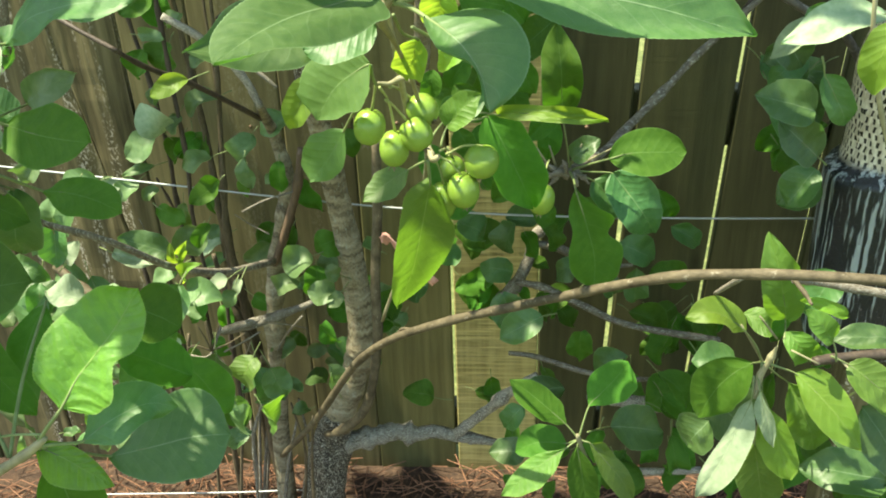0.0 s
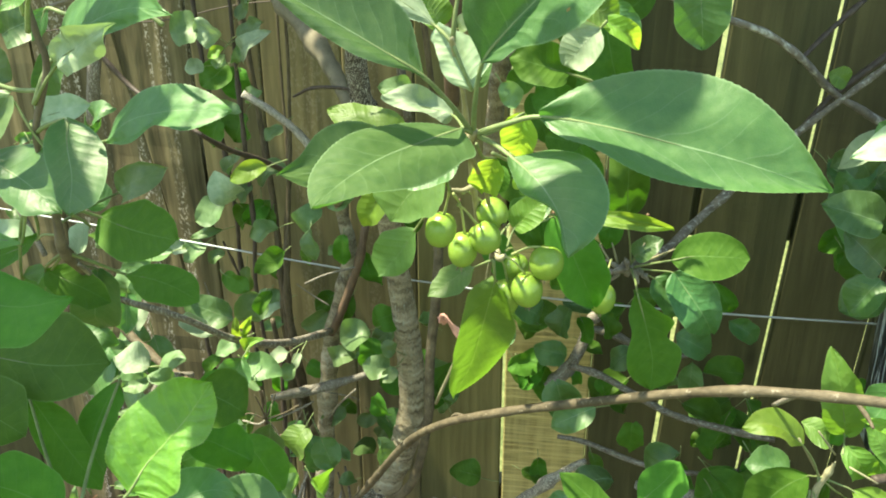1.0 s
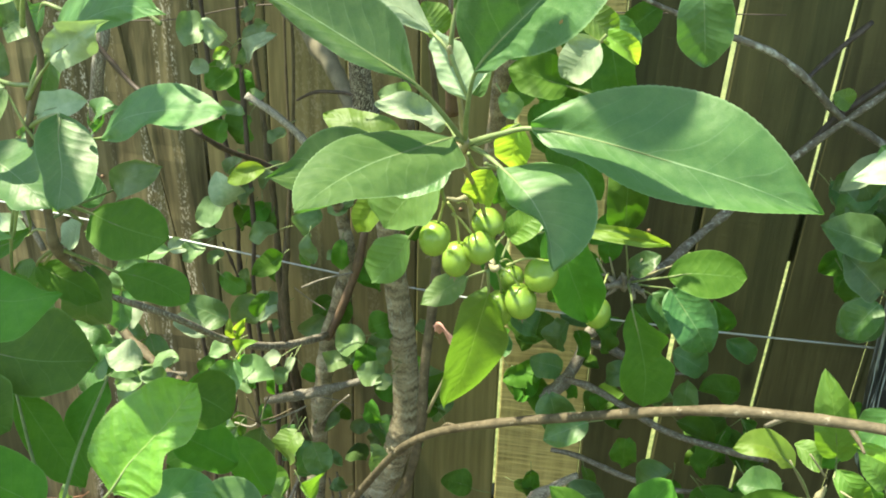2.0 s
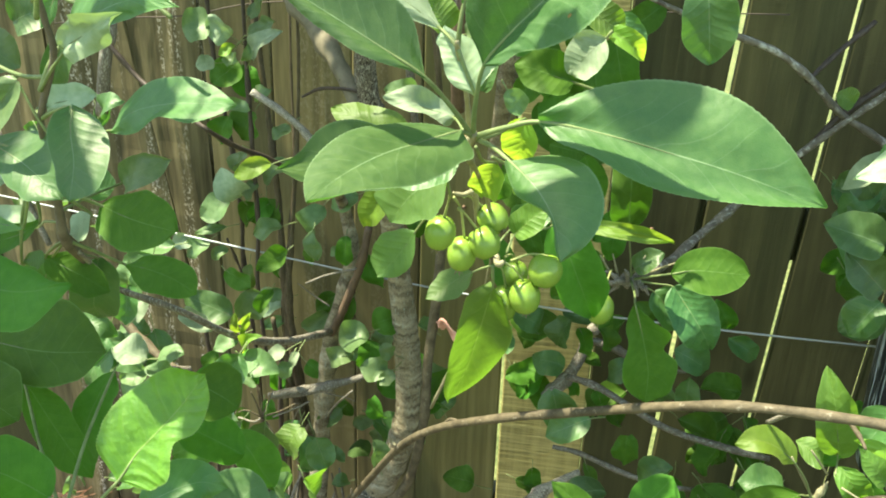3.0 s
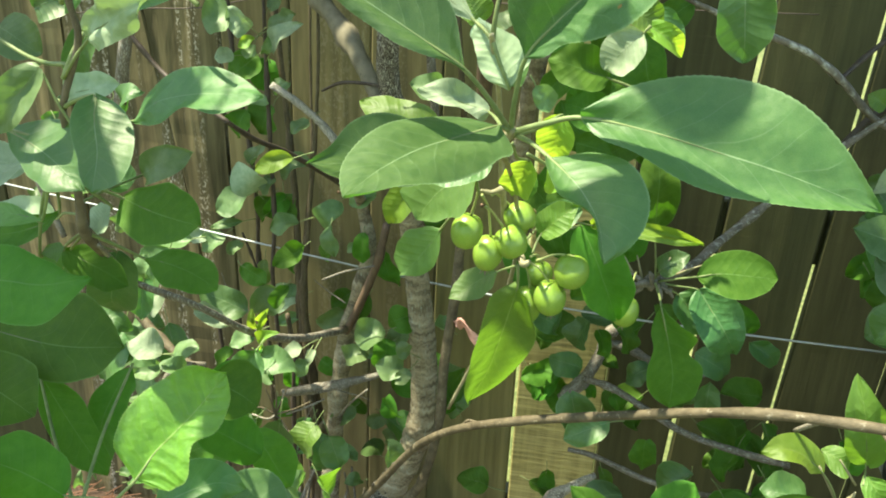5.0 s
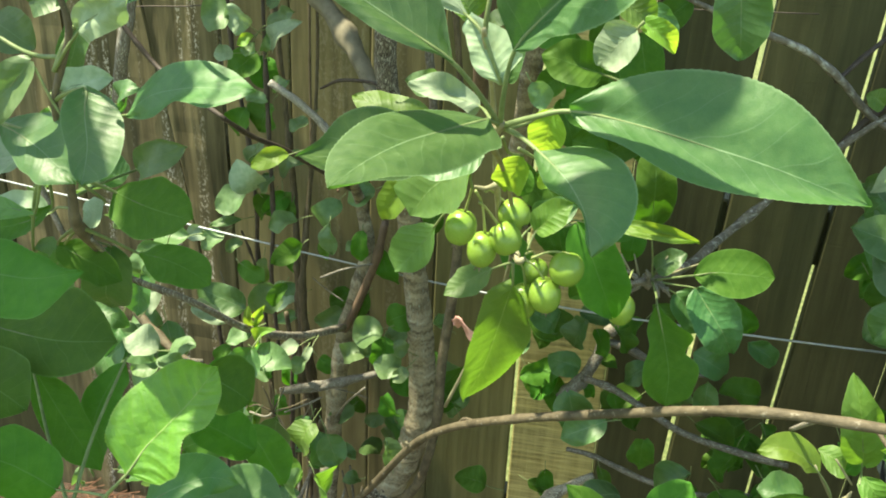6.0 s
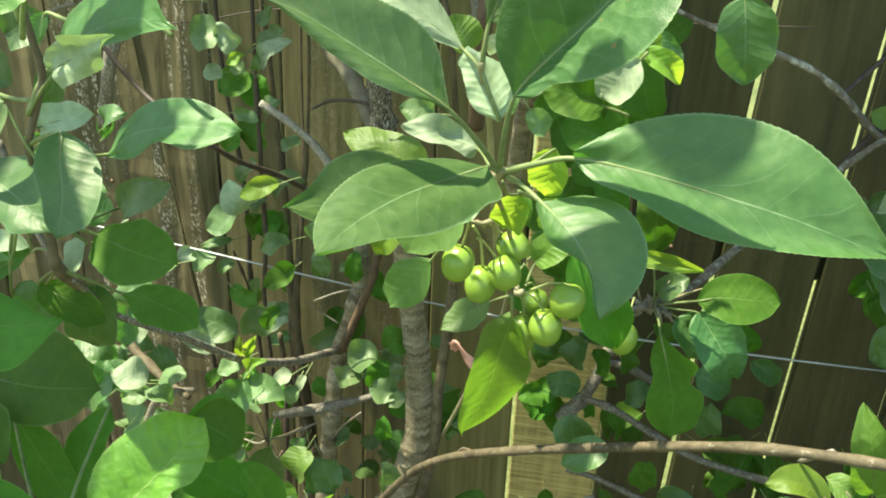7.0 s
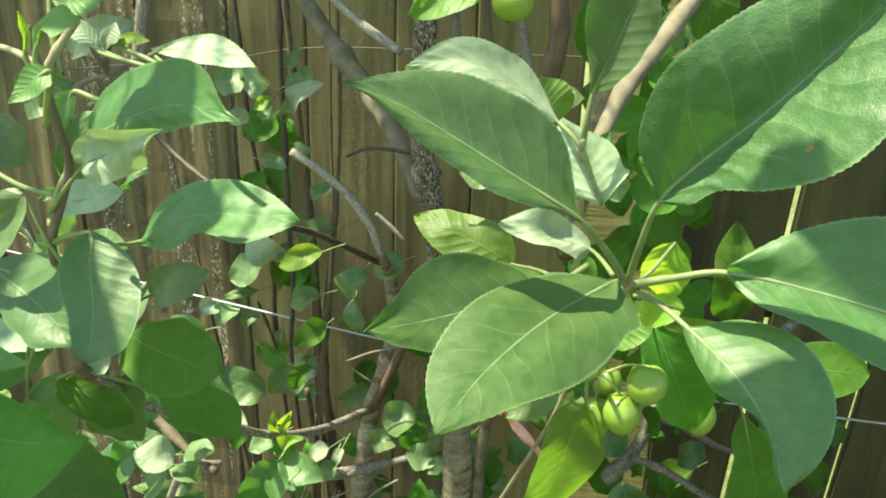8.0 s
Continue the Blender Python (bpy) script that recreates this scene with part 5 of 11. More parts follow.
blade(rear_shoot, [(-0.0180, 0.5000, 1.1550), (-0.0110, 0.5000, 1.1740), (-0.0050, 0.5000, 1.1910), (0.0010, 0.5000, 1.2060)], (2.6, 7.4, 12.8, 16.5, 18.0, 14.9, 7.5), (5.1, 8.9, 12.4, 13.2, 13.6, 11.8, 6.7), (-0.2, -0.97, 0.09), (24, 14), LEAF, stalk=(-0.0204, 0.5000, 1.1299), stalk_r=0.0014)
blade(rear_shoot, [(-0.0330, 0.5150, 1.1370), (-0.0560, 0.5100, 1.1540), (-0.0760, 0.5050, 1.1640), (-0.1020, 0.5000, 1.1610)], (2.7, 6.3, 10.0, 11.6, 10.7, 8.9, 3.6), (3.8, 9.9, 14.5, 13.0, 10.8, 7.4, 3.5), (0.43, -0.66, 0.62), (8, 10), LEAF_PALE, stalk=(-0.0204, 0.5000, 1.1299))
leaf(rear_shoot, (-0.0780, 0.5800, 1.1866), (-0.1191, 0.5800, 1.1700), 0.0212, (-0.13, -0.94, 0.31), LEAF_GREEN, rows=36)
leaf(rear_shoot, (0.0632, 0.5600, 1.1283), (0.0424, 0.5650, 1.1028), 0.0289, (-0.40, -0.90, 0.15), LEAF_PALE, stalk=(0.0669, 0.5600, 1.1328), rows=36, wave=0.05)
leaf(rear_shoot, (0.0458, 0.5700, 1.0962), (0.0071, 0.5650, 1.1064), 0.0304, (0.23, -0.86, 0.45), LEAF_DEEP, stalk=(0.0609, 0.5750, 1.0904), rows=36)
leaf(rear_shoot, (0.0628, 0.5700, 1.1322), (0.0894, 0.5750, 1.1124), 0.0161, (0.39, -0.87, 0.31), LEAF_YELLOW, stalk=(0.0611, 0.5700, 1.1374), fold=30, bend=0.2, rows=36)
leaf(rear_shoot, (0.0460, 0.5700, 1.1469), (0.0754, 0.5700, 1.1270), 0.0208, (0.27, -0.88, 0.40), LEAF_GREEN, stalk=(0.0404, 0.5700, 1.1501), rows=36, wave=0.05)
leaf(rear_shoot, (0.0704, 0.6000, 1.1358), (0.0898, 0.6000, 1.1129), 0.0159, (0.33, -0.90, 0.28), LEAF, rows=36, wave=0.05)
leaf(rear_shoot, (0.1391, 0.7400, 1.1377), (0.1496, 0.7400, 1.0736), 0.0445, (0.05, -1.00, 0.01), LEAF, stalk=(0.1361, 0.7400, 1.1567), rows=40, fold=8, lumpy=0.5)
leaf(rear_shoot, (-0.0161, 0.6000, 1.0773), (-0.0083, 0.6000, 1.1095), 0.0166, (-0.30, -0.95, 0.07), LEAF, rows=30)
leaf(rear_shoot, (-0.0345, 0.5500, 1.1277), (-0.0461, 0.5500, 1.1480), 0.0226, (0.48, -0.84, 0.27), LEAF_GREEN, rows=30)

limb(apple_tree, "branch", [(-0.0150, 0.6000, 1.1000), (-0.0030, 0.6400, 1.1210), (0.0160, 0.6800, 1.1410), (0.0400, 0.7200, 1.1720)], [0.0045, 0.0048, 0.0052, 0.0058], BARK_OLIVE, sides=12, rough=0.06, label="grey limb behind the leaf rosettes")
leaf(rear_shoot, (-0.0100, 0.7200, 1.0890), (0.0220, 0.7200, 1.0840), 0.0275, (0.2, -0.9, 0.3), LEAF_DEEP, rows=30)
leaf(rear_shoot, (0.0470, 0.7200, 1.1790), (0.0470, 0.7200, 1.1350), 0.0307, (0.2, -0.9, 0.3), LEAF_DEEP, rows=30)
leaf(rear_shoot, (0.0180, 0.8000, 1.1020), (0.0400, 0.8000, 1.0910), 0.0263, (0.2, -0.9, 0.3), LEAF_DEEP, rows=30)
leaf(rear_shoot, (0.0310, 0.8200, 1.0450), (0.0430, 0.8200, 1.0040), 0.0276, (0.2, -0.9, 0.3), LEAF_DEEP, rows=30)
leaf(rear_shoot, (0.0110, 0.8000, 1.0540), (0.0230, 0.8000, 1.0180), 0.0223, (0.2, -0.9, 0.3), LEAF_DEEP, rows=30)
leaf(rear_shoot, (0.0290, 0.7600, 1.1510), (0.0230, 0.7600, 1.1160), 0.0205, (0.2, -0.9, 0.3), LEAF, rows=30)

# Added dark leaves, strewn to stand for shade over the pale sawn board
leaf(rear_shoot, (0.0403, 1.1187, 0.7638), (0.0804, 1.1087, 0.6908), 0.0555, (-0.38, -0.88, 0.16), LEAF_DEEP, rows=24, shape=0.1)
leaf(rear_shoot, (0.1087, 1.1038, 0.7819), (0.1049, 1.0938, 0.7237), 0.0318, (0.04, -0.88, 0.22), LEAF_DEEP, rows=24, shape=0.1)
leaf(rear_shoot, (-0.0499, 1.0347, 0.7697), (-0.0063, 1.0247, 0.6997), 0.0436, (0.24, -0.88, -0.02), LEAF_DEEP, rows=24, shape=0.1)
leaf(rear_shoot, (0.0827, 1.0203, 0.7705), (0.0363, 1.0103, 0.7039), 0.0437, (0.39, -0.88, 0.38), LEAF_DEEP, rows=24, shape=0.1)
leaf(rear_shoot, (0.0338, 1.1538, 0.8193), (-0.0099, 1.1438, 0.7579), 0.0504, (0.15, -0.88, 0.43), LEAF_DEEP, rows=24, shape=0.1)
leaf(rear_shoot, (0.1199, 1.0478, 0.8192), (0.0793, 1.0378, 0.7750), 0.0307, (-0.16, -0.88, 0.23), LEAF_DEEP, rows=24, shape=0.1)
leaf(rear_shoot, (-0.0494, 1.1085, 0.8401), (-0.0096, 1.0985, 0.7896), 0.0377, (-0.15, -0.88, 0.16), LEAF_DEEP, rows=24, shape=0.1)
leaf(rear_shoot, (0.0583, 1.0091, 0.8964), (0.0861, 0.9991, 0.8481), 0.0363, (-0.39, -0.88, 0.33), LEAF_DEEP, rows=24, shape=0.1)
leaf(rear_shoot, (0.0406, 1.0926, 0.8556), (0.0056, 1.0826, 0.8113), 0.0379, (-0.24, -0.88, 0.32), LEAF_DEEP, rows=24, shape=0.1)
leaf(rear_shoot, (0.1031, 1.1507, 0.9055), (0.1065, 1.1407, 0.8400), 0.0420, (-0.31, -0.88, 0.31), LEAF_DEEP, rows=24, shape=0.1)
leaf(rear_shoot, (0.1171, 1.1376, 0.9008), (0.0541, 1.1276, 0.8461), 0.0468, (0.09, -0.88, 0.40), LEAF_DEEP, rows=24, shape=0.1)
leaf(rear_shoot, (0.0313, 1.1479, 0.9530), (0.0072, 1.1379, 0.8933), 0.0342, (-0.34, -0.88, -0.02), LEAF_DEEP, rows=24, shape=0.1)
leaf(rear_shoot, (0.0459, 1.1595, 0.9341), (0.0940, 1.1495, 0.9045), 0.0337, (-0.08, -0.88, 0.03), LEAF_DEEP, rows=24, shape=0.1)
leaf(rear_shoot, (0.0833, 1.1322, 0.9763), (0.0290, 1.1222, 0.9359), 0.0450, (-0.37, -0.88, 0.17), LEAF_DEEP, rows=24, shape=0.1)
leaf(rear_shoot, (0.0803, 1.0209, 1.0320), (0.1028, 1.0109, 0.9516), 0.0536, (-0.31, -0.88, 0.14), LEAF_DEEP, rows=24, shape=0.1)
leaf(rear_shoot, (-0.0380, 1.1352, 1.0020), (0.0213, 1.1252, 0.9676), 0.0448, (0.38, -0.88, 0.15), LEAF_DEEP, rows=24, shape=0.1)
leaf(rear_shoot, (0.0472, 1.1167, 1.0462), (0.0344, 1.1067, 0.9838), 0.0335, (-0.10, -0.88, 0.44), LEAF_DEEP, rows=24, shape=0.1)
leaf(rear_shoot, (0.1339, 1.1003, 1.0566), (0.0845, 1.0903, 1.0141), 0.0358, (0.23, -0.88, 0.38), LEAF_DEEP, rows=24, shape=0.1)
leaf(rear_shoot, (0.0096, 1.1258, 1.1068), (0.0352, 1.1158, 1.0354), 0.0483, (-0.11, -0.88, 0.29), LEAF_DEEP, rows=24, shape=0.1)
leaf(rear_shoot, (0.0266, 1.0777, 1.1243), (-0.0051, 1.0677, 1.0555), 0.0508, (0.12, -0.88, 0.22), LEAF_DEEP, rows=24, shape=0.1)
leaf(rear_shoot, (-0.0254, 1.0875, 1.1154), (-0.0312, 1.0775, 1.0405), 0.0486, (0.12, -0.88, 0.34), LEAF_DEEP, rows=24, shape=0.1)
leaf(rear_shoot, (0.0328, 1.1031, 1.1643), (0.0081, 1.0931, 1.0884), 0.0520, (0.30, -0.88, 0.28), LEAF_DEEP, rows=24, shape=0.1)
leaf(rear_shoot, (0.1343, 1.1530, 1.1595), (0.0887, 1.1430, 1.1052), 0.0461, (0.35, -0.88, 0.16), LEAF_DEEP, rows=24, shape=0.1)
leaf(rear_shoot, (0.0536, 1.1151, 1.1893), (0.0869, 1.1051, 1.1392), 0.0364, (0.13, -0.88, 0.13), LEAF_DEEP, rows=24, shape=0.1)
leaf(rear_shoot, (0.0761, 1.1423, 0.7074), (0.0851, 1.1323, 0.6612), 0.0275, (0.02, -0.88, -0.03), LEAF_DEEP, rows=24, shape=0.1)
leaf(rear_shoot, (0.0126, 1.0667, 0.6899), (-0.0346, 1.0567, 0.6592), 0.0292, (0.17, -0.88, 0.13), LEAF_DEEP, rows=24, shape=0.1)
leaf(rear_shoot, (0.0161, 1.1101, 0.7165), (0.0421, 1.1001, 0.6780), 0.0287, (0.13, -0.88, 0.24), LEAF_DEEP, rows=24, shape=0.1)
leaf(rear_shoot, (0.0823, 1.0544, 0.7572), (0.0904, 1.0444, 0.7036), 0.0343, (-0.15, -0.88, -0.05), LEAF_DEEP, rows=24, shape=0.1)
leaf(rear_shoot, (0.0160, 1.1077, 0.7676), (0.0325, 1.0977, 0.7139), 0.0301, (-0.26, -0.88, 0.08), LEAF_DEEP, rows=24, shape=0.1)
leaf(rear_shoot, (0.0865, 1.0293, 0.7524), (0.0475, 1.0193, 0.7254), 0.0263, (0.06, -0.88, 0.35), LEAF_DEEP, rows=24, shape=0.1)
leaf(rear_shoot, (-0.0081, 1.0554, 0.7850), (0.0208, 1.0454, 0.7410), 0.0321, (-0.19, -0.88, -0.04), LEAF_DEEP, rows=24, shape=0.1)
leaf(rear_shoot, (0.0606, 1.1061, 0.8271), (0.0654, 1.0961, 0.7764), 0.0348, (0.07, -0.88, 0.42), LEAF_DEEP, rows=24, shape=0.1)
leaf(rear_shoot, (0.0092, 1.1463, 0.8030), (-0.0374, 1.1363, 0.7729), 0.0367, (0.15, -0.88, 0.44), LEAF_DEEP, rows=24, shape=0.1)
leaf(rear_shoot, (0.0483, 1.1423, 0.8546), (0.0830, 1.1323, 0.7942), 0.0397, (0.38, -0.88, 0.11), LEAF_DEEP, rows=24, shape=0.1)
leaf(rear_shoot, (-0.0305, 1.0114, 0.8540), (0.0088, 1.0014, 0.8233), 0.0344, (-0.23, -0.88, -0.04), LEAF_DEEP, rows=24, shape=0.1)
leaf(rear_shoot, (0.0473, 1.0255, 0.8873), (0.0150, 1.0155, 0.8305), 0.0382, (0.32, -0.88, 0.14), LEAF_DEEP, rows=24, shape=0.1)
leaf(rear_shoot, (-0.0051, 1.1338, 0.9180), (0.0208, 1.1238, 0.8557), 0.0393, (0.15, -0.88, 0.36), LEAF_DEEP, rows=24, shape=0.1)
leaf(rear_shoot, (0.0301, 1.0358, 0.9065), (0.0598, 1.0258, 0.8600), 0.0338, (0.04, -0.88, 0.35), LEAF_DEEP, rows=24, shape=0.1)
leaf(rear_shoot, (0.0530, 0.8000, 1.0020), (0.0120, 0.8000, 1.0110), 0.0361, (0.15, -0.9, 0.35), LEAF_DEEP, rows=28, shape=0.1)
leaf(rear_shoot, (0.0710, 0.8400, 0.9760), (0.0340, 0.8400, 1.0180), 0.0326, (0.15, -0.9, 0.35), LEAF_DEEP, rows=28, shape=0.1)
leaf(rear_shoot, (0.0250, 0.8200, 0.9690), (0.0590, 0.8200, 0.9620), 0.0320, (0.15, -0.9, 0.35), LEAF_DEEP, rows=28, shape=0.1)
leaf(rear_shoot, (0.0400, 0.8600, 1.0050), (0.0730, 0.8600, 0.9950), 0.0302, (0.15, -0.9, 0.35), LEAF_DEEP, rows=28, shape=0.1)
leaf(rear_shoot, (0.0070, 0.7800, 0.9370), (0.0290, 0.7800, 0.9040), 0.0258, (0.15, -0.9, 0.35), LEAF_DEEP, rows=28, shape=0.1)
leaf(rear_shoot, (-0.0130, 0.8000, 0.9440), (-0.0190, 0.8000, 0.9150), 0.0211, (0.15, -0.9, 0.35), LEAF_DEEP, rows=28, shape=0.1)
leaf(rear_shoot, (0.0160, 0.8400, 0.9440), (-0.0030, 0.8400, 0.9130), 0.0247, (0.15, -0.9, 0.35), LEAF_DEEP, rows=28, shape=0.1)
leaf(rear_shoot, (0.0140, 0.8000, 1.0420), (-0.0090, 0.8000, 1.0150), 0.0254, (0.15, -0.9, 0.35), LEAF_DEEP, rows=28, shape=0.1)
limb(shrub, "twig", [(-0.2960, 0.8600, 0.5810), (-0.3120, 0.8550, 0.5920), (-0.3210, 0.8500, 0.5910)], [0.0012, 0.0009, 0.0006], BARK_TAN, sides=5, steps=4)
limb(shrub, "twig", [(-0.2960, 0.8600, 0.5810), (-0.2990, 0.8550, 0.6040), (-0.3030, 0.8500, 0.6230)], [0.0012, 0.0009, 0.0006], BARK_TAN, sides=5, steps=4)
limb(shrub, "twig", [(-0.2960, 0.8600, 0.5810), (-0.2920, 0.8550, 0.6070), (-0.2920, 0.8500, 0.6300)], [0.0012, 0.0009, 0.0006], BARK_TAN, sides=5, steps=4)
limb(shrub, "twig", [(-0.2960, 0.8600, 0.5810), (-0.2860, 0.8550, 0.6040), (-0.2770, 0.8500, 0.6270)], [0.0012, 0.0009, 0.0006], BARK_TAN, sides=5, steps=4)
limb(shrub, "twig", [(-0.2960, 0.8600, 0.5810), (-0.2710, 0.8550, 0.5960), (-0.2460, 0.8500, 0.6160)], [0.0012, 0.0009, 0.0006], BARK_TAN, sides=5, steps=4)
limb(shrub, "twig", [(-0.2960, 0.8600, 0.5810), (-0.2820, 0.8550, 0.5700), (-0.2750, 0.8500, 0.5530)], [0.0012, 0.0009, 0.0006], BARK_TAN, sides=5, steps=4)
limb(shrub, "twig", [(-0.2870, 1.0500, 0.4940), (-0.2490, 1.0500, 0.4900), (-0.2250, 1.0400, 0.4920)], [0.0010, 0.0009, 0.0006], BARK_GREY, sides=5, steps=4)
limb(shrub, "twig", [(-0.3360, 1.0500, 0.4170), (-0.3220, 1.0500, 0.4390), (-0.3070, 1.0400, 0.4730)], [0.0010, 0.0009, 0.0006], BARK_GREY, sides=5, steps=4)
limb(shrub, "twig", [(-0.2630, 1.0500, 0.6360), (-0.2870, 1.0500, 0.6510), (-0.3030, 1.0400, 0.6710)], [0.0010, 0.0009, 0.0006], BARK_GREY, sides=5, steps=4)
limb(shrub, "twig", [(-0.4040, 1.0500, 0.6000), (-0.4270, 1.0500, 0.6240), (-0.4330, 1.0400, 0.6640)], [0.0010, 0.0009, 0.0006], BARK_GREY, sides=5, steps=4)

# ---- leaves and fruit of the hanging cluster ----
spur = limb(front_shoot, "spur", [(-0.0076, 0.5750, 1.0114), (-0.0142, 0.5750, 1.0137), (-0.0232, 0.5750, 1.0098), (-0.0305, 0.5720, 1.0115)], [0.0018, 0.0018, 0.0016, 0.0010], SHOOT_GREEN, rough=0.1, knots=0.2)
limb(front_shoot, "spur", [(-0.0125, 0.6800, 0.9313), (-0.0069, 0.6700, 0.9208), (-0.0036, 0.6600, 0.9165), (0.0023, 0.6600, 0.9203)], [0.0021, 0.0024, 0.0028, 0.0014], SHOOT_GREEN, rough=0.1, knots=0.2)
apple((0.0353, 0.6620, 0.9139), 0.0142, (0.10, 0.25, 1.00), (0.0069, 0.6600, 0.9208), 1.03)
apple((0.0205, 0.6600, 0.8892), 0.0132, (-0.15, 0.15, 1.00), (0.0024, 0.6600, 0.9187), 1.16)
apple((-0.0094, 0.6000, 0.9626), 0.0121, (-0.55, 0.30, 0.80), (-0.0273, 0.5800, 0.9965), 1.06)
apple((-0.0390, 0.5750, 0.9787), 0.0112, (0.20, 0.20, 1.00), (-0.0318, 0.5700, 1.0109), 1.18)
apple((-0.0060, 0.6200, 0.9739), 0.0119, (-0.60, 0.40, 0.50), (-0.0237, 0.5800, 1.0056), 1.05)
apple((-0.0260, 0.6000, 0.9518), 0.0111, (0.10, 0.20, 1.00), (-0.0293, 0.5700, 1.0090), 1.25)
apple((0.0018, 0.6720, 0.8734), 0.0126, (0.10, 0.10, 1.00), (-0.0037, 0.6600, 0.9180), 1.35)
apple((0.0093, 0.6900, 0.8943), 0.0108, (0.10, 0.10, 1.00), (0.0020, 0.6600, 0.9239), 1.10)
apple((0.0863, 0.7450, 0.8392), 0.0126, (0.10, 0.10, 1.00), (0.0951, 0.8000, 0.8534), 1.20)
apple((-0.0679, 0.6200, 1.1735), 0.0119, (0.10, 0.10, 1.00), (-0.0651, 0.6000, 1.2003), 1.00)
blade(front_shoot, [(-0.0050, 0.6450, 0.9030), (-0.0150, 0.6570, 0.8560), (-0.0260, 0.6680, 0.8080), (-0.0430, 0.6800, 0.7620)], (9.5, 19.0, 29.0, 30.4, 25.8, 18.2, 8.1), (14.9, 20.4, 21.7, 22.1, 18.7, 14.7, 8.5), (0.3, -0.9, -0.25), (4, 6), LEAF_GREEN, stalk=(-0.0061, 0.6400, 0.9248), teeth=0.9, rib=0.05)
blade(front_shoot, [(-0.0230, 0.6500, 0.9120), (-0.0350, 0.6430, 0.9070), (-0.0460, 0.6370, 0.9000), (-0.0580, 0.6300, 0.8930)], (4.1, 10.2, 11.9, 13.2, 10.8, 8.2, 3.3), (4.3, 9.2, 10.9, 12.4, 10.1, 7.9, 3.4), (0.1, -0.71, 0.7), (8, 8), LEAF_MID, stalk=(-0.0061, 0.6400, 0.9248), rows=56, cols=6, stalk_r=0.0010)
blade(front_shoot, [(-0.0620, 0.6000, 0.9660), (-0.0700, 0.6000, 0.9520), (-0.0790, 0.6000, 0.9390), (-0.0910, 0.6000, 0.9250)], (2.6, 7.3, 10.8, 12.8, 12.0, 9.2, 3.7), (8.0, 13.9, 19.7, 19.4, 19.0, 16.0, 11.7), (-0.23, -0.96, 0.15), (8, 8), LEAF_MID, stalk=(-0.0365, 0.5700, 1.0083), rows=56, cols=6, stalk_r=0.0010)
leaf(front_shoot, (-0.0769, 0.5800, 1.0124), (-0.0968, 0.5800, 0.9747), 0.0222, (-0.23, -0.97, 0.12), LEAF_YELLOW, stalk=(-0.0393, 0.5600, 1.0203), rows=32, fold=15)
blade(front_shoot, [(-0.0310, 0.5500, 1.0320), (-0.0430, 0.5530, 1.0250), (-0.0580, 0.5570, 1.0120), (-0.0720, 0.5600, 0.9900)], (14.8, 20.4, 24.2, 21.0, 17.7, 13.5, 5.8), (12.9, 18.2, 22.9, 26.4, 25.8, 21.7, 18.0), (-0.2, -0.85, 0.45), (8, 8), LEAF_MID, stalk=(-0.0302, 0.5600, 1.0145), rows=56, cols=6, stalk_r=0.0010)
leaf(front_shoot, (0.0058, 0.6800, 0.9427), (0.0380, 0.6800, 0.9614), 0.0271, (-0.28, -0.83, 0.49), LEAF, stalk=(-0.0035, 0.6600, 0.9361), rows=32)
leaf(front_shoot, (0.0381, 0.7300, 0.9265), (0.0797, 0.7300, 0.8379), 0.0499, (0.35, -0.92, 0.16), LEAF_DEEP, stalk=(0.0249, 0.6800, 0.9411), rows=40, wave=0.05, lumpy=0.5)
leaf(front_shoot, (0.0470, 0.7200, 0.9308), (0.1385, 0.7000, 0.9331), 0.0171, (-0.18, -0.73, 0.66), LEAF_YELLOW, stalk=(0.0292, 0.6900, 0.9445), rows=40, fold=30, wave=0.04)
leaf(front_shoot, (0.0081, 0.6600, 0.9443), (0.0351, 0.6600, 0.9721), 0.0258, (-0.39, -0.84, 0.38), LEAF_GREEN, stalk=(0.0039, 0.6500, 0.9318), rows=32)

# ---- leaves on the grey twig ----
leaf(twig_main, (0.1068, 0.8100, 0.8945), (0.0981, 0.8000, 0.9859), 0.0379, (0.16, -0.98, -0.09), LEAF_DEEP, stalk=(0.1190, 0.8600, 0.8155), rows=40, fold=12)
blade(twig_main, [(0.1540, 0.8200, 0.8460), (0.1750, 0.8200, 0.8520), (0.2020, 0.8200, 0.8530), (0.2280, 0.8200, 0.8530)], (9.0, 17.0, 22.0, 24.0, 23.0, 18.0, 11.0), (10.0, 18.0, 23.0, 24.0, 22.5, 17.5, 10.5), (-0.06, -0.84, 0.53), (6, 6), LEAF_DEEP, stalk=(0.1190, 0.8600, 0.8155), rows=56, cols=6)
leaf(twig_main, (0.1648, 0.8700, 0.8083), (0.2123, 0.8600, 0.7416), 0.0520, (0.20, -0.94, 0.28), LEAF_SPOT, stalk=(0.1190, 0.8600, 0.8155), rows=40, fold=8, shape=0.1, point=0.08, label="leaf with a brown rust spot")
blade(twig_main, [(0.1170, 0.7400, 0.8510), (0.1280, 0.7380, 0.8170), (0.1370, 0.7370, 0.7820), (0.1380, 0.7350, 0.7490)], (4.5, 13.2, 25.3, 17.2, 28.3, 25.1, 18.0), (6.5, 13.5, 15.0, 23.8, 26.1, 22.9, 13.3), (0.22, -0.97, 0.1), (6, 8), LEAF_DEEP, stalk=(0.1190, 0.8600, 0.8155), wave=0.03, label="wavy leaf with a gnawed edge")
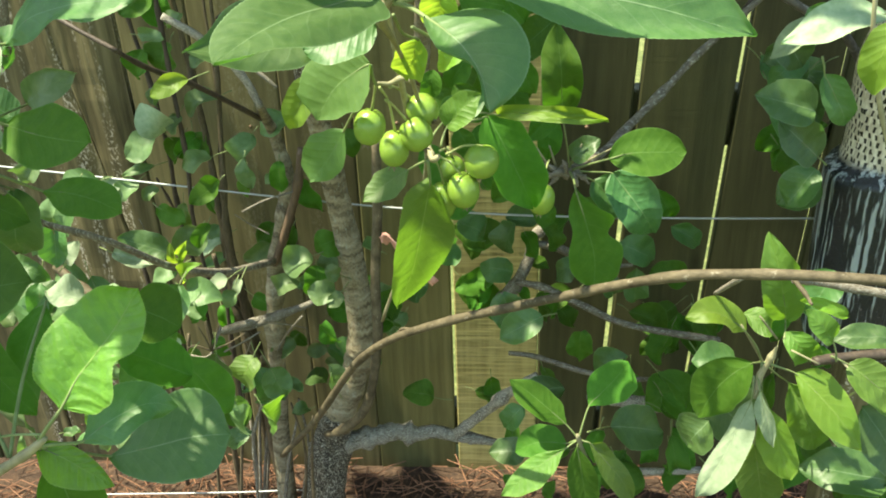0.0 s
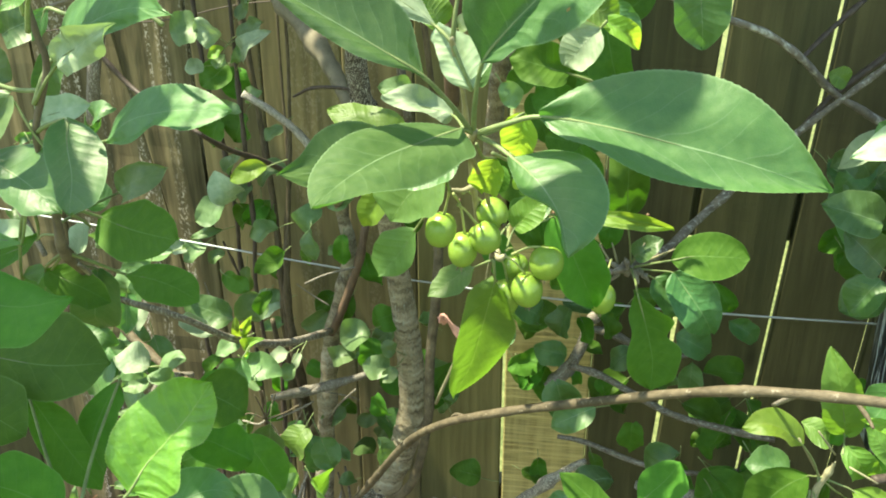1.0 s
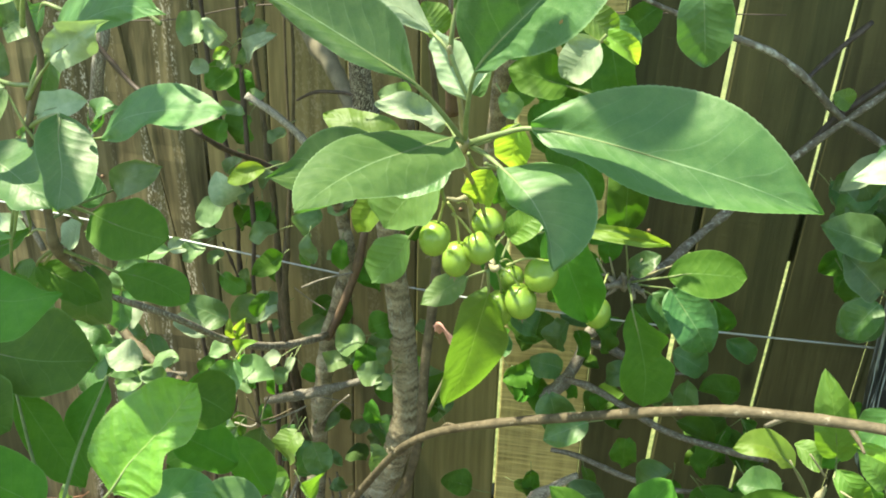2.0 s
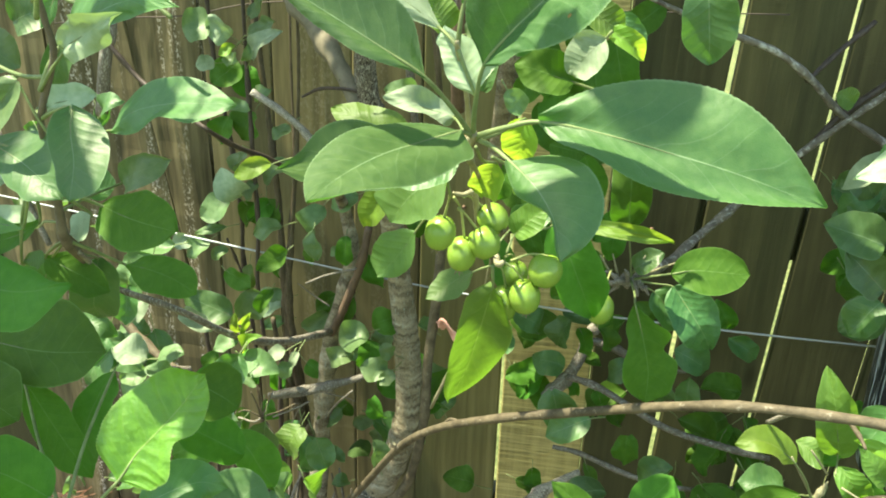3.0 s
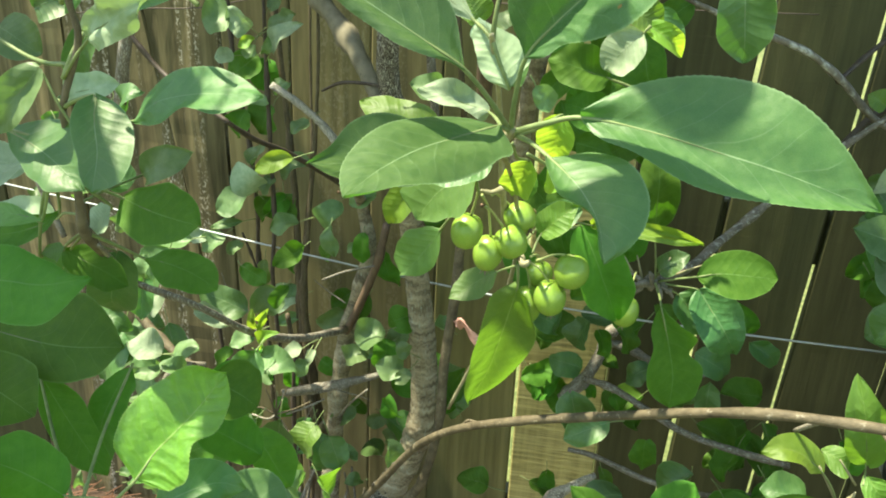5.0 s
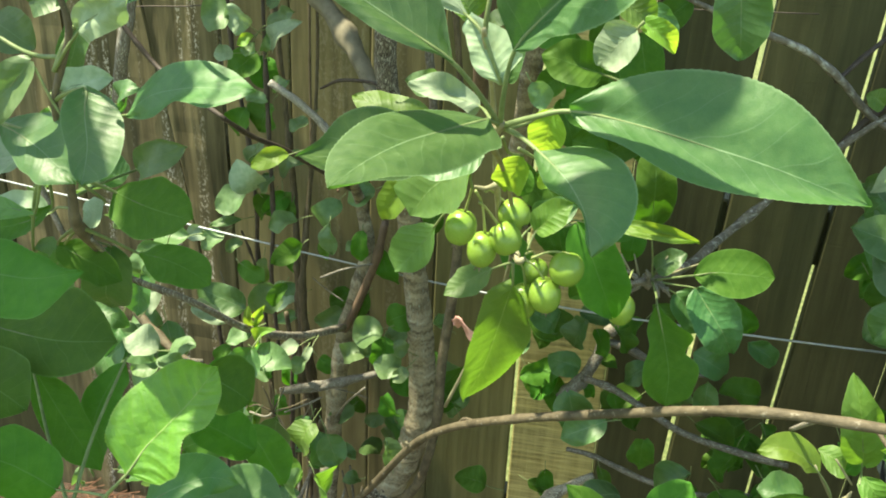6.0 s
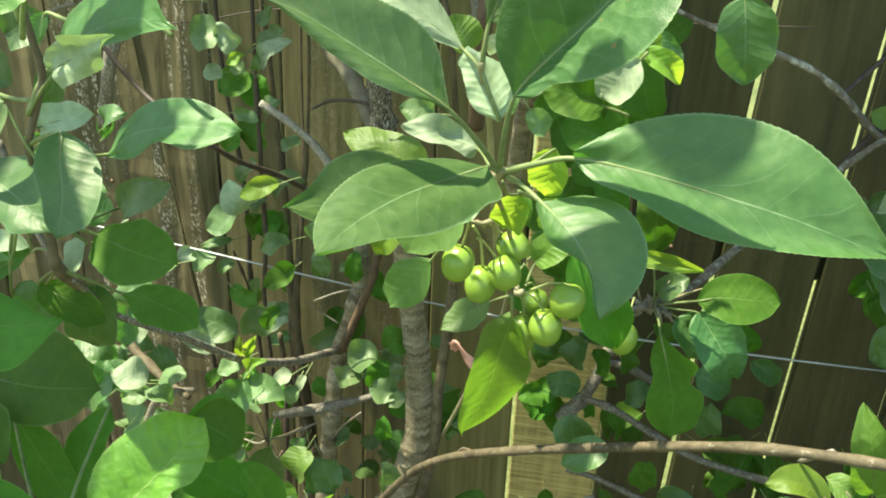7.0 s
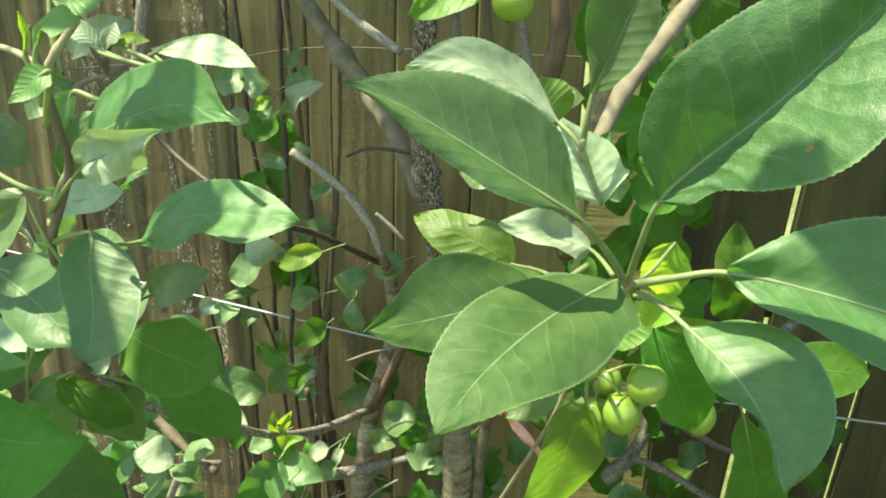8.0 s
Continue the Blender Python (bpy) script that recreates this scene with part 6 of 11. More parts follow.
leaf(twig_main, (0.1202, 0.8500, 0.8326), (0.1475, 0.8500, 0.8547), 0.0248, (-0.37, -0.81, 0.46), LEAF, stalk=(0.1190, 0.8600, 0.8155), rows=30)
leaf(twig_main, (0.1457, 0.8800, 0.7945), (0.1839, 0.8800, 0.7542), 0.0438, (0.35, -0.87, 0.34), LEAF, stalk=(0.1190, 0.8600, 0.8155), rows=30)
limb(twig_main, "stub", [(0.0996, 0.8550, 0.8191), (0.0846, 0.8500, 0.8451)], [0.0012, 0.0007], SHOOT_GREEN, sides=6, steps=3)
limb(twig_main, "stub", [(0.1053, 0.8550, 0.8203), (0.0970, 0.8500, 0.8476)], [0.0012, 0.0007], SHOOT_GREEN, sides=6, steps=3)
limb(twig_main, "stub", [(0.1207, 0.8550, 0.8254), (0.1297, 0.8500, 0.8493)], [0.0012, 0.0007], SHOOT_GREEN, sides=6, steps=3)
limb(twig_main, "stub", [(0.1366, 0.8550, 0.8285), (0.1609, 0.8500, 0.8449)], [0.0012, 0.0007], SHOOT_GREEN, sides=6, steps=3)

# ---- sprigs growing below the long branch ----
sprig_right = limb(apple_tree, "shoot", [(0.3041, 0.6970, 0.7130), (0.3031, 0.6980, 0.7072), (0.3013, 0.7000, 0.6980), (0.2939, 0.7000, 0.6763), (0.2905, 0.6950, 0.6534)], [0.0008, 0.0016, 0.0029, 0.0035, 0.0021], SHOOT_GREEN, knots=0.2)
blade(sprig_right, [(0.2710, 0.6900, 0.7340), (0.2510, 0.6870, 0.7510), (0.2330, 0.6830, 0.7580), (0.2140, 0.6800, 0.7540)], (4.1, 10.4, 11.7, 13.0, 13.2, 10.6, 5.9), (8.4, 13.4, 16.5, 17.9, 14.5, 9.9, 4.4), (0.1, -0.5, 0.85), (14, 12), LEAF_YELLOW, stalk=(0.2933, 0.7000, 0.6927), rows=56, cols=6, stalk_r=0.0010)
blade(sprig_right, [(0.2950, 0.7300, 0.6690), (0.2810, 0.7370, 0.6520), (0.2660, 0.7430, 0.6250), (0.2540, 0.7500, 0.5840)], (12.2, 21.3, 25.2, 24.9, 24.5, 15.3, 6.8), (6.9, 17.7, 24.2, 26.3, 23.1, 18.0, 11.2), (-0.5, -0.8, 0.3), (8, 10), LEAF_DEEP, stalk=(0.2933, 0.7000, 0.6927), rows=56, cols=6, stalk_r=0.0010)
blade(sprig_right, [(0.3260, 0.7000, 0.6800), (0.3430, 0.6870, 0.6680), (0.3630, 0.6730, 0.6490), (0.3840, 0.6600, 0.6220)], (12.6, 20.2, 21.0, 19.5, 15.3, 9.7, 3.9), (5.9, 14.1, 19.9, 20.9, 19.8, 13.9, 6.7), (-0.02, -0.84, 0.55), (8, 14), LEAF_YELLOW, stalk=(0.2933, 0.7000, 0.6927), rows=56, cols=6, stalk_r=0.0010)
blade(sprig_right, [(0.2870, 0.6900, 0.6550), (0.2730, 0.6800, 0.6210), (0.2590, 0.6700, 0.5900), (0.2400, 0.6600, 0.5590)], (5.9, 13.6, 17.8, 18.9, 18.7, 14.9, 8.8), (5.5, 7.2, 7.8, 10.3, 11.8, 10.1, 5.3), (-0.45, -0.75, 0.5), (10, 14), LEAF_PALE, stalk=(0.2887, 0.7000, 0.6762), rows=56, cols=6, wave=0.035, stalk_r=0.0010, label="pale downy leaf turned underside up")
blade(sprig_right, [(0.2930, 0.6900, 0.6670), (0.2980, 0.6870, 0.6500), (0.3040, 0.6830, 0.6320), (0.3110, 0.6800, 0.6060)], (0.6, 1.9, 3.8, 5.8, 6.1, 5.0, 2.0), (3.7, 9.1, 11.4, 11.6, 10.1, 7.2, 2.9), (0.21, -0.9, 0.34), (20, 20), LEAF_PALE, stalk=(0.2913, 0.7000, 0.6763), rows=56, cols=6, stalk_r=0.0010)
blade(sprig_right, [(0.3080, 0.7000, 0.6360), (0.3150, 0.6930, 0.6140), (0.3230, 0.6870, 0.5910), (0.3330, 0.6800, 0.5650)], (4.6, 10.7, 12.7, 14.7, 14.2, 13.1, 8.6), (7.1, 16.2, 22.6, 21.5, 19.7, 13.8, 8.1), (0.17, -0.93, 0.34), (10, 8), LEAF_YELLOW, stalk=(0.2926, 0.7000, 0.6663), rows=56, cols=6, stalk_r=0.0010)
leaf(sprig_right, (0.3374, 0.7400, 0.6364), (0.3752, 0.7400, 0.5506), 0.0393, (0.21, -0.97, 0.09), LEAF_GREEN, stalk=(0.2933, 0.7000, 0.6927), rows=36)
blade(sprig_right, [(0.3060, 0.7200, 0.5760), (0.3130, 0.7200, 0.5460), (0.3200, 0.7200, 0.5150), (0.3270, 0.7200, 0.4830)], (4.7, 12.9, 17.4, 21.8, 23.9, 23.7, 13.1), (6.6, 17.3, 26.0, 25.3, 22.5, 14.8, 5.9), (0.23, -0.97, 0.08), (8, 8), LEAF_GREEN, stalk=(0.2933, 0.7000, 0.6927), rows=56, cols=6, stalk_r=0.0010)
leaf(sprig_right, (0.4452, 0.7200, 0.5308), (0.3591, 0.7300, 0.5375), 0.0504, (-0.02, -0.64, 0.77), LEAF, rows=36)
leaf(sprig_right, (0.3716, 0.7000, 0.6908), (0.4290, 0.6800, 0.6484), 0.0402, (0.12, -0.83, 0.55), LEAF_GREEN, stalk=(0.3547, 0.7000, 0.7002), rows=36)
leaf(sprig_right, (0.3933, 0.7000, 0.6414), (0.4388, 0.6800, 0.5755), 0.0505, (0.13, -0.92, 0.37), LEAF, rows=36)
leaf(sprig_right, (0.3183, 0.7300, 0.7205), (0.2910, 0.7200, 0.8141), 0.0379, (0.05, -0.99, -0.09), LEAF_GREEN, stalk=(0.3136, 0.7100, 0.7117), rows=36, fold=8)
leaf(sprig_right, (0.3505, 0.6900, 0.7230), (0.3202, 0.6900, 0.7574), 0.0226, (0.36, -0.88, 0.32), LEAF_GREEN, stalk=(0.3567, 0.6900, 0.7011), rows=32)
leaf(sprig_right, (0.3455, 0.6600, 0.7703), (0.3054, 0.6600, 0.7869), 0.0133, (0.27, -0.72, 0.64), LEAF_YELLOW, rows=32)
leaf(sprig_right, (0.4352, 0.7600, 0.6787), (0.3757, 0.7600, 0.6778), 0.0286, (-0.01, -0.58, 0.82), LEAF, rows=32)
leaf(sprig_right, (0.2782, 0.8500, 0.5425), (0.3365, 0.8500, 0.4851), 0.0752, (0.41, -0.81, 0.42), LEAF, rows=36, lumpy=0.5)
leaf(sprig_right, (0.2793, 0.8000, 0.5382), (0.2582, 0.8000, 0.5009), 0.0525, (-0.64, -0.67, 0.36), LEAF, rows=36)
leaf(sprig_right, (0.3836, 0.8000, 0.7323), (0.3645, 0.8000, 0.6780), 0.0416, (-0.66, -0.71, 0.23), LEAF, rows=36)
limb(sprig_right, "stalk", [(0.2943, 0.7000, 0.6927), (0.2667, 0.6900, 0.7404)], [0.0011, 0.0008], SHOOT_GREEN, sides=6, steps=3)
limb(sprig_right, "stalk", [(0.3036, 0.7000, 0.7185), (0.2820, 0.6900, 0.7497)], [0.0010, 0.0008], SHOOT_GREEN, sides=6, steps=3)
limb(sprig_right, "stalk", [(0.3646, 0.7000, 0.6408), (0.3825, 0.6900, 0.6692)], [0.0011, 0.0008], SHOOT_GREEN, sides=6, steps=3)
limb(sprig_right, "stalk", [(0.3659, 0.7000, 0.6940), (0.3927, 0.6900, 0.6694)], [0.0010, 0.0008], SHOOT_GREEN, sides=6, steps=3)
limb(sprig_right, "stalk", [(0.3181, 0.7000, 0.7060), (0.3421, 0.6900, 0.6977)], [0.0010, 0.0008], SHOOT_GREEN, sides=6, steps=3)
sprig_low = limb(apple_tree, "shoot", [(0.1779, 0.8000, 0.3462), (0.1542, 0.7800, 0.4567), (0.1373, 0.7600, 0.5247), (0.1306, 0.7500, 0.5570)], [0.0038, 0.0032, 0.0031, 0.0021], SHOOT_GREEN, knots=0.2)
blade(sprig_low, [(0.1180, 0.7600, 0.5640), (0.0990, 0.7630, 0.5820), (0.0810, 0.7670, 0.5970), (0.0590, 0.7700, 0.6140)], (6.5, 11.3, 16.8, 17.9, 17.4, 14.0, 5.6), (4.8, 13.7, 15.1, 16.2, 14.2, 10.6, 4.5), (0.35, -0.7, 0.63), (10, 8), LEAF_DEEP, stalk=(0.1325, 0.7550, 0.5465), rows=56, cols=6, stalk_r=0.0010)
blade(sprig_low, [(0.1430, 0.7700, 0.5810), (0.1560, 0.7730, 0.5960), (0.1700, 0.7770, 0.6120), (0.1820, 0.7800, 0.6320)], (6.7, 16.1, 20.8, 21.5, 19.0, 15.9, 9.2), (4.1, 11.8, 17.7, 23.5, 24.0, 23.4, 12.2), (-0.44, -0.8, 0.4), (8, 8), LEAF_DEEP, stalk=(0.1325, 0.7550, 0.5465), rows=56, cols=6, stalk_r=0.0010)
blade(sprig_low, [(0.1170, 0.7450, 0.5410), (0.0940, 0.7400, 0.5250), (0.0730, 0.7350, 0.5070), (0.0500, 0.7300, 0.4860)], (5.2, 14.2, 18.0, 20.8, 17.4, 13.5, 5.4), (2.7, 7.5, 12.3, 14.2, 12.8, 8.9, 3.6), (-0.4, -0.65, 0.65), (10, 12), LEAF_GREEN, stalk=(0.1325, 0.7550, 0.5465), rows=56, cols=6, stalk_r=0.0010)
blade(sprig_low, [(0.1200, 0.7600, 0.5360), (0.1030, 0.7630, 0.5350), (0.0850, 0.7670, 0.5290), (0.0650, 0.7700, 0.5140)], (10.6, 14.2, 15.6, 17.0, 15.3, 11.2, 6.6), (7.9, 16.5, 18.7, 19.8, 18.2, 14.9, 8.9), (-0.18, -0.6, 0.77), (8, 8), LEAF_DEEP, stalk=(0.1325, 0.7550, 0.5465), rows=56, cols=6, stalk_r=0.0010)
blade(sprig_low, [(0.1310, 0.7500, 0.5400), (0.1360, 0.7470, 0.5120), (0.1410, 0.7430, 0.4830), (0.1470, 0.7400, 0.4530)], (3.4, 9.7, 13.8, 16.6, 16.4, 15.0, 6.8), (5.3, 12.1, 16.8, 17.9, 16.9, 10.5, 4.2), (0.27, -0.95, 0.16), (8, 8), LEAF_DEEP, stalk=(0.1325, 0.7550, 0.5465), rows=56, cols=6, stalk_r=0.0010)
blade(sprig_low, [(0.1450, 0.7500, 0.5460), (0.1640, 0.7470, 0.5210), (0.1800, 0.7430, 0.5010), (0.1950, 0.7400, 0.4710)], (9.1, 11.4, 11.5, 11.6, 9.5, 6.8, 2.7), (4.4, 10.4, 13.6, 15.2, 14.4, 12.3, 4.9), (0.42, -0.8, 0.43), (8, 8), LEAF_GREEN, stalk=(0.1325, 0.7550, 0.5465), rows=56, cols=6, stalk_r=0.0010)
leaf(sprig_low, (0.1821, 0.8800, 0.4604), (0.2521, 0.9000, 0.4361), 0.0591, (0.41, -0.58, 0.70), LEAF, stalk=(0.1443, 0.7800, 0.5357), rows=36)
leaf(sprig_low, (0.0963, 0.9000, 0.6087), (0.0463, 0.9000, 0.5755), 0.0397, (-0.35, -0.77, 0.53), LEAF, stalk=(0.1140, 0.9200, 0.5997), rows=30)
leaf(sprig_low, (0.0752, 0.9500, 0.4324), (0.0491, 0.9500, 0.3952), 0.0337, (-0.48, -0.81, 0.33), LEAF, rows=30)
leaf(sprig_low, (0.0798, 0.9500, 0.3544), (0.0297, 0.9500, 0.3530), 0.0392, (-0.02, -0.62, 0.78), LEAF, rows=30)

# ---- leaves at the right edge, beside the decoy ----
edge_shoot = limb(back_tree, "shoot", [(0.4876, 0.8600, 0.7045), (0.4426, 0.8400, 0.8069), (0.4032, 0.8200, 0.8922), (0.3738, 0.8000, 0.9733), (0.3680, 0.8000, 1.0408)], [0.0030, 0.0028, 0.0024, 0.0022, 0.0019], SHOOT_GREEN)
leaf(edge_shoot, (0.4085, 0.8600, 0.9734), (0.3080, 0.8400, 0.9518), 0.0383, (-0.09, -0.48, 0.87), LEAF_PALE, stalk=(0.4469, 0.9300, 0.9686), rows=40, fold=12)
leaf(edge_shoot, (0.3525, 0.8400, 0.9231), (0.3813, 0.8400, 0.8708), 0.0301, (0.11, -0.99, 0.06), LEAF, stalk=(0.3471, 0.8400, 0.9406), rows=36)
leaf(edge_shoot, (0.3807, 0.9000, 0.8125), (0.3344, 0.9000, 0.8526), 0.0452, (0.23, -0.93, 0.27), LEAF, stalk=(0.3903, 0.9000, 0.8034), rows=36)
leaf(edge_shoot, (0.3833, 1.0000, 0.7991), (0.3580, 1.0000, 0.8437), 0.0467, (0.16, -0.98, 0.09), LEAF, rows=30)
leaf(edge_shoot, (0.3882, 0.9200, 0.7891), (0.3631, 0.9200, 0.7446), 0.0423, (-0.59, -0.73, 0.33), LEAF, rows=36)
leaf(edge_shoot, (0.3458, 0.9000, 0.9695), (0.3703, 0.9000, 0.9441), 0.0343, (0.16, -0.97, 0.16), LEAF, rows=36)
leaf(edge_shoot, (0.3540, 1.0000, 0.9151), (0.3810, 1.0000, 0.8765), 0.0451, (0.16, -0.98, 0.11), LEAF, rows=36)
leaf(edge_shoot, (0.2921, 0.5500, 1.0544), (0.2842, 0.5500, 1.0079), 0.0259, (-0.69, -0.72, 0.12), LEAF_YELLOW, rows=36)
leaf(edge_shoot, (0.3760, 0.9200, 0.9490), (0.3205, 0.9200, 0.9159), 0.0319, (-0.42, -0.58, 0.70), LEAF_PALE, rows=36)
leaf(edge_shoot, (0.3690, 0.9000, 0.8631), (0.3069, 0.9000, 0.8817), 0.0481, (0.15, -0.85, 0.51), LEAF, rows=36)
leaf(edge_shoot, (0.4048, 0.9500, 0.7605), (0.3612, 0.9500, 0.7327), 0.0527, (-0.39, -0.68, 0.61), LEAF, rows=36)
leaf(edge_shoot, (0.3380, 1.0000, 0.9813), (0.3183, 1.0000, 0.9922), 0.0251, (0.17, -0.94, 0.31), LEAF_GREEN, rows=24)

# ---- the near shoots on the other side ----
left_shoot = limb(young_tree, "shoot", [(-0.3098, 0.6000, 0.8888), (-0.2938, 0.5400, 0.9414), (-0.2715, 0.4800, 0.9915), (-0.2595, 0.4600, 1.0212), (-0.2474, 0.4400, 1.0595), (-0.2359, 0.4200, 1.0945), (-0.2134, 0.4050, 1.1342), (-0.2108, 0.3980, 1.1534), (-0.2096, 0.3920, 1.1729), (-0.2097, 0.3890, 1.1846), (-0.2095, 0.3880, 1.1925)], [0.0030, 0.0027, 0.0041, 0.0027, 0.0022, 0.0019, 0.0016, 0.0016, 0.0014, 0.0009, 0.0004], SHOOT_GREY, knots=0.15, label="dark downy young shoot")
blade(left_shoot, [(-0.2080, 0.4050, 1.1080), (-0.2030, 0.3930, 1.0970), (-0.1970, 0.3820, 1.0850), (-0.1950, 0.3700, 1.0700)], (6.6, 14.2, 18.0, 19.2, 19.0, 17.3, 12.0), (5.9, 9.2, 11.0, 11.1, 9.7, 7.9, 4.8), (0.05, -0.62, 0.78), (10, 14), LEAF, stalk=(-0.2359, 0.4200, 1.0945), wave=0.03)
blade(left_shoot, [(-0.2780, 0.4300, 1.0750), (-0.2590, 0.4220, 1.0710), (-0.2410, 0.4130, 1.0660), (-0.2210, 0.4050, 1.0540)], (4.7, 12.4, 18.7, 21.4, 17.5, 10.3, 4.1), (3.6, 9.1, 12.0, 14.9, 14.3, 13.8, 5.8), (-0.1, -0.6, 0.78), (14, 8), LEAF, stalk=(-0.2430, 0.4250, 1.0700), wave=0.03)
blade(left_shoot, [(-0.2900, 0.4600, 1.0440), (-0.2970, 0.4570, 1.0410), (-0.3050, 0.4530, 1.0370), (-0.3130, 0.4500, 1.0330)], (1.8, 5.6, 10.6, 13.6, 13.5, 8.6, 3.4), (1.4, 3.7, 5.7, 7.1, 8.3, 7.0, 2.8), (-0.3, -0.5, 0.8), (8, 8), LEAF_PALE, stalk=(-0.2430, 0.4250, 1.0700), rows=56, cols=6)
blade(left_shoot, [(-0.2790, 0.4500, 1.0120), (-0.2920, 0.4500, 1.0130), (-0.3050, 0.4500, 1.0140), (-0.3190, 0.4500, 1.0130)], (1.9, 5.1, 8.5, 10.3, 9.8, 5.6, 2.2), (0.7, 2.1, 3.8, 5.5, 5.6, 4.4, 1.9), (-0.2, -0.6, 0.78), (8, 8), LEAF_MID, stalk=(-0.2430, 0.4250, 1.0700), rows=56, cols=6)
blade(left_shoot, [(-0.2800, 0.4700, 1.0090), (-0.2920, 0.4670, 1.0000), (-0.3090, 0.4630, 0.9940), (-0.3320, 0.4600, 0.9900)], (2.8, 6.7, 8.3, 9.1, 9.6, 6.2, 2.5), (1.8, 4.9, 7.9, 9.3, 9.2, 8.6, 3.5), (0.1, -0.7, 0.7), (8, 8), LEAF_DEEP, stalk=(-0.2430, 0.4250, 1.0700), rows=56, cols=6)
blade(left_shoot, [(-0.2990, 0.4700, 0.9770), (-0.2940, 0.4700, 0.9790), (-0.2870, 0.4700, 0.9820), (-0.2810, 0.4700, 0.9840)], (0.9, 2.6, 4.5, 4.8, 4.9, 4.2, 1.7), (1.0, 2.7, 4.8, 6.8, 8.2, 9.6, 10.7), (-0.3, -0.6, 0.74), (12, 12), LEAF_MID, stalk=(-0.2430, 0.4250, 1.0700), rows=40, cols=5)
blade(left_shoot, [(-0.2570, 0.4900, 1.0070), (-0.2620, 0.4880, 1.0020), (-0.2660, 0.4870, 0.9970), (-0.2710, 0.4850, 0.9930)], (6.0, 17.2, 21.9, 19.2, 16.4, 10.4, 4.1), (2.4, 6.9, 12.0, 13.4, 14.6, 15.8, 12.1), (-0.5, -0.5, 0.7), (6, 6), LEAF_PALE, stalk=(-0.2513, 0.4450, 1.0429), rows=40, cols=5)
blade(left_shoot, [(-0.3160, 0.5200, 0.9550), (-0.3000, 0.5200, 0.9480), (-0.2850, 0.5200, 0.9410), (-0.2690, 0.5200, 0.9320)], (3.4, 9.7, 11.7, 12.6, 11.4, 9.3, 4.6), (7.5, 10.9, 13.3, 13.7, 12.7, 11.7, 5.2), (0.3, -0.8, 0.5), (6, 6), LEAF_DEEP, stalk=(-0.2715, 0.4800, 0.9915), rows=56, cols=6)
blade(left_shoot, [(-0.2360, 0.4900, 1.0650), (-0.2140, 0.4820, 1.0820), (-0.1870, 0.4750, 1.0910), (-0.1640, 0.4680, 1.0950), (-0.1410, 0.4600, 1.0990)], (11.2, 14.8, 16.3, 16.9, 16.8, 12.4, 5.6), (5.5, 13.5, 17.3, 12.0, 14.7, 16.5, 8.0), (-0.32, -0.64, 0.7), (8, 12), LEAF, stalk=(-0.2386, 0.4250, 1.0842), wave=0.03)
blade(left_shoot, [(-0.2370, 0.4700, 1.0230), (-0.2170, 0.4630, 1.0200), (-0.1980, 0.4570, 1.0190), (-0.1790, 0.4500, 1.0200)], (7.1, 12.4, 17.1, 20.0, 18.2, 15.6, 9.1), (12.1, 16.7, 19.5, 20.8, 18.1, 14.2, 8.7), (-0.24, -0.75, 0.61), (8, 8), LEAF_DEEP, stalk=(-0.2513, 0.4450, 1.0429), rows=56, cols=6)
blade(left_shoot, [(-0.2550, 0.5200, 0.9560), (-0.2340, 0.5130, 0.9580), (-0.2140, 0.5070, 0.9560), (-0.1930, 0.5000, 0.9500)], (2.5, 7.2, 10.2, 12.8, 13.9, 13.0, 7.6), (3.5, 9.5, 13.9, 16.9, 14.6, 12.1, 6.8), (-0.08, -0.66, 0.75), (8, 8), LEAF_DEEP, stalk=(-0.2715, 0.4800, 0.9915), rows=56, cols=6)
blade(left_shoot, [(-0.3340, 0.4400, 0.9700), (-0.3040, 0.4370, 0.9740), (-0.2740, 0.4330, 0.9770), (-0.2400, 0.4300, 0.9880)], (17.2, 20.5, 21.7, 18.3, 14.8, 6.5, 2.1), (5.6, 16.0, 27.4, 30.2, 31.8, 28.2, 10.6), (-0.22, -0.64, 0.74), (10, 22), LEAF_DEEP, stalk=(-0.3648, 0.4500, 0.9740), rows=56, cols=6, wave=0.035)
blade(left_shoot, [(-0.3650, 0.4700, 0.9200), (-0.3260, 0.4670, 0.9140), (-0.2860, 0.4630, 0.9140), (-0.2420, 0.4600, 0.9220)], (2.2, 6.2, 13.9, 26.4, 36.4, 29.7, 15.8), (5.3, 15.1, 21.3, 23.3, 25.1, 22.0, 16.0), (0.09, -0.64, 0.77), (8, 8), LEAF_DEEP, stalk=(-0.3826, 0.4700, 0.9404), rows=56, cols=6)
blade(left_shoot, [(-0.2060, 0.4100, 1.1450), (-0.1780, 0.3970, 1.1610), (-0.1520, 0.3830, 1.1700), (-0.1280, 0.3700, 1.1700)], (12.5, 19.1, 20.1, 18.2, 16.2, 11.7, 2.6), (6.7, 9.0, 9.3, 9.0, 8.0, 5.7, 2.3), (-0.5, -0.7, 0.5), (6, -10), LEAF, stalk=(-0.2272, 0.4100, 1.1135))
leaf(left_shoot, (-0.2014, 0.4000, 1.1394), (-0.1516, 0.3600, 1.1673), 0.0195, (-0.57, -0.81, -0.15), LEAF_PALE, stalk=(-0.2272, 0.4100, 1.1135), fold=10, rows=36, wave=0.05)
leaf(left_shoot, (-0.2669, 0.5000, 1.1573), (-0.2318, 0.5000, 1.1727), 0.0170, (-0.13, -0.95, 0.29), LEAF_PALE, rows=36)
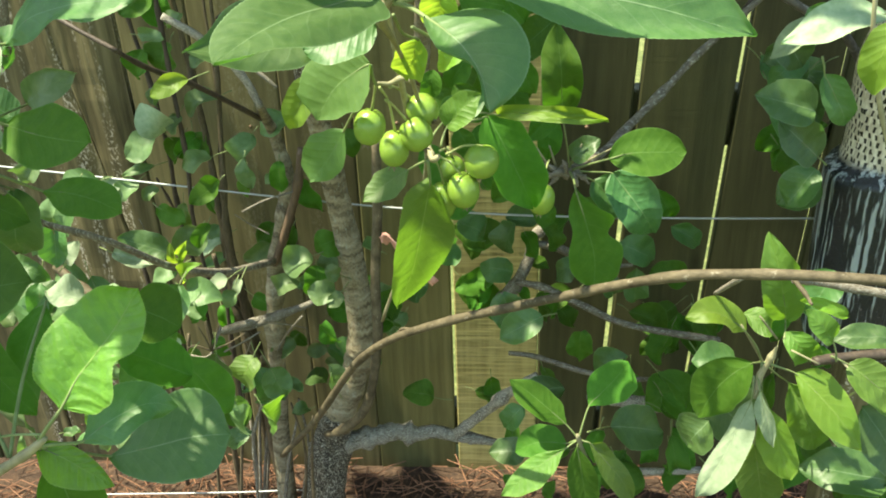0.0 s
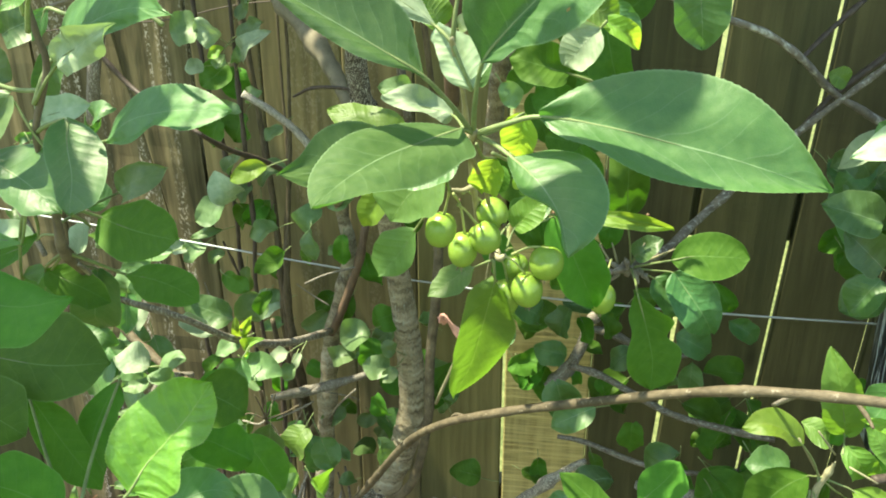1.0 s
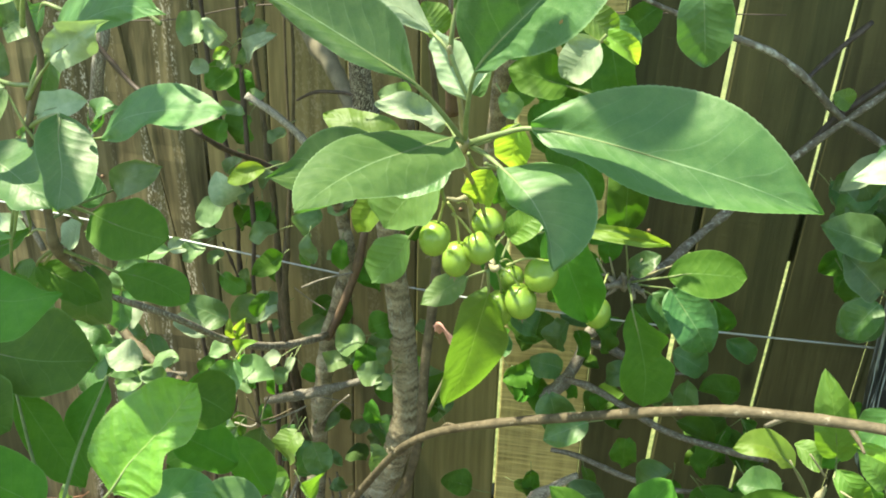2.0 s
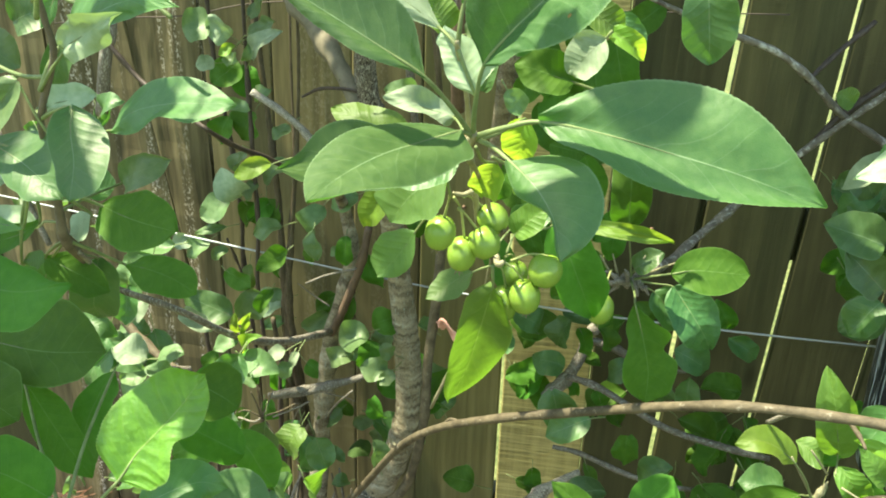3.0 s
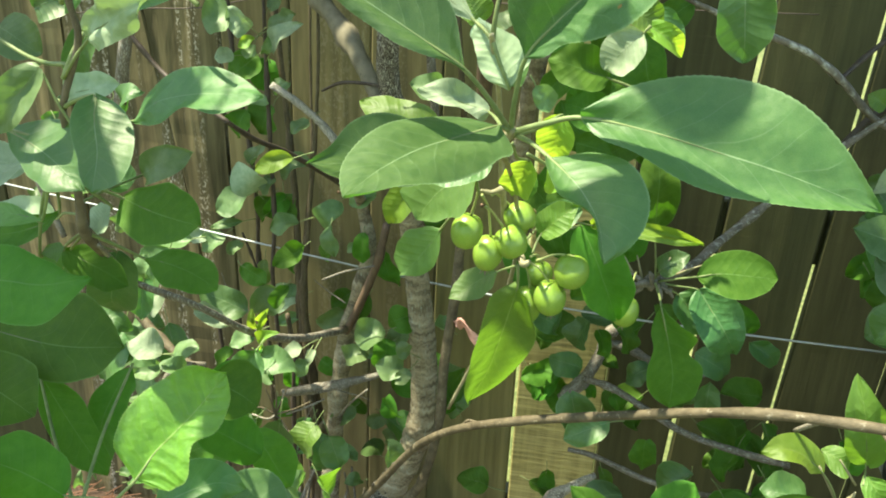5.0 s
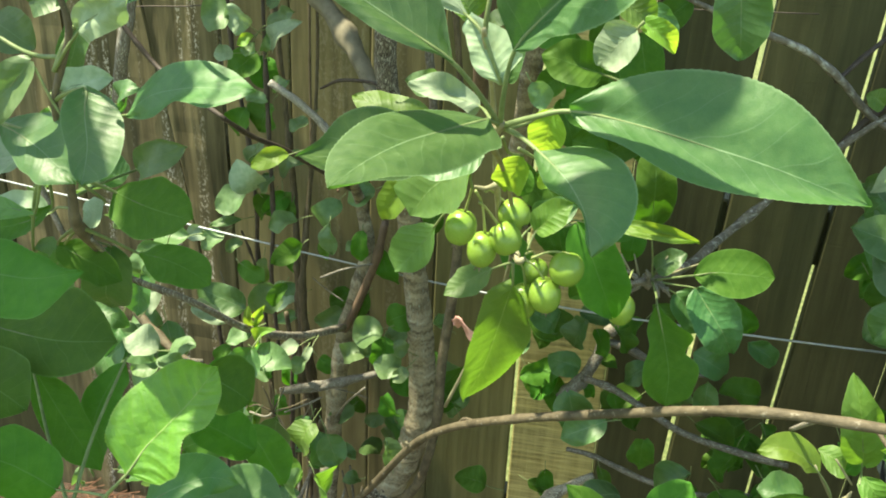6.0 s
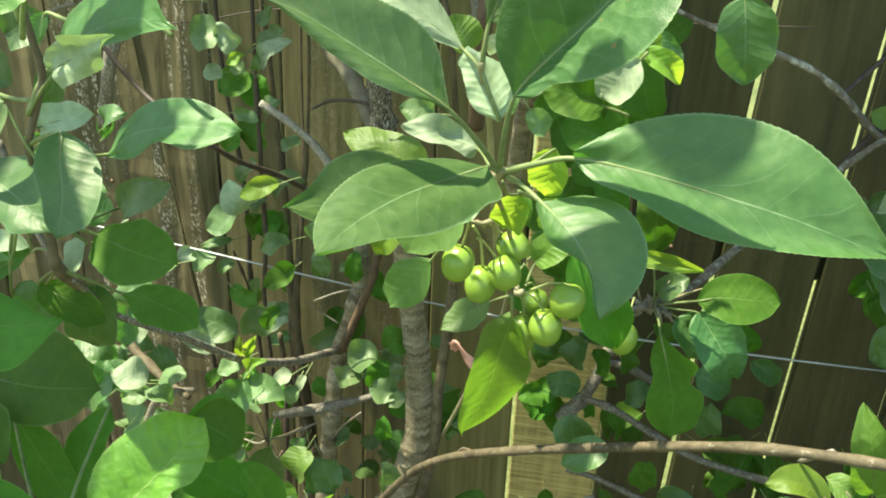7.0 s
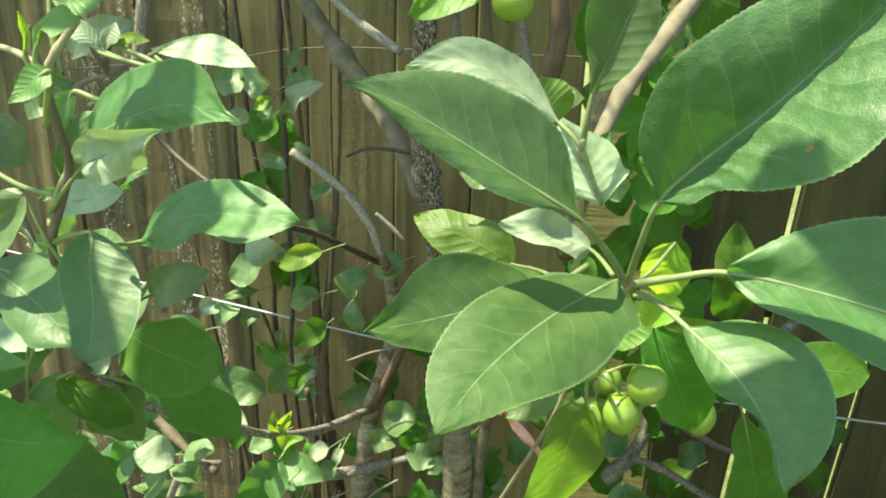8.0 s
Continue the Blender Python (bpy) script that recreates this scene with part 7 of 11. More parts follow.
leaf(left_shoot, (-0.2883, 0.5500, 1.1116), (-0.3125, 0.5500, 1.0629), 0.0203, (0.03, -1.00, -0.02), LEAF, rows=36)
leaf(left_shoot, (-0.2461, 0.4200, 1.1151), (-0.2799, 0.4200, 1.0762), 0.0231, (-0.07, -1.00, 0.06), LEAF_SHRUB, stalk=(-0.2240, 0.4200, 1.0731), rows=40, fold=20)
leaf(left_shoot, (-0.2961, 0.5200, 1.0666), (-0.2592, 0.5200, 1.0793), 0.0225, (-0.20, -0.80, 0.57), LEAF_PALE, stalk=(-0.2637, 0.4600, 1.0832), rows=36, wave=0.05)
leaf(left_shoot, (-0.3198, 0.5000, 1.0232), (-0.3650, 0.5000, 1.0229), 0.0285, (-0.01, -0.73, 0.69), LEAF_PALE, stalk=(-0.2606, 0.4600, 1.0475), rows=36)
leaf(left_shoot, (-0.3170, 0.5200, 0.9796), (-0.3769, 0.5200, 0.9664), 0.0291, (-0.16, -0.66, 0.74), LEAF_PALE, stalk=(-0.2737, 0.4800, 1.0034), rows=36)
leaf(left_shoot, (-0.3586, 0.5500, 0.9458), (-0.3992, 0.5500, 0.9555), 0.0299, (0.21, -0.43, 0.88), LEAF, rows=36)
leaf(left_shoot, (-0.2546, 0.5300, 1.0135), (-0.2155, 0.5200, 1.0374), 0.0238, (-0.39, -0.88, 0.27), LEAF_SHRUB, stalk=(-0.2664, 0.4700, 1.0156), rows=36, fold=20)
leaf(left_shoot, (-0.2656, 0.5300, 1.0027), (-0.2868, 0.5300, 1.0196), 0.0253, (0.51, -0.57, 0.64), LEAF, rows=36)
leaf(left_shoot, (-0.3302, 0.5500, 1.1147), (-0.2991, 0.5500, 1.1280), 0.0284, (-0.12, -0.95, 0.28), LEAF, rows=36)
leaf(left_shoot, (-0.2919, 0.5500, 0.9439), (-0.3072, 0.5600, 0.8827), 0.0408, (0.16, -0.97, -0.20), LEAF, stalk=(-0.2804, 0.5000, 0.9773), rows=36)
leaf(left_shoot, (-0.3254, 0.5400, 0.9424), (-0.3551, 0.5600, 0.8868), 0.0363, (0.00, -0.94, -0.34), LEAF, stalk=(-0.2865, 0.5000, 0.9787), rows=36)
blade(left_shoot, [(-0.2130, 0.3880, 1.1820), (-0.2110, 0.3870, 1.1880), (-0.2110, 0.3860, 1.1930), (-0.2110, 0.3850, 1.1980)], (0.3, 0.9, 1.1, 1.1, 1.2, 0.7, 0.3), (0.5, 1.4, 2.2, 2.7, 3.0, 1.7, 0.7), (0.3, -0.9, 0.1), (40, 40), LEAF_YELLOW, stalk=(-0.2095, 0.3890, 1.1700), rows=30, cols=4)
blade(left_shoot, [(-0.2070, 0.3850, 1.1840), (-0.2010, 0.3820, 1.1920), (-0.1930, 0.3780, 1.1980), (-0.1820, 0.3750, 1.1980)], (1.8, 3.4, 3.5, 3.6, 3.6, 3.5, 1.4), (0.8, 2.3, 4.0, 5.8, 7.5, 9.2, 9.7), (-0.2, -0.7, 0.68), (30, 30), LEAF_MID, stalk=(-0.2095, 0.3890, 1.1640), rows=40, cols=5)
blade(left_shoot, [(-0.1990, 0.3800, 1.1790), (-0.2030, 0.3770, 1.1770), (-0.2070, 0.3750, 1.1730), (-0.2110, 0.3720, 1.1690)], (5.3, 6.0, 6.2, 5.6, 4.4, 3.1, 1.2), (2.7, 4.7, 4.9, 4.1, 3.2, 1.8, 0.7), (0.4, -0.6, 0.7), (14, 14), LEAF_MID, stalk=(-0.2100, 0.3900, 1.1560), rows=40, cols=5)
blade(left_shoot, [(-0.2160, 0.4200, 1.1610), (-0.2200, 0.4200, 1.1560), (-0.2230, 0.4200, 1.1510), (-0.2280, 0.4200, 1.1440)], (1.6, 3.4, 4.2, 4.5, 3.8, 3.2, 1.4), (2.0, 4.1, 5.0, 4.5, 3.9, 2.7, 1.1), (0.1, -0.95, 0.25), (8, 8), LEAF, stalk=(-0.1960, 0.4200, 1.1560), rows=40, cols=5)
blade(left_shoot, [(-0.2080, 0.4000, 1.2000), (-0.2010, 0.4000, 1.1990), (-0.1950, 0.4000, 1.1990), (-0.1860, 0.4000, 1.2030)], (5.7, 5.9, 6.2, 6.5, 6.8, 4.1, 1.6), (1.2, 3.5, 4.9, 4.9, 4.6, 3.7, 1.8), (-0.2, -0.8, 0.5), (10, 10), LEAF_MID, stalk=(-0.2050, 0.3950, 1.1750), rows=40, cols=5)
blade(left_shoot, [(-0.2150, 0.4400, 1.1720), (-0.2180, 0.4400, 1.1770), (-0.2230, 0.4400, 1.1810), (-0.2300, 0.4400, 1.1820)], (0.9, 2.6, 4.5, 5.1, 5.2, 4.2, 1.7), (0.8, 2.3, 3.4, 3.9, 3.8, 2.9, 1.2), (0.1, -0.7, 0.7), (12, 12), LEAF_PALE, stalk=(-0.1800, 0.4400, 1.1640), rows=36, cols=5)
blade(left_shoot, [(-0.2180, 0.4500, 1.1700), (-0.2170, 0.4500, 1.1750), (-0.2140, 0.4500, 1.1800), (-0.2120, 0.4500, 1.1830)], (0.9, 2.6, 3.3, 3.6, 2.9, 1.7, 0.7), (0.8, 2.3, 4.0, 5.8, 7.5, 7.0, 6.6), (0.0, -0.8, 0.6), (20, 20), LEAF_PALE, stalk=(-0.1800, 0.4400, 1.1640), rows=36, cols=5)
blade(left_shoot, [(-0.2150, 0.4500, 1.1740), (-0.2090, 0.4500, 1.1760), (-0.2040, 0.4500, 1.1770), (-0.1980, 0.4500, 1.1760)], (1.0, 2.7, 2.5, 2.3, 2.0, 1.2, 0.5), (0.8, 2.4, 4.1, 4.5, 4.7, 4.9, 2.7), (0.0, -0.6, 0.8), (14, 14), LEAF_YELLOW, stalk=(-0.1800, 0.4400, 1.1640), rows=36, cols=5)
blade(left_shoot, [(-0.2230, 0.5000, 1.1590), (-0.2050, 0.4970, 1.1630), (-0.1870, 0.4930, 1.1620), (-0.1680, 0.4900, 1.1580)], (1.8, 4.7, 6.9, 9.1, 8.5, 6.1, 2.8), (1.8, 5.0, 7.1, 7.6, 6.5, 5.3, 2.4), (-0.13, -0.65, 0.75), (10, 8), LEAF_PALE, stalk=(-0.1790, 0.4700, 1.1430), rows=48, cols=6)
limb(left_shoot, "twig", [(-0.2390, 0.4500, 1.1500), (-0.2330, 0.4550, 1.1550), (-0.2240, 0.4600, 1.1580), (-0.2160, 0.4900, 1.1620)], [0.0011, 0.0012, 0.0013, 0.0010], SHOOT_GREY, sides=6, steps=5)
limb(left_shoot, "twig", [(-0.2240, 0.4600, 1.1580), (-0.2230, 0.4500, 1.1690), (-0.2210, 0.4400, 1.1790)], [0.0011, 0.0010, 0.0007], SHOOT_GREY, sides=6, steps=5)
limb(left_shoot, "twig", [(-0.2240, 0.4600, 1.1580), (-0.2210, 0.4550, 1.1660), (-0.2150, 0.4500, 1.1750)], [0.0010, 0.0009, 0.0007], SHOOT_GREY, sides=6, steps=5)
limb(left_shoot, "stalk", [(-0.2090, 0.3920, 1.1750), (-0.2040, 0.3950, 1.1840), (-0.1980, 0.4000, 1.1930)], [0.0017, 0.0015, 0.0011], SHOOT_GREEN, sides=7, steps=5)
limb(left_shoot, "stalk", [(-0.2100, 0.3920, 1.1770), (-0.2210, 0.3950, 1.1810), (-0.2330, 0.4000, 1.1820)], [0.0012, 0.0012, 0.0009], SHOOT_GREEN, sides=7, steps=5)
limb(left_shoot, "stalk", [(-0.2240, 0.4100, 1.1210), (-0.2430, 0.4200, 1.1180), (-0.2660, 0.4300, 1.1210), (-0.3050, 0.4400, 1.1380)], [0.0012, 0.0011, 0.0010, 0.0008], PETIOLE, sides=7, steps=5)
leaf(left_shoot, (-0.3230, 0.5000, 1.1140), (-0.2980, 0.5000, 1.0990), 0.030, (0.1, -0.8, 0.6), LEAF_SHRUB, rows=36)
low_shoot = limb(young_tree, "shoot", [(-0.3519, 0.4200, 0.7624), (-0.2785, 0.4100, 0.8039), (-0.2440, 0.4000, 0.8302), (-0.2286, 0.3950, 0.8442), (-0.2207, 0.3930, 0.8519)], [0.0039, 0.0035, 0.0030, 0.0028, 0.0017], SHOOT_GREEN, knots=0.12, label="pale green downy shoot")
blade(low_shoot, [(-0.2050, 0.3920, 0.8750), (-0.1960, 0.3990, 0.8900), (-0.1820, 0.4060, 0.9060), (-0.1700, 0.4130, 0.9200), (-0.1550, 0.4200, 0.9420)], (17.6, 27.0, 31.4, 31.2, 28.0, 23.2, 14.7), (17.8, 25.2, 27.1, 14.3, 18.4, 15.2, 9.4), (-0.05, -0.82, 0.55), (12, 10), LEAF_BRIGHT, stalk=(-0.2295, 0.3950, 0.8433), wave=0.03, quilt=0.002, teeth=0.9, rows=110, cols=10, label="bright leaf with sunlight shining through")
blade(low_shoot, [(-0.2090, 0.4100, 0.8340), (-0.1900, 0.4180, 0.8460), (-0.1690, 0.4270, 0.8520), (-0.1540, 0.4350, 0.8430)], (3.4, 9.8, 15.8, 18.9, 16.7, 10.6, 4.3), (5.2, 12.7, 17.4, 15.3, 11.9, 10.2, 7.5), (-0.04, -0.72, 0.68), (8, 10), LEAF, stalk=(-0.2295, 0.3950, 0.8433), rows=56, cols=6, wave=0.035)
blade(low_shoot, [(-0.2170, 0.4500, 0.7860), (-0.1860, 0.4530, 0.7930), (-0.1580, 0.4570, 0.7990), (-0.1320, 0.4600, 0.8000)], (4.4, 12.5, 21.3, 28.6, 33.8, 30.8, 18.6), (10.0, 18.3, 24.2, 28.4, 28.3, 27.8, 20.1), (0.06, -0.68, 0.73), (6, 6), LEAF, stalk=(-0.2295, 0.3950, 0.8433), rows=56, cols=6)
blade(low_shoot, [(-0.2340, 0.4000, 0.8390), (-0.2180, 0.4000, 0.8300), (-0.2050, 0.4000, 0.8190), (-0.1900, 0.4000, 0.8070)], (4.7, 7.1, 8.7, 8.7, 7.7, 5.3, 2.4), (5.0, 12.9, 17.2, 16.2, 13.1, 8.9, 4.5), (0.3, -0.6, 0.74), (8, 14), LEAF_BRIGHT, stalk=(-0.2295, 0.3950, 0.8433), rows=56, cols=6)
leaf(low_shoot, (-0.1685, 0.5000, 0.8188), (-0.2186, 0.4900, 0.8498), 0.0347, (0.52, -0.54, 0.66), LEAF_DEEP, rows=40, shape=0.1)
leaf(low_shoot, (-0.2259, 0.6200, 0.7424), (-0.1938, 0.6200, 0.6865), 0.0416, (0.68, -0.62, 0.39), LEAF_DEEP, rows=36, shape=0.1)
leaf(low_shoot, (-0.2023, 0.5000, 0.8786), (-0.1696, 0.5000, 0.8603), 0.0446, (0.40, -0.59, 0.71), LEAF_DEEP, rows=36, shape=0.1, lumpy=0.5)
leaf(low_shoot, (-0.2399, 0.4200, 0.8090), (-0.2340, 0.4200, 0.7346), 0.0433, (0.78, -0.62, 0.06), LEAF_DEEP, stalk=(-0.2295, 0.3950, 0.8433), rows=36, lumpy=0.5)
leaf(low_shoot, (-0.3381, 0.4300, 0.9074), (-0.2861, 0.4200, 0.8885), 0.0494, (0.21, -0.49, 0.85), LEAF_DEEP, rows=40, fold=8, shape=0.15, lumpy=0.5)
leaf(low_shoot, (-0.2667, 0.4100, 0.8363), (-0.3193, 0.4000, 0.8685), 0.0466, (0.54, -0.34, 0.77), LEAF_DEEP, stalk=(-0.2258, 0.4000, 0.8481), rows=40, shape=0.1, lumpy=0.5)
blade(low_shoot, [(-0.3140, 0.4700, 0.8850), (-0.3010, 0.4670, 0.8620), (-0.2850, 0.4630, 0.8380), (-0.2670, 0.4600, 0.8130)], (6.0, 13.0, 16.5, 15.0, 13.5, 10.5, 7.4), (4.7, 10.5, 14.1, 15.4, 15.0, 12.2, 5.3), (0.25, -0.85, 0.45), (8, 8), LEAF_DEEP, stalk=(-0.2600, 0.4100, 0.8200), rows=56, cols=6, rib=0.05)
blade(low_shoot, [(-0.2630, 0.5000, 0.8780), (-0.2730, 0.4900, 0.8600), (-0.2800, 0.4800, 0.8370), (-0.2760, 0.4700, 0.8050)], (10.7, 12.9, 15.0, 16.7, 15.8, 14.0, 7.6), (6.0, 10.0, 13.5, 13.0, 12.4, 11.8, 5.3), (-0.2, -0.9, 0.35), (8, 8), LEAF_DEEP, stalk=(-0.2600, 0.4100, 0.8200), rows=56, cols=6, rib=0.05)
leaf(low_shoot, (-0.2252, 0.6000, 0.8275), (-0.2427, 0.6000, 0.7609), 0.0454, (-0.02, -1.00, 0.00), LEAF_DEEP, rows=36, shape=0.15)
leaf(low_shoot, (-0.2515, 0.5500, 0.7665), (-0.1918, 0.5500, 0.7989), 0.0383, (-0.31, -0.75, 0.58), LEAF_DEEP, rows=36, shape=0.15)
leaf(low_shoot, (-0.3038, 0.5500, 0.8753), (-0.3461, 0.5500, 0.8345), 0.0355, (-0.17, -0.97, 0.18), LEAF_DEEP, rows=36)

# ---- small rounded leaves among the canes ----
small_leaf(cane_main, (-0.4170, 1.0800, 1.0010), (-0.4490, 1.0680, 0.9980), 0.0504, (0.24, -0.79, 0.57), LEAF_SHRUB, stalk=(-0.4029, 1.0913, 1.0003), lumpy=1.0)
small_leaf(cane_main, (-0.3940, 1.0900, 0.9870), (-0.4190, 1.0780, 1.0120), 0.0352, (0.28, -0.94, -0.17), LEAF_PALE, stalk=(-0.3830, 1.1013, 0.9740), lumpy=1.4)
small_leaf(cane_main, (-0.3810, 1.1200, 1.0060), (-0.3570, 1.1080, 1.0300), 0.0254, (-0.62, -0.74, 0.25), LEAF_SHRUB, stalk=(-0.3902, 1.1306, 0.9948), lumpy=1.9)
small_leaf(cane_main, (-0.3750, 1.1000, 0.9880), (-0.3380, 1.0880, 1.0100), 0.0267, (-0.53, -0.67, 0.52), LEAF_SHRUB, stalk=(-0.3904, 1.1110, 0.9768), lumpy=1.4)
small_leaf(cane_main, (-0.3670, 1.0900, 0.9590), (-0.3260, 1.0780, 1.0010), 0.0331, (-0.62, -0.67, 0.41), LEAF_PALE, stalk=(-0.3798, 1.0997, 0.9439), lumpy=1.4)
small_leaf(cane_main, (-0.3690, 1.0800, 0.9590), (-0.3650, 1.0680, 0.9810), 0.0141, (0.03, -0.88, -0.48), LEAF_SHRUB, stalk=(-0.3713, 1.0928, 0.9444), lumpy=1.9)
small_leaf(cane_main, (-0.3860, 1.0800, 0.9780), (-0.4040, 1.0680, 0.9670), 0.0167, (0.08, -0.74, 0.67), LEAF_YELLOW, stalk=(-0.3721, 1.0953, 0.9845), lumpy=1.4)
small_leaf(cane_main, (-0.3920, 1.0900, 0.9660), (-0.3970, 1.0780, 0.9500), 0.0253, (-0.29, -0.72, 0.63), LEAF_SHRUB, stalk=(-0.3878, 1.1061, 0.9775), lumpy=1.9)
small_leaf(cane_main, (-0.4230, 1.1000, 0.9470), (-0.4440, 1.0880, 0.9460), 0.0258, (0.35, -0.67, 0.66), LEAF_PALE, stalk=(-0.4106, 1.1131, 0.9456), lumpy=1.9)
small_leaf(cane_main, (-0.4130, 1.1600, 0.9350), (-0.4470, 1.1480, 0.9040), 0.0396, (0.06, -0.95, 0.31), LEAF_DEEP, stalk=(-0.4027, 1.1696, 0.9423), lumpy=1.9)
small_leaf(cane_main, (-0.4130, 1.1700, 0.9290), (-0.4060, 1.1580, 0.8870), 0.0452, (0.26, -0.91, 0.31), LEAF_DEEP, stalk=(-0.4155, 1.1804, 0.9423), lumpy=1.4)
small_leaf(cane_main, (-0.4190, 1.1200, 0.8880), (-0.3830, 1.1080, 0.8880), 0.0210, (-0.27, -0.80, 0.54), LEAF_SHRUB, stalk=(-0.4338, 1.1309, 0.8860), lumpy=1.0)
small_leaf(cane_main, (-0.3520, 1.0600, 0.9180), (-0.3310, 1.0480, 0.9340), 0.0212, (-0.68, -0.58, 0.45), LEAF_SHRUB, stalk=(-0.3609, 1.0711, 0.9092), lumpy=1.0)
small_leaf(cane_main, (-0.4040, 1.1800, 0.8590), (-0.4200, 1.1680, 0.8210), 0.0517, (-0.25, -0.89, 0.39), LEAF_DEEP, stalk=(-0.3980, 1.1905, 0.8713), lumpy=1.9)
small_leaf(cane_main, (-0.4420, 1.1800, 0.8510), (-0.4490, 1.1680, 0.8120), 0.0373, (-0.12, -0.94, 0.31), LEAF_DEEP, stalk=(-0.4386, 1.1918, 0.8678), lumpy=1.0)
small_leaf(cane_main, (-0.4190, 1.1200, 0.7940), (-0.3850, 1.1080, 0.8320), 0.0267, (-0.66, -0.64, 0.39), LEAF_SHRUB, stalk=(-0.4301, 1.1299, 0.7796), lumpy=1.4)
small_leaf(cane_main, (-0.3330, 1.1200, 0.8650), (-0.3530, 1.1080, 0.8480), 0.0208, (-0.10, -0.76, 0.65), LEAF_SHRUB, stalk=(-0.3205, 1.1335, 0.8736), lumpy=1.4)
small_leaf(cane_main, (-0.4090, 1.1200, 0.7540), (-0.4300, 1.1080, 0.7990), 0.0470, (0.38, -0.92, -0.07), LEAF_PALE, stalk=(-0.4030, 1.1294, 0.7392), lumpy=1.0)
small_leaf(trunk_two, (-0.2080, 0.7000, 0.9710), (-0.2380, 0.6880, 0.9610), 0.0169, (0.14, -0.82, 0.55), LEAF_YELLOW, stalk=(-0.1932, 0.7119, 0.9739), lumpy=1.0)
small_leaf(cane_main, (-0.3850, 1.1200, 0.7800), (-0.3980, 1.1080, 0.7560), 0.0270, (-0.33, -0.76, 0.56), LEAF_SHRUB, stalk=(-0.3788, 1.1318, 0.7895), lumpy=1.0)
small_leaf(cane_main, (-0.3340, 1.1400, 0.7960), (-0.3770, 1.1280, 0.7760), 0.0324, (-0.15, -0.68, 0.72), LEAF_SHRUB, stalk=(-0.3172, 1.1507, 0.8018), lumpy=1.4)
small_leaf(cane_main, (-0.4390, 1.1600, 0.7320), (-0.4840, 1.1480, 0.7050), 0.0400, (-0.15, -0.78, 0.60), LEAF_SHRUB, stalk=(-0.4288, 1.1687, 0.7361), lumpy=1.4)
small_leaf(cane_main, (-0.4490, 1.1600, 0.6870), (-0.4940, 1.1480, 0.6760), 0.0145, (0.08, -0.82, 0.56), LEAF_SHRUB, stalk=(-0.4328, 1.1703, 0.6890), lumpy=1.9)
small_leaf(cane_main, (-0.4990, 1.1400, 0.6720), (-0.5210, 1.1280, 0.6620), 0.0271, (0.21, -0.82, 0.53), LEAF_PALE, stalk=(-0.4852, 1.1535, 0.6763), lumpy=1.4)
small_leaf(cane_main, (-0.4700, 1.1400, 0.6720), (-0.5010, 1.1280, 0.6480), 0.0308, (-0.13, -0.81, 0.57), LEAF_SHRUB, stalk=(-0.4573, 1.1509, 0.6798), lumpy=1.0)
small_leaf(cane_main, (-0.4460, 1.1500, 0.6570), (-0.4670, 1.1380, 0.6430), 0.0193, (0.05, -0.80, 0.60), LEAF_SHRUB, stalk=(-0.4367, 1.1613, 0.6612), lumpy=1.0)
small_leaf(cane_main, (-0.3260, 1.0500, 0.7480), (-0.3610, 1.0380, 0.7380), 0.0325, (0.02, -0.68, 0.73), LEAF_SHRUB, stalk=(-0.3078, 1.0623, 0.7512), lumpy=1.9)
small_leaf(cane_main, (-0.4090, 1.1800, 0.7210), (-0.4240, 1.1680, 0.6860), 0.0421, (-0.40, -0.80, 0.45), LEAF_DEEP, stalk=(-0.4032, 1.1906, 0.7325), lumpy=1.0)
small_leaf(cane_main, (-0.3910, 1.1800, 0.7290), (-0.3780, 1.1680, 0.6900), 0.0417, (-0.25, -0.95, 0.21), LEAF_DEEP, stalk=(-0.3964, 1.1910, 0.7433), lumpy=1.9)
small_leaf(cane_main, (-0.3010, 1.1600, 0.7350), (-0.3270, 1.1480, 0.6980), 0.0331, (-0.04, -0.94, 0.34), LEAF_SHRUB, stalk=(-0.2941, 1.1692, 0.7427), lumpy=1.4)
small_leaf(cane_main, (-0.2340, 1.1000, 0.7820), (-0.2690, 1.0880, 0.7650), 0.0361, (0.01, -0.83, 0.56), LEAF_SHRUB, stalk=(-0.2234, 1.1096, 0.7851), lumpy=1.9)
small_leaf(cane_main, (-0.3300, 1.2000, 0.6550), (-0.3290, 1.1880, 0.6230), 0.0242, (-0.16, -0.93, 0.34), LEAF_GREEN, stalk=(-0.3305, 1.2120, 0.6691), lumpy=1.0)
small_leaf(cane_main, (-0.4330, 1.2000, 0.6080), (-0.4290, 1.1880, 0.5710), 0.0231, (-0.05, -0.95, 0.30), LEAF_GREEN, stalk=(-0.4346, 1.2107, 0.6205), lumpy=1.0)
small_leaf(cane_main, (-0.2640, 1.1200, 0.6910), (-0.2770, 1.1080, 0.6830), 0.0144, (0.04, -0.59, 0.81), LEAF_SHRUB, stalk=(-0.2525, 1.1366, 0.6961), lumpy=1.4)
small_leaf(trunk_two, (-0.3740, 0.9800, 0.6460), (-0.4330, 0.9680, 0.6750), 0.0427, (0.40, -0.76, 0.50), LEAF, stalk=(-0.3632, 0.9882, 0.6387), lumpy=1.4)
small_leaf(cane_main, (-0.3770, 1.2000, 0.5530), (-0.4270, 1.1880, 0.5310), 0.0426, (-0.11, -0.75, 0.65), LEAF_PALE, stalk=(-0.3607, 1.2099, 0.5582), lumpy=1.4)
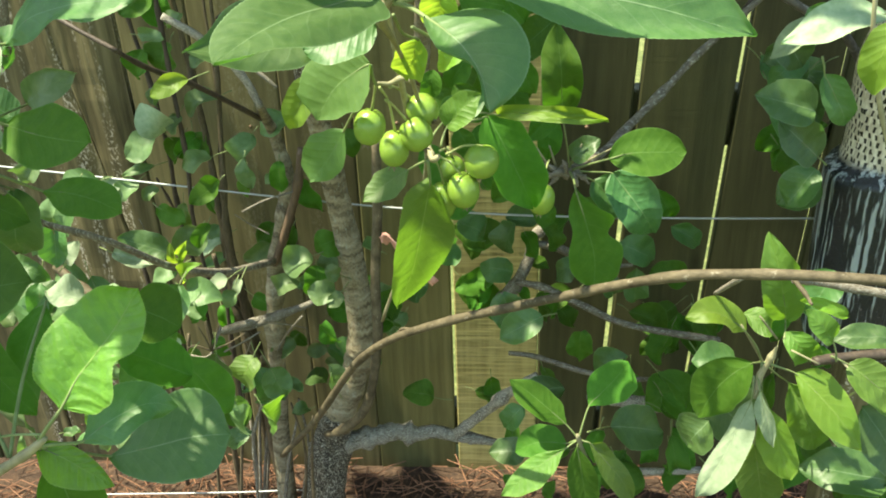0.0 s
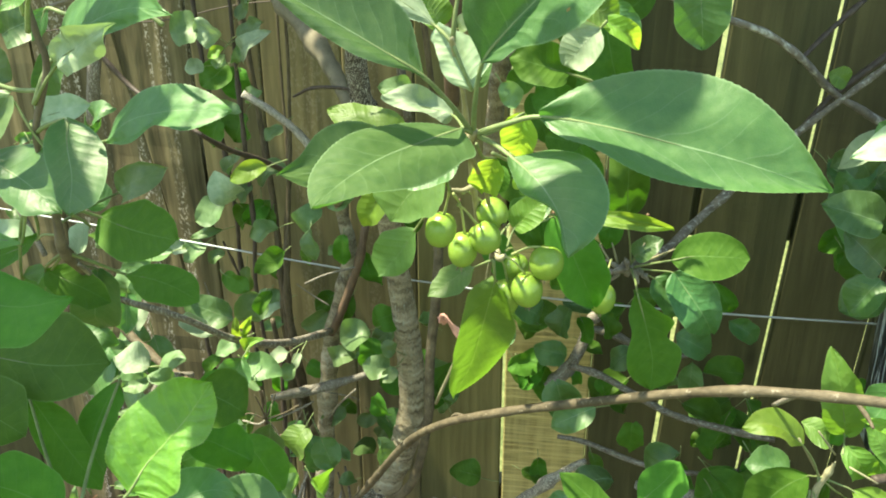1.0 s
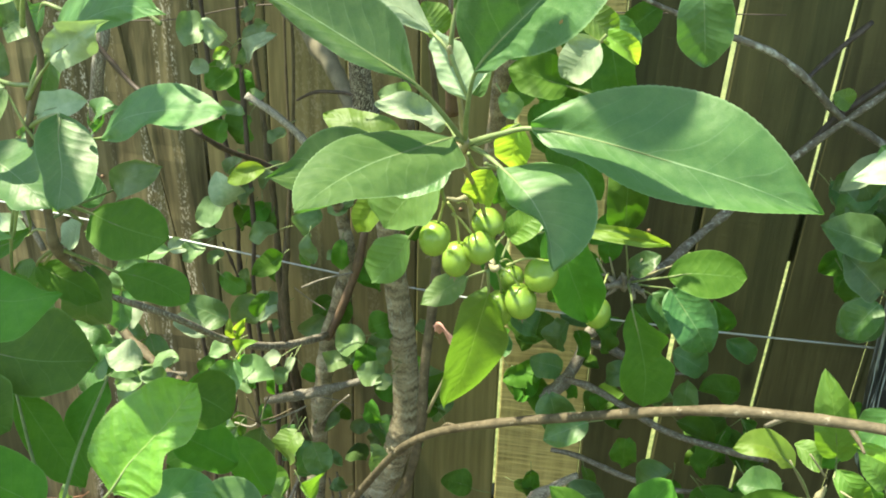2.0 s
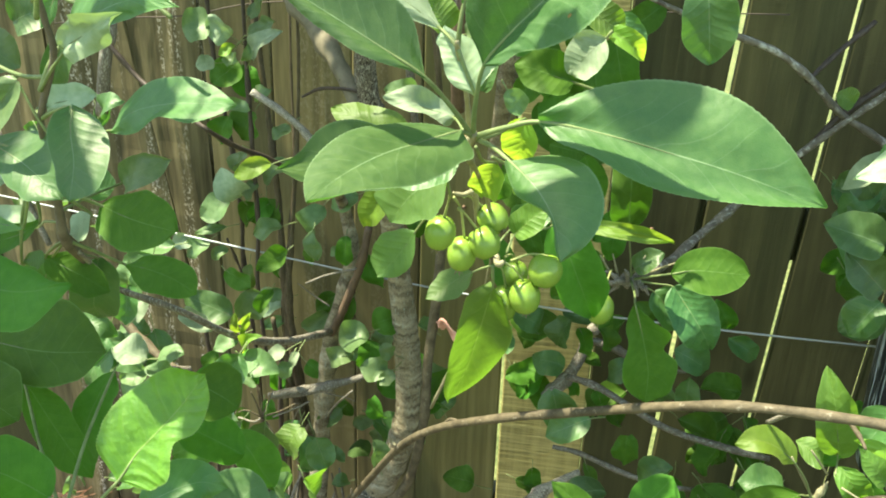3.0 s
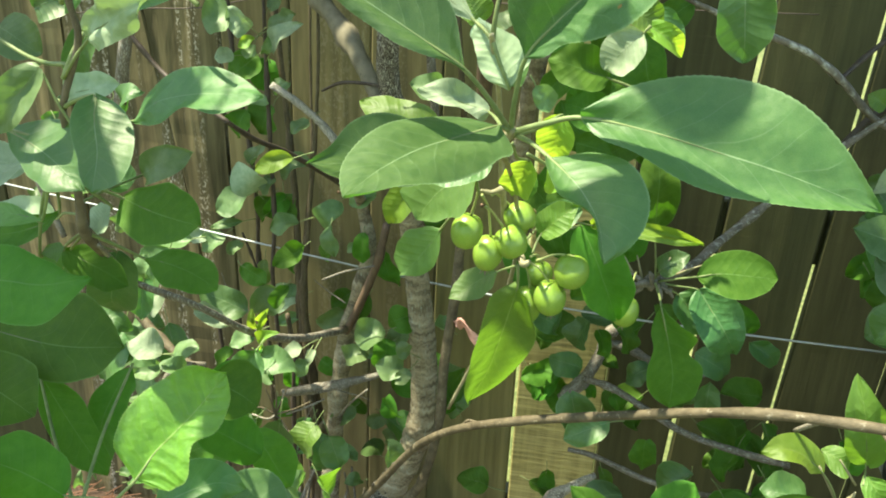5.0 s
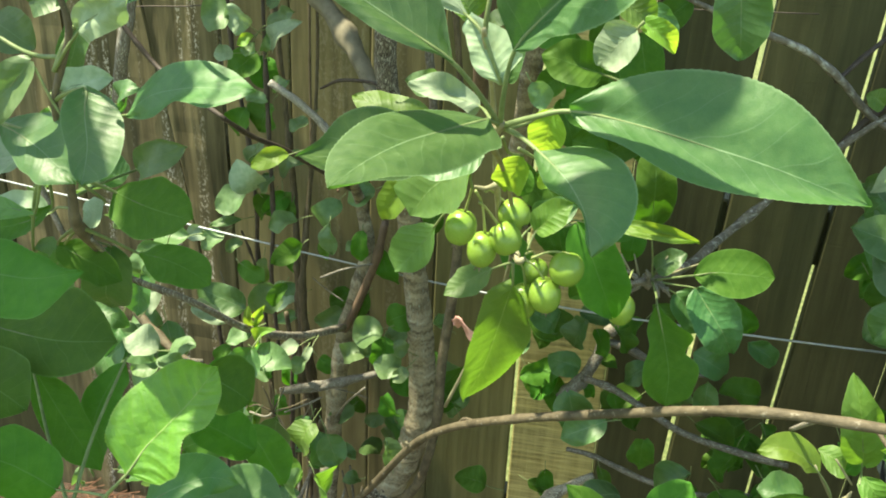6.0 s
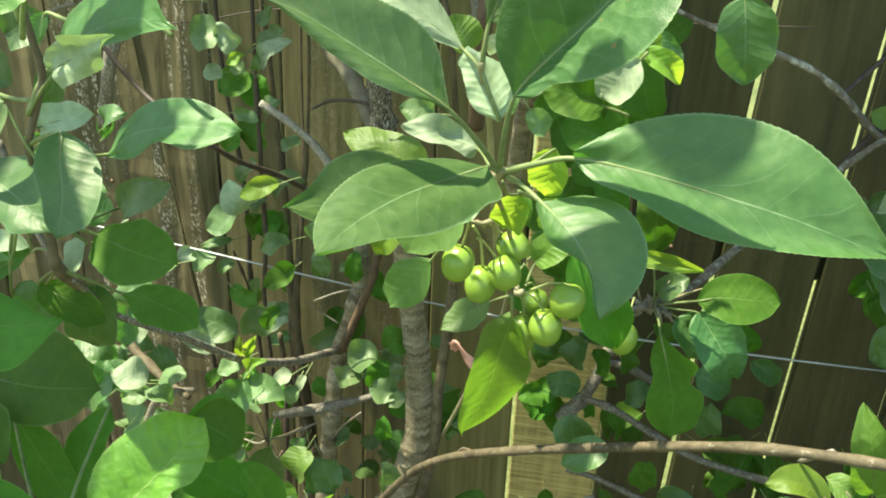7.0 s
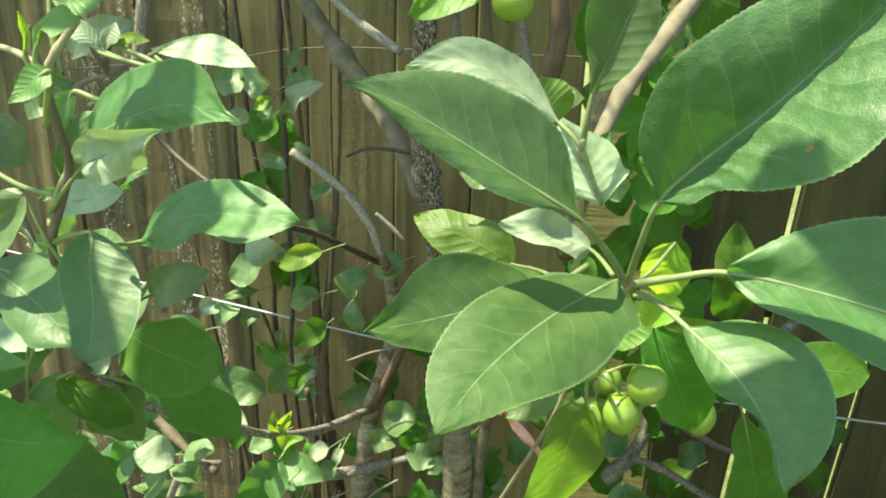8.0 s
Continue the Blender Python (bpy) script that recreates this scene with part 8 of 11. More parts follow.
small_leaf(cane_main, (-0.3820, 1.2000, 0.5690), (-0.4020, 1.1880, 0.5440), 0.0262, (0.10, -0.93, 0.36), LEAF_SHRUB, stalk=(-0.3747, 1.2104, 0.5761), lumpy=1.4)
small_leaf(cane_main, (-0.3730, 1.1800, 0.5260), (-0.4100, 1.1680, 0.5160), 0.0262, (0.02, -0.68, 0.74), LEAF_SHRUB, stalk=(-0.3590, 1.1905, 0.5278), lumpy=1.9)
small_leaf(trunk_two, (-0.3590, 0.8000, 0.7490), (-0.3130, 0.7880, 0.7420), 0.0228, (-0.08, -0.70, 0.71), LEAF_PALE, stalk=(-0.3762, 0.8105, 0.7496), lumpy=1.4)
small_leaf(trunk_two, (-0.2710, 0.7600, 0.7610), (-0.2730, 0.7480, 0.7880), 0.0113, (-0.13, -0.90, -0.41), LEAF_YELLOW, stalk=(-0.2697, 0.7739, 0.7413), lumpy=1.9)
small_leaf(trunk_two, (-0.2670, 0.7550, 0.7640), (-0.2570, 0.7430, 0.7920), 0.0099, (-0.30, -0.91, -0.28), LEAF_YELLOW, stalk=(-0.2716, 0.7665, 0.7492), lumpy=1.9)
small_leaf(trunk_two, (-0.2760, 0.7600, 0.7540), (-0.2990, 0.7480, 0.7440), 0.0189, (0.02, -0.66, 0.75), LEAF_SHRUB, stalk=(-0.2640, 0.7723, 0.7572), lumpy=1.4)
small_leaf(trunk_two, (-0.2640, 0.7500, 0.7470), (-0.2440, 0.7380, 0.7730), 0.0132, (-0.65, -0.74, 0.16), LEAF_YELLOW, stalk=(-0.2740, 0.7620, 0.7320), lumpy=1.4)
small_leaf(trunk_two, (-0.2610, 0.7400, 0.7430), (-0.2230, 0.7280, 0.7380), 0.0303, (-0.18, -0.80, 0.57), LEAF_SHRUB, stalk=(-0.2761, 0.7508, 0.7430), lumpy=1.4)
small_leaf(trunk_two, (-0.2580, 0.7200, 0.7610), (-0.2820, 0.7080, 0.7110), 0.0407, (0.01, -0.97, 0.23), LEAF, stalk=(-0.2528, 0.7286, 0.7699), lumpy=1.9)
small_leaf(trunk_two, (-0.2390, 0.8000, 0.7180), (-0.2560, 0.7880, 0.7100), 0.0183, (-0.02, -0.53, 0.84), LEAF_PALE, stalk=(-0.2258, 0.8153, 0.7222), lumpy=1.0)
small_leaf(trunk_two, (-0.2360, 0.8000, 0.7040), (-0.2410, 0.7880, 0.6890), 0.0177, (0.15, -0.80, 0.59), LEAF_SHRUB, stalk=(-0.2320, 0.8155, 0.7139), lumpy=1.4)
small_leaf(trunk_two, (-0.2320, 0.8200, 0.7050), (-0.2370, 0.8080, 0.6920), 0.0115, (0.07, -0.75, 0.66), LEAF_PALE, stalk=(-0.2283, 0.8350, 0.7127), lumpy=1.0)
small_leaf(trunk_two, (-0.2810, 0.7800, 0.6940), (-0.2640, 0.7680, 0.6890), 0.0127, (-0.39, -0.76, 0.52), LEAF_SHRUB, stalk=(-0.2944, 0.7955, 0.6959), lumpy=1.4)
small_leaf(trunk_two, (-0.2790, 0.7200, 0.7000), (-0.2660, 0.7080, 0.6900), 0.0148, (-0.21, -0.75, 0.63), LEAF_PALE, stalk=(-0.2907, 0.7368, 0.7070), lumpy=1.0)
small_leaf(trunk_two, (-0.1960, 1.0000, 0.6310), (-0.2340, 0.9880, 0.6210), 0.0453, (0.03, -0.69, 0.72), LEAF_SHRUB, stalk=(-0.1834, 1.0100, 0.6323), lumpy=1.9)
small_leaf(trunk_two, (-0.2190, 1.0000, 0.6020), (-0.2460, 0.9880, 0.5800), 0.0325, (-0.13, -0.80, 0.59), LEAF_SHRUB, stalk=(-0.2069, 1.0114, 0.6099), lumpy=1.4)
small_leaf(trunk_two, (-0.1660, 0.9800, 0.5900), (-0.2000, 0.9680, 0.5980), 0.0367, (0.39, -0.74, 0.55), LEAF_SHRUB, stalk=(-0.1544, 0.9901, 0.5853), lumpy=1.9)
small_leaf(trunk_two, (-0.1580, 0.9800, 0.6150), (-0.1730, 0.9680, 0.6320), 0.0230, (0.72, -0.68, 0.15), LEAF_SHRUB, stalk=(-0.1469, 0.9948, 0.6005), lumpy=1.9)
small_leaf(cane_main, (-0.1690, 1.0400, 0.6380), (-0.1990, 1.0280, 0.6250), 0.0394, (0.16, -0.88, 0.45), LEAF_DEEP, stalk=(-0.1581, 1.0504, 0.6407), lumpy=1.9)
small_leaf(trunk_two, (-0.1570, 0.9700, 0.5960), (-0.1720, 0.9580, 0.5800), 0.0182, (0.17, -0.86, 0.49), LEAF_SHRUB, stalk=(-0.1481, 0.9831, 0.6035), lumpy=1.0)
small_leaf(cane_main, (-0.3770, 1.2000, 0.6300), (-0.3820, 1.1880, 0.5950), 0.0197, (-0.35, -0.87, 0.35), LEAF_DEEP, stalk=(-0.3750, 1.2108, 0.6421), lumpy=1.4)
small_leaf(cane_main, (-0.3210, 1.1200, 0.4940), (-0.2910, 1.1080, 0.4810), 0.0252, (-0.03, -0.77, 0.64), LEAF_DEEP, stalk=(-0.3372, 1.1325, 0.4990), lumpy=1.4)
small_leaf(cane_main, (-0.1900, 1.0500, 0.4600), (-0.2000, 1.0380, 0.5050), 0.0312, (-0.25, -0.92, -0.30), LEAF_DEEP, stalk=(-0.1864, 1.0603, 0.4420), lumpy=1.4)
small_leaf(cane_main, (-0.2700, 1.2000, 0.6240), (-0.2780, 1.1880, 0.6000), 0.0194, (-0.09, -0.88, 0.47), LEAF_DEEP, stalk=(-0.2646, 1.2141, 0.6382), lumpy=1.4)
small_leaf(trunk_two, (-0.3481, 0.7000, 0.7548), (-0.3827, 0.7012, 0.7632), 0.0305, (0.17, -0.59, 0.79), LEAF_PALE, stalk=(-0.3374, 0.7050, 0.7520))
small_leaf(trunk_two, (-0.3775, 0.7800, 0.7017), (-0.3461, 0.7784, 0.7128), 0.0268, (-0.31, -0.49, 0.82), LEAF_SHRUB, stalk=(-0.3913, 0.7850, 0.6966))
small_leaf(trunk_two, (-0.2672, 0.8000, 0.6209), (-0.2814, 0.8042, 0.5522), 0.0430, (-0.05, -1.00, -0.05), LEAF, stalk=(-0.2654, 0.8050, 0.6454))
small_leaf(cane_main, (-0.2574, 0.9500, 0.4901), (-0.2405, 0.9447, 0.4438), 0.0402, (0.48, -0.84, 0.27), LEAF, stalk=(-0.2686, 0.9550, 0.5155))
small_leaf(cane_main, (-0.1837, 1.0000, 0.4168), (-0.1884, 0.9923, 0.4641), 0.0373, (0.82, -0.57, -0.01), LEAF_SHRUB, stalk=(-0.1785, 1.0050, 0.3962))
small_leaf(cane_main, (-0.0479, 1.0000, 0.4026), (-0.0909, 1.0026, 0.4120), 0.0367, (0.17, -0.43, 0.89), LEAF_DEEP, stalk=(-0.0223, 1.0050, 0.3976))
small_leaf(cane_main, (-0.2901, 1.0000, 0.4545), (-0.2805, 0.9962, 0.3905), 0.0454, (0.60, -0.79, 0.14), LEAF, stalk=(-0.2966, 1.0050, 0.4928))
small_leaf(trunk_two, (-0.0801, 0.7000, 1.0423), (-0.1062, 0.6909, 1.0476), 0.0217, (0.38, -0.79, 0.48), LEAF_SHRUB, stalk=(-0.0680, 0.7050, 1.0401))
small_leaf(trunk_two, (-0.2742, 0.7500, 0.6563), (-0.3072, 0.7527, 0.6203), 0.0302, (-0.26, -0.95, 0.16), LEAF, stalk=(-0.2647, 0.7550, 0.6685))
small_leaf(trunk_two, (-0.2595, 0.9000, 0.5438), (-0.2725, 0.8882, 0.5005), 0.0429, (-0.42, -0.84, 0.35), LEAF_GREEN, stalk=(-0.2496, 0.9050, 0.5635))
small_leaf(cane_main, (-0.1619, 1.1000, 0.4236), (-0.1538, 1.1035, 0.3708), 0.0389, (0.54, -0.84, 0.03), LEAF, stalk=(-0.1621, 1.1050, 0.4504))
small_leaf(cane_main, (-0.2245, 1.1500, 0.3835), (-0.1815, 1.1474, 0.3502), 0.0505, (0.51, -0.49, 0.70), LEAF, stalk=(-0.2447, 1.1550, 0.3943))
small_leaf(trunk_two, (-0.3576, 0.7000, 0.8362), (-0.3533, 0.6973, 0.8621), 0.0204, (-0.17, -0.98, -0.08), LEAF_SHRUB, stalk=(-0.3612, 0.7050, 0.8230))
small_leaf(trunk_two, (-0.4116, 0.8000, 0.7351), (-0.3979, 0.8045, 0.7592), 0.0242, (-0.17, -0.95, 0.27), LEAF_PALE, stalk=(-0.4248, 0.8050, 0.7222))
small_leaf(trunk_two, (-0.3520, 0.7500, 0.6941), (-0.3730, 0.7402, 0.7151), 0.0277, (0.74, -0.18, 0.65), LEAF_SHRUB, stalk=(-0.3430, 0.7550, 0.6871))
small_leaf(trunk_two, (-0.4149, 0.7500, 0.7431), (-0.4207, 0.7398, 0.7071), 0.0277, (0.34, -0.92, 0.21), LEAF, stalk=(-0.4086, 0.7550, 0.7670))
small_leaf(cane_main, (-0.5116, 1.0077, 0.4418), (-0.4993, 1.0094, 0.4233), 0.0197, (0.76, -0.46, 0.46), LEAF_SHRUB, stalk=(-0.5190, 1.0127, 0.4440))
small_leaf(trunk_two, (-0.4621, 0.9019, 0.5346), (-0.4249, 0.9106, 0.5347), 0.0311, (0.17, -0.75, 0.64), LEAF, stalk=(-0.4893, 0.9069, 0.5268))
small_leaf(cane_main, (-0.5296, 0.9722, 0.4458), (-0.5564, 0.9805, 0.4821), 0.0702, (0.81, 0.21, 0.55), LEAF_SHRUB, stalk=(-0.5235, 0.9772, 0.4243))
small_leaf(trunk_two, (-0.4387, 0.8255, 0.5485), (-0.4529, 0.8391, 0.5673), 0.0250, (0.57, -0.39, 0.72), LEAF_SHRUB, stalk=(-0.4389, 0.8305, 0.5325))
small_leaf(trunk_two, (-0.3034, 0.8691, 0.5369), (-0.2993, 0.8703, 0.5182), 0.0122, (0.57, -0.82, 0.07), LEAF_SHRUB, stalk=(-0.3068, 0.8741, 0.5386))
small_leaf(trunk_two, (-0.4339, 0.9086, 0.4758), (-0.4189, 0.8924, 0.5213), 0.0404, (-0.69, -0.72, -0.03), LEAF_SHRUB, stalk=(-0.4404, 0.9136, 0.4525))
small_leaf(trunk_two, (-0.4903, 0.9385, 0.5481), (-0.5323, 0.9544, 0.4949), 0.0622, (-0.76, -0.47, 0.46), LEAF_SHRUB, stalk=(-0.4772, 0.9435, 0.5645))
small_leaf(trunk_two, (-0.4065, 0.8390, 0.6192), (-0.4277, 0.8360, 0.6078), 0.0189, (-0.10, -0.90, 0.42), LEAF, stalk=(-0.3956, 0.8440, 0.6236))
small_leaf(cane_main, (-0.3405, 1.1298, 0.3735), (-0.3698, 1.1377, 0.3056), 0.0523, (-0.62, -0.77, 0.18), LEAF, stalk=(-0.3331, 1.1348, 0.3909))
small_leaf(trunk_two, (-0.3536, 0.8600, 0.5294), (-0.3185, 0.8502, 0.5639), 0.0566, (-0.72, -0.20, 0.67), LEAF, stalk=(-0.3746, 0.8650, 0.5091))
small_leaf(trunk_two, (-0.4652, 0.9142, 0.5902), (-0.4988, 0.9025, 0.5796), 0.0326, (0.12, -0.84, 0.53), LEAF_SHRUB, stalk=(-0.4554, 0.9192, 0.5926))
small_leaf(cane_main, (-0.5529, 1.0054, 0.5863), (-0.5115, 1.0164, 0.5827), 0.0373, (0.23, -0.59, 0.77), LEAF_SHRUB, stalk=(-0.5830, 1.0104, 0.5811))
small_leaf(cane_main, (-0.3446, 1.1449, 0.2766), (-0.3299, 1.1501, 0.2988), 0.0195, (-0.31, -0.86, 0.41), LEAF_SHRUB, stalk=(-0.3521, 1.1499, 0.2631))
small_leaf(trunk_two, (-0.2913, 0.8686, 0.4831), (-0.2842, 0.8752, 0.4427), 0.0487, (0.98, 0.02, 0.18), LEAF_SHRUB, stalk=(-0.2988, 0.8736, 0.4989))
small_leaf(trunk_two, (-0.4561, 0.8530, 0.4713), (-0.4483, 0.8483, 0.5196), 0.0278, (0.33, -0.93, -0.14), LEAF_GREEN, stalk=(-0.4615, 0.8580, 0.4448))
small_leaf(trunk_two, (-0.4866, 0.9380, 0.4051), (-0.5222, 0.9503, 0.3409), 0.0330, (-0.09, -0.99, -0.14), LEAF_SHRUB, stalk=(-0.4792, 0.9430, 0.4196))
small_leaf(cane_main, (-0.5191, 0.9624, 0.4046), (-0.5262, 0.9782, 0.3558), 0.0513, (0.99, 0.06, -0.12), LEAF, stalk=(-0.5228, 0.9674, 0.4153))
small_leaf(trunk_two, (-0.3135, 0.9288, 0.4655), (-0.3063, 0.9250, 0.4401), 0.0216, (0.50, -0.83, 0.26), LEAF_SHRUB, stalk=(-0.3182, 0.9338, 0.4752))
small_leaf(trunk_two, (-0.2865, 0.8061, 0.4904), (-0.3095, 0.8022, 0.5151), 0.0326, (0.74, -0.10, 0.67), LEAF_SHRUB, stalk=(-0.2763, 0.8111, 0.4753))
small_leaf(trunk_two, (-0.2800, 0.8521, 0.5429), (-0.2993, 0.8533, 0.5397), 0.0127, (-0.16, -0.74, 0.65), LEAF_SHRUB, stalk=(-0.2754, 0.8571, 0.5397))
small_leaf(trunk_two, (-0.2959, 0.8413, 0.5291), (-0.3124, 0.8279, 0.5334), 0.0227, (0.30, -0.06, 0.95), LEAF, stalk=(-0.2875, 0.8463, 0.5282))
small_leaf(cane_main, (-0.5374, 1.0329, 0.2661), (-0.5118, 1.0434, 0.3062), 0.0724, (-0.69, -0.46, 0.56), LEAF_SHRUB, stalk=(-0.5516, 1.0379, 0.2434))
small_leaf(trunk_two, (-0.2316, 0.8183, 0.5315), (-0.2219, 0.8240, 0.4900), 0.0531, (0.97, 0.00, 0.23), LEAF_GREEN, stalk=(-0.2395, 0.8233, 0.5466))
small_leaf(cane_main, (-0.2858, 1.1145, 0.3381), (-0.2585, 1.0960, 0.3389), 0.0239, (-0.21, -0.28, 0.94), LEAF_SHRUB, stalk=(-0.2954, 1.1195, 0.3393))
small_leaf(trunk_two, (-0.3241, 0.9255, 0.4518), (-0.3661, 0.9353, 0.4518), 0.0282, (-0.15, -0.65, 0.75), LEAF, stalk=(-0.3117, 0.9305, 0.4445))
small_leaf(cane_main, (-0.3828, 1.0678, 0.2521), (-0.3429, 1.0705, 0.2794), 0.0310, (-0.26, -0.85, 0.46), LEAF, stalk=(-0.4089, 1.0728, 0.2299))
small_leaf(cane_main, (-0.6123, 1.0452, 0.2686), (-0.5876, 1.0478, 0.2721), 0.0380, (-0.15, 0.13, 0.98), LEAF, stalk=(-0.6285, 1.0502, 0.2612))
small_leaf(cane_main, (-0.2279, 1.0069, 0.3761), (-0.2478, 0.9894, 0.3810), 0.0212, (0.46, -0.28, 0.84), LEAF, stalk=(-0.2197, 1.0119, 0.3758))
small_leaf(cane_main, (-0.1065, 1.0516, 0.4940), (-0.1384, 1.0630, 0.4671), 0.0329, (-0.67, -0.35, 0.65), LEAF_DEEP, stalk=(-0.0965, 1.0566, 0.4972))
small_leaf(cane_main, (-0.2300, 1.1799, 0.2217), (-0.2222, 1.1942, 0.1712), 0.0256, (0.54, -0.83, -0.15), LEAF, stalk=(-0.2373, 1.1849, 0.2385))
small_leaf(cane_main, (-0.1112, 1.0724, 0.4803), (-0.1328, 1.0597, 0.5298), 0.0729, (0.92, -0.06, 0.38), LEAF_DEEP, stalk=(-0.0993, 1.0774, 0.4548))
small_leaf(cane_main, (-0.2196, 1.0857, 0.3606), (-0.2501, 1.0908, 0.3642), 0.0536, (0.15, 0.18, 0.97), LEAF, stalk=(-0.2056, 1.0907, 0.3526))
small_leaf(cane_main, (-0.2351, 1.1932, 0.3053), (-0.2117, 1.1830, 0.3374), 0.0286, (-0.77, -0.50, 0.40), LEAF_SHRUB, stalk=(-0.2486, 1.1982, 0.2873))
small_leaf(cane_main, (-0.1270, 1.1187, 0.5714), (-0.1502, 1.1069, 0.5882), 0.0450, (0.56, 0.07, 0.83), LEAF_SHRUB, stalk=(-0.1188, 1.1237, 0.5649))
small_leaf(trunk_two, (-0.6463, 0.9314, 0.5415), (-0.6378, 0.9454, 0.5256), 0.0179, (0.92, -0.15, 0.36), LEAF_SHRUB, stalk=(-0.6579, 0.9364, 0.5401))
small_leaf(trunk_two, (-0.5785, 0.7706, 0.6378), (-0.5332, 0.7530, 0.6785), 0.0253, (-0.46, -0.88, 0.13), LEAF_SHRUB, stalk=(-0.5957, 0.7756, 0.6224))
small_leaf(trunk_two, (-0.6013, 0.7629, 0.4834), (-0.6242, 0.7778, 0.4881), 0.0157, (0.01, -0.29, 0.96), LEAF, stalk=(-0.5993, 0.7679, 0.4674))
small_leaf(trunk_two, (-0.5297, 0.9171, 0.5655), (-0.5304, 0.9150, 0.5386), 0.0228, (-0.18, -0.98, 0.08), LEAF, stalk=(-0.5318, 0.9221, 0.5746))
small_leaf(trunk_two, (-0.4716, 0.7968, 0.7132), (-0.4694, 0.8152, 0.7165), 0.0150, (0.02, -0.18, 0.98), LEAF_SHRUB, stalk=(-0.4814, 0.8018, 0.7025))
small_leaf(trunk_two, (-0.5994, 0.9325, 0.3952), (-0.5922, 0.9307, 0.4543), 0.0823, (-0.50, -0.87, 0.03), LEAF_SHRUB, stalk=(-0.6058, 0.9375, 0.3613))
small_leaf(trunk_two, (-0.6100, 0.7949, 0.5011), (-0.5997, 0.8000, 0.4900), 0.0137, (0.74, -0.50, 0.45), LEAF_GREEN, stalk=(-0.6208, 0.7999, 0.4995))
small_leaf(trunk_two, (-0.6312, 0.8022, 0.5218), (-0.6197, 0.8081, 0.4994), 0.0213, (0.80, -0.53, 0.27), LEAF, stalk=(-0.6446, 0.8072, 0.5273))
small_leaf(trunk_two, (-0.5444, 0.8798, 0.6005), (-0.5618, 0.8885, 0.6293), 0.0244, (0.54, -0.66, 0.52), LEAF_SHRUB, stalk=(-0.5422, 0.8848, 0.5805))
small_leaf(trunk_two, (-0.6694, 0.9291, 0.5131), (-0.6622, 0.9221, 0.4984), 0.0167, (0.88, -0.10, 0.47), LEAF_SHRUB, stalk=(-0.6740, 0.9341, 0.5185))
small_leaf(cane_main, (-0.7061, 0.9520, 0.5962), (-0.7141, 0.9615, 0.6187), 0.0226, (0.60, -0.64, 0.49), LEAF_GREEN, stalk=(-0.7097, 0.9570, 0.5819))
small_leaf(trunk_two, (-0.6156, 0.9308, 0.3547), (-0.6052, 0.9172, 0.3939), 0.0188, (0.18, -0.91, -0.36), LEAF_SHRUB, stalk=(-0.6196, 0.9358, 0.3357))
small_leaf(trunk_two, (-0.4912, 0.8415, 0.6861), (-0.4703, 0.8590, 0.6772), 0.0446, (0.28, 0.15, 0.95), LEAF, stalk=(-0.5086, 0.8465, 0.6817))
small_leaf(cane_main, (-0.5882, 0.9858, 0.3405), (-0.5616, 0.9801, 0.3495), 0.0167, (-0.37, -0.51, 0.78), LEAF, stalk=(-0.6008, 0.9908, 0.3343))
small_leaf(trunk_two, (-0.5494, 0.8706, 0.9194), (-0.5301, 0.8701, 0.9314), 0.0137, (-0.04, -1.00, 0.04), LEAF, stalk=(-0.5590, 0.8756, 0.9137))
small_leaf(cane_main, (-0.5180, 0.9633, 0.9174), (-0.5216, 0.9732, 0.8928), 0.0358, (0.99, 0.06, -0.12), LEAF, stalk=(-0.5220, 0.9683, 0.9274))
small_leaf(cane_main, (-0.7102, 1.0857, 0.7154), (-0.7406, 1.1042, 0.7257), 0.0231, (-0.03, -0.53, 0.85), LEAF, stalk=(-0.7075, 1.0907, 0.7064))
small_leaf(trunk_two, (-0.5155, 0.9026, 0.8442), (-0.4851, 0.9015, 0.8602), 0.0331, (-0.36, -0.69, 0.63), LEAF_SHRUB, stalk=(-0.5338, 0.9076, 0.8340))
small_leaf(cane_main, (-0.5789, 1.0208, 0.7752), (-0.6158, 1.0269, 0.7618), 0.0511, (-0.37, -0.27, 0.89), LEAF_SHRUB, stalk=(-0.5701, 1.0258, 0.7767))
small_leaf(cane_main, (-0.6434, 0.9767, 0.8145), (-0.6336, 0.9858, 0.7830), 0.0302, (0.87, -0.47, 0.14), LEAF_SHRUB, stalk=(-0.6558, 0.9817, 0.8276))
small_leaf(trunk_two, (-0.4583, 0.7520, 0.9638), (-0.4547, 0.7638, 0.9308), 0.0250, (0.87, -0.48, -0.08), LEAF_SHRUB, stalk=(-0.4654, 0.7570, 0.9716))
small_leaf(cane_main, (-0.7073, 1.0563, 0.7771), (-0.6754, 1.0544, 0.7551), 0.0300, (0.46, -0.54, 0.71), LEAF_SHRUB, stalk=(-0.7231, 1.0613, 0.7840))
small_leaf(trunk_two, (-0.4641, 0.8542, 0.8140), (-0.4301, 0.8371, 0.8472), 0.0258, (-0.25, -0.94, -0.22), LEAF_SHRUB, stalk=(-0.4746, 0.8592, 0.8037))
small_leaf(trunk_two, (-0.4355, 0.8355, 0.9581), (-0.4090, 0.8205, 0.9791), 0.0233, (-0.61, -0.77, 0.22), LEAF, stalk=(-0.4476, 0.8405, 0.9483))
small_leaf(twig_main, (0.0230, 1.1500, 0.6955), (0.0268, 1.1500, 0.6514), 0.0351, (0.48, -0.88, 0.04), LEAF)
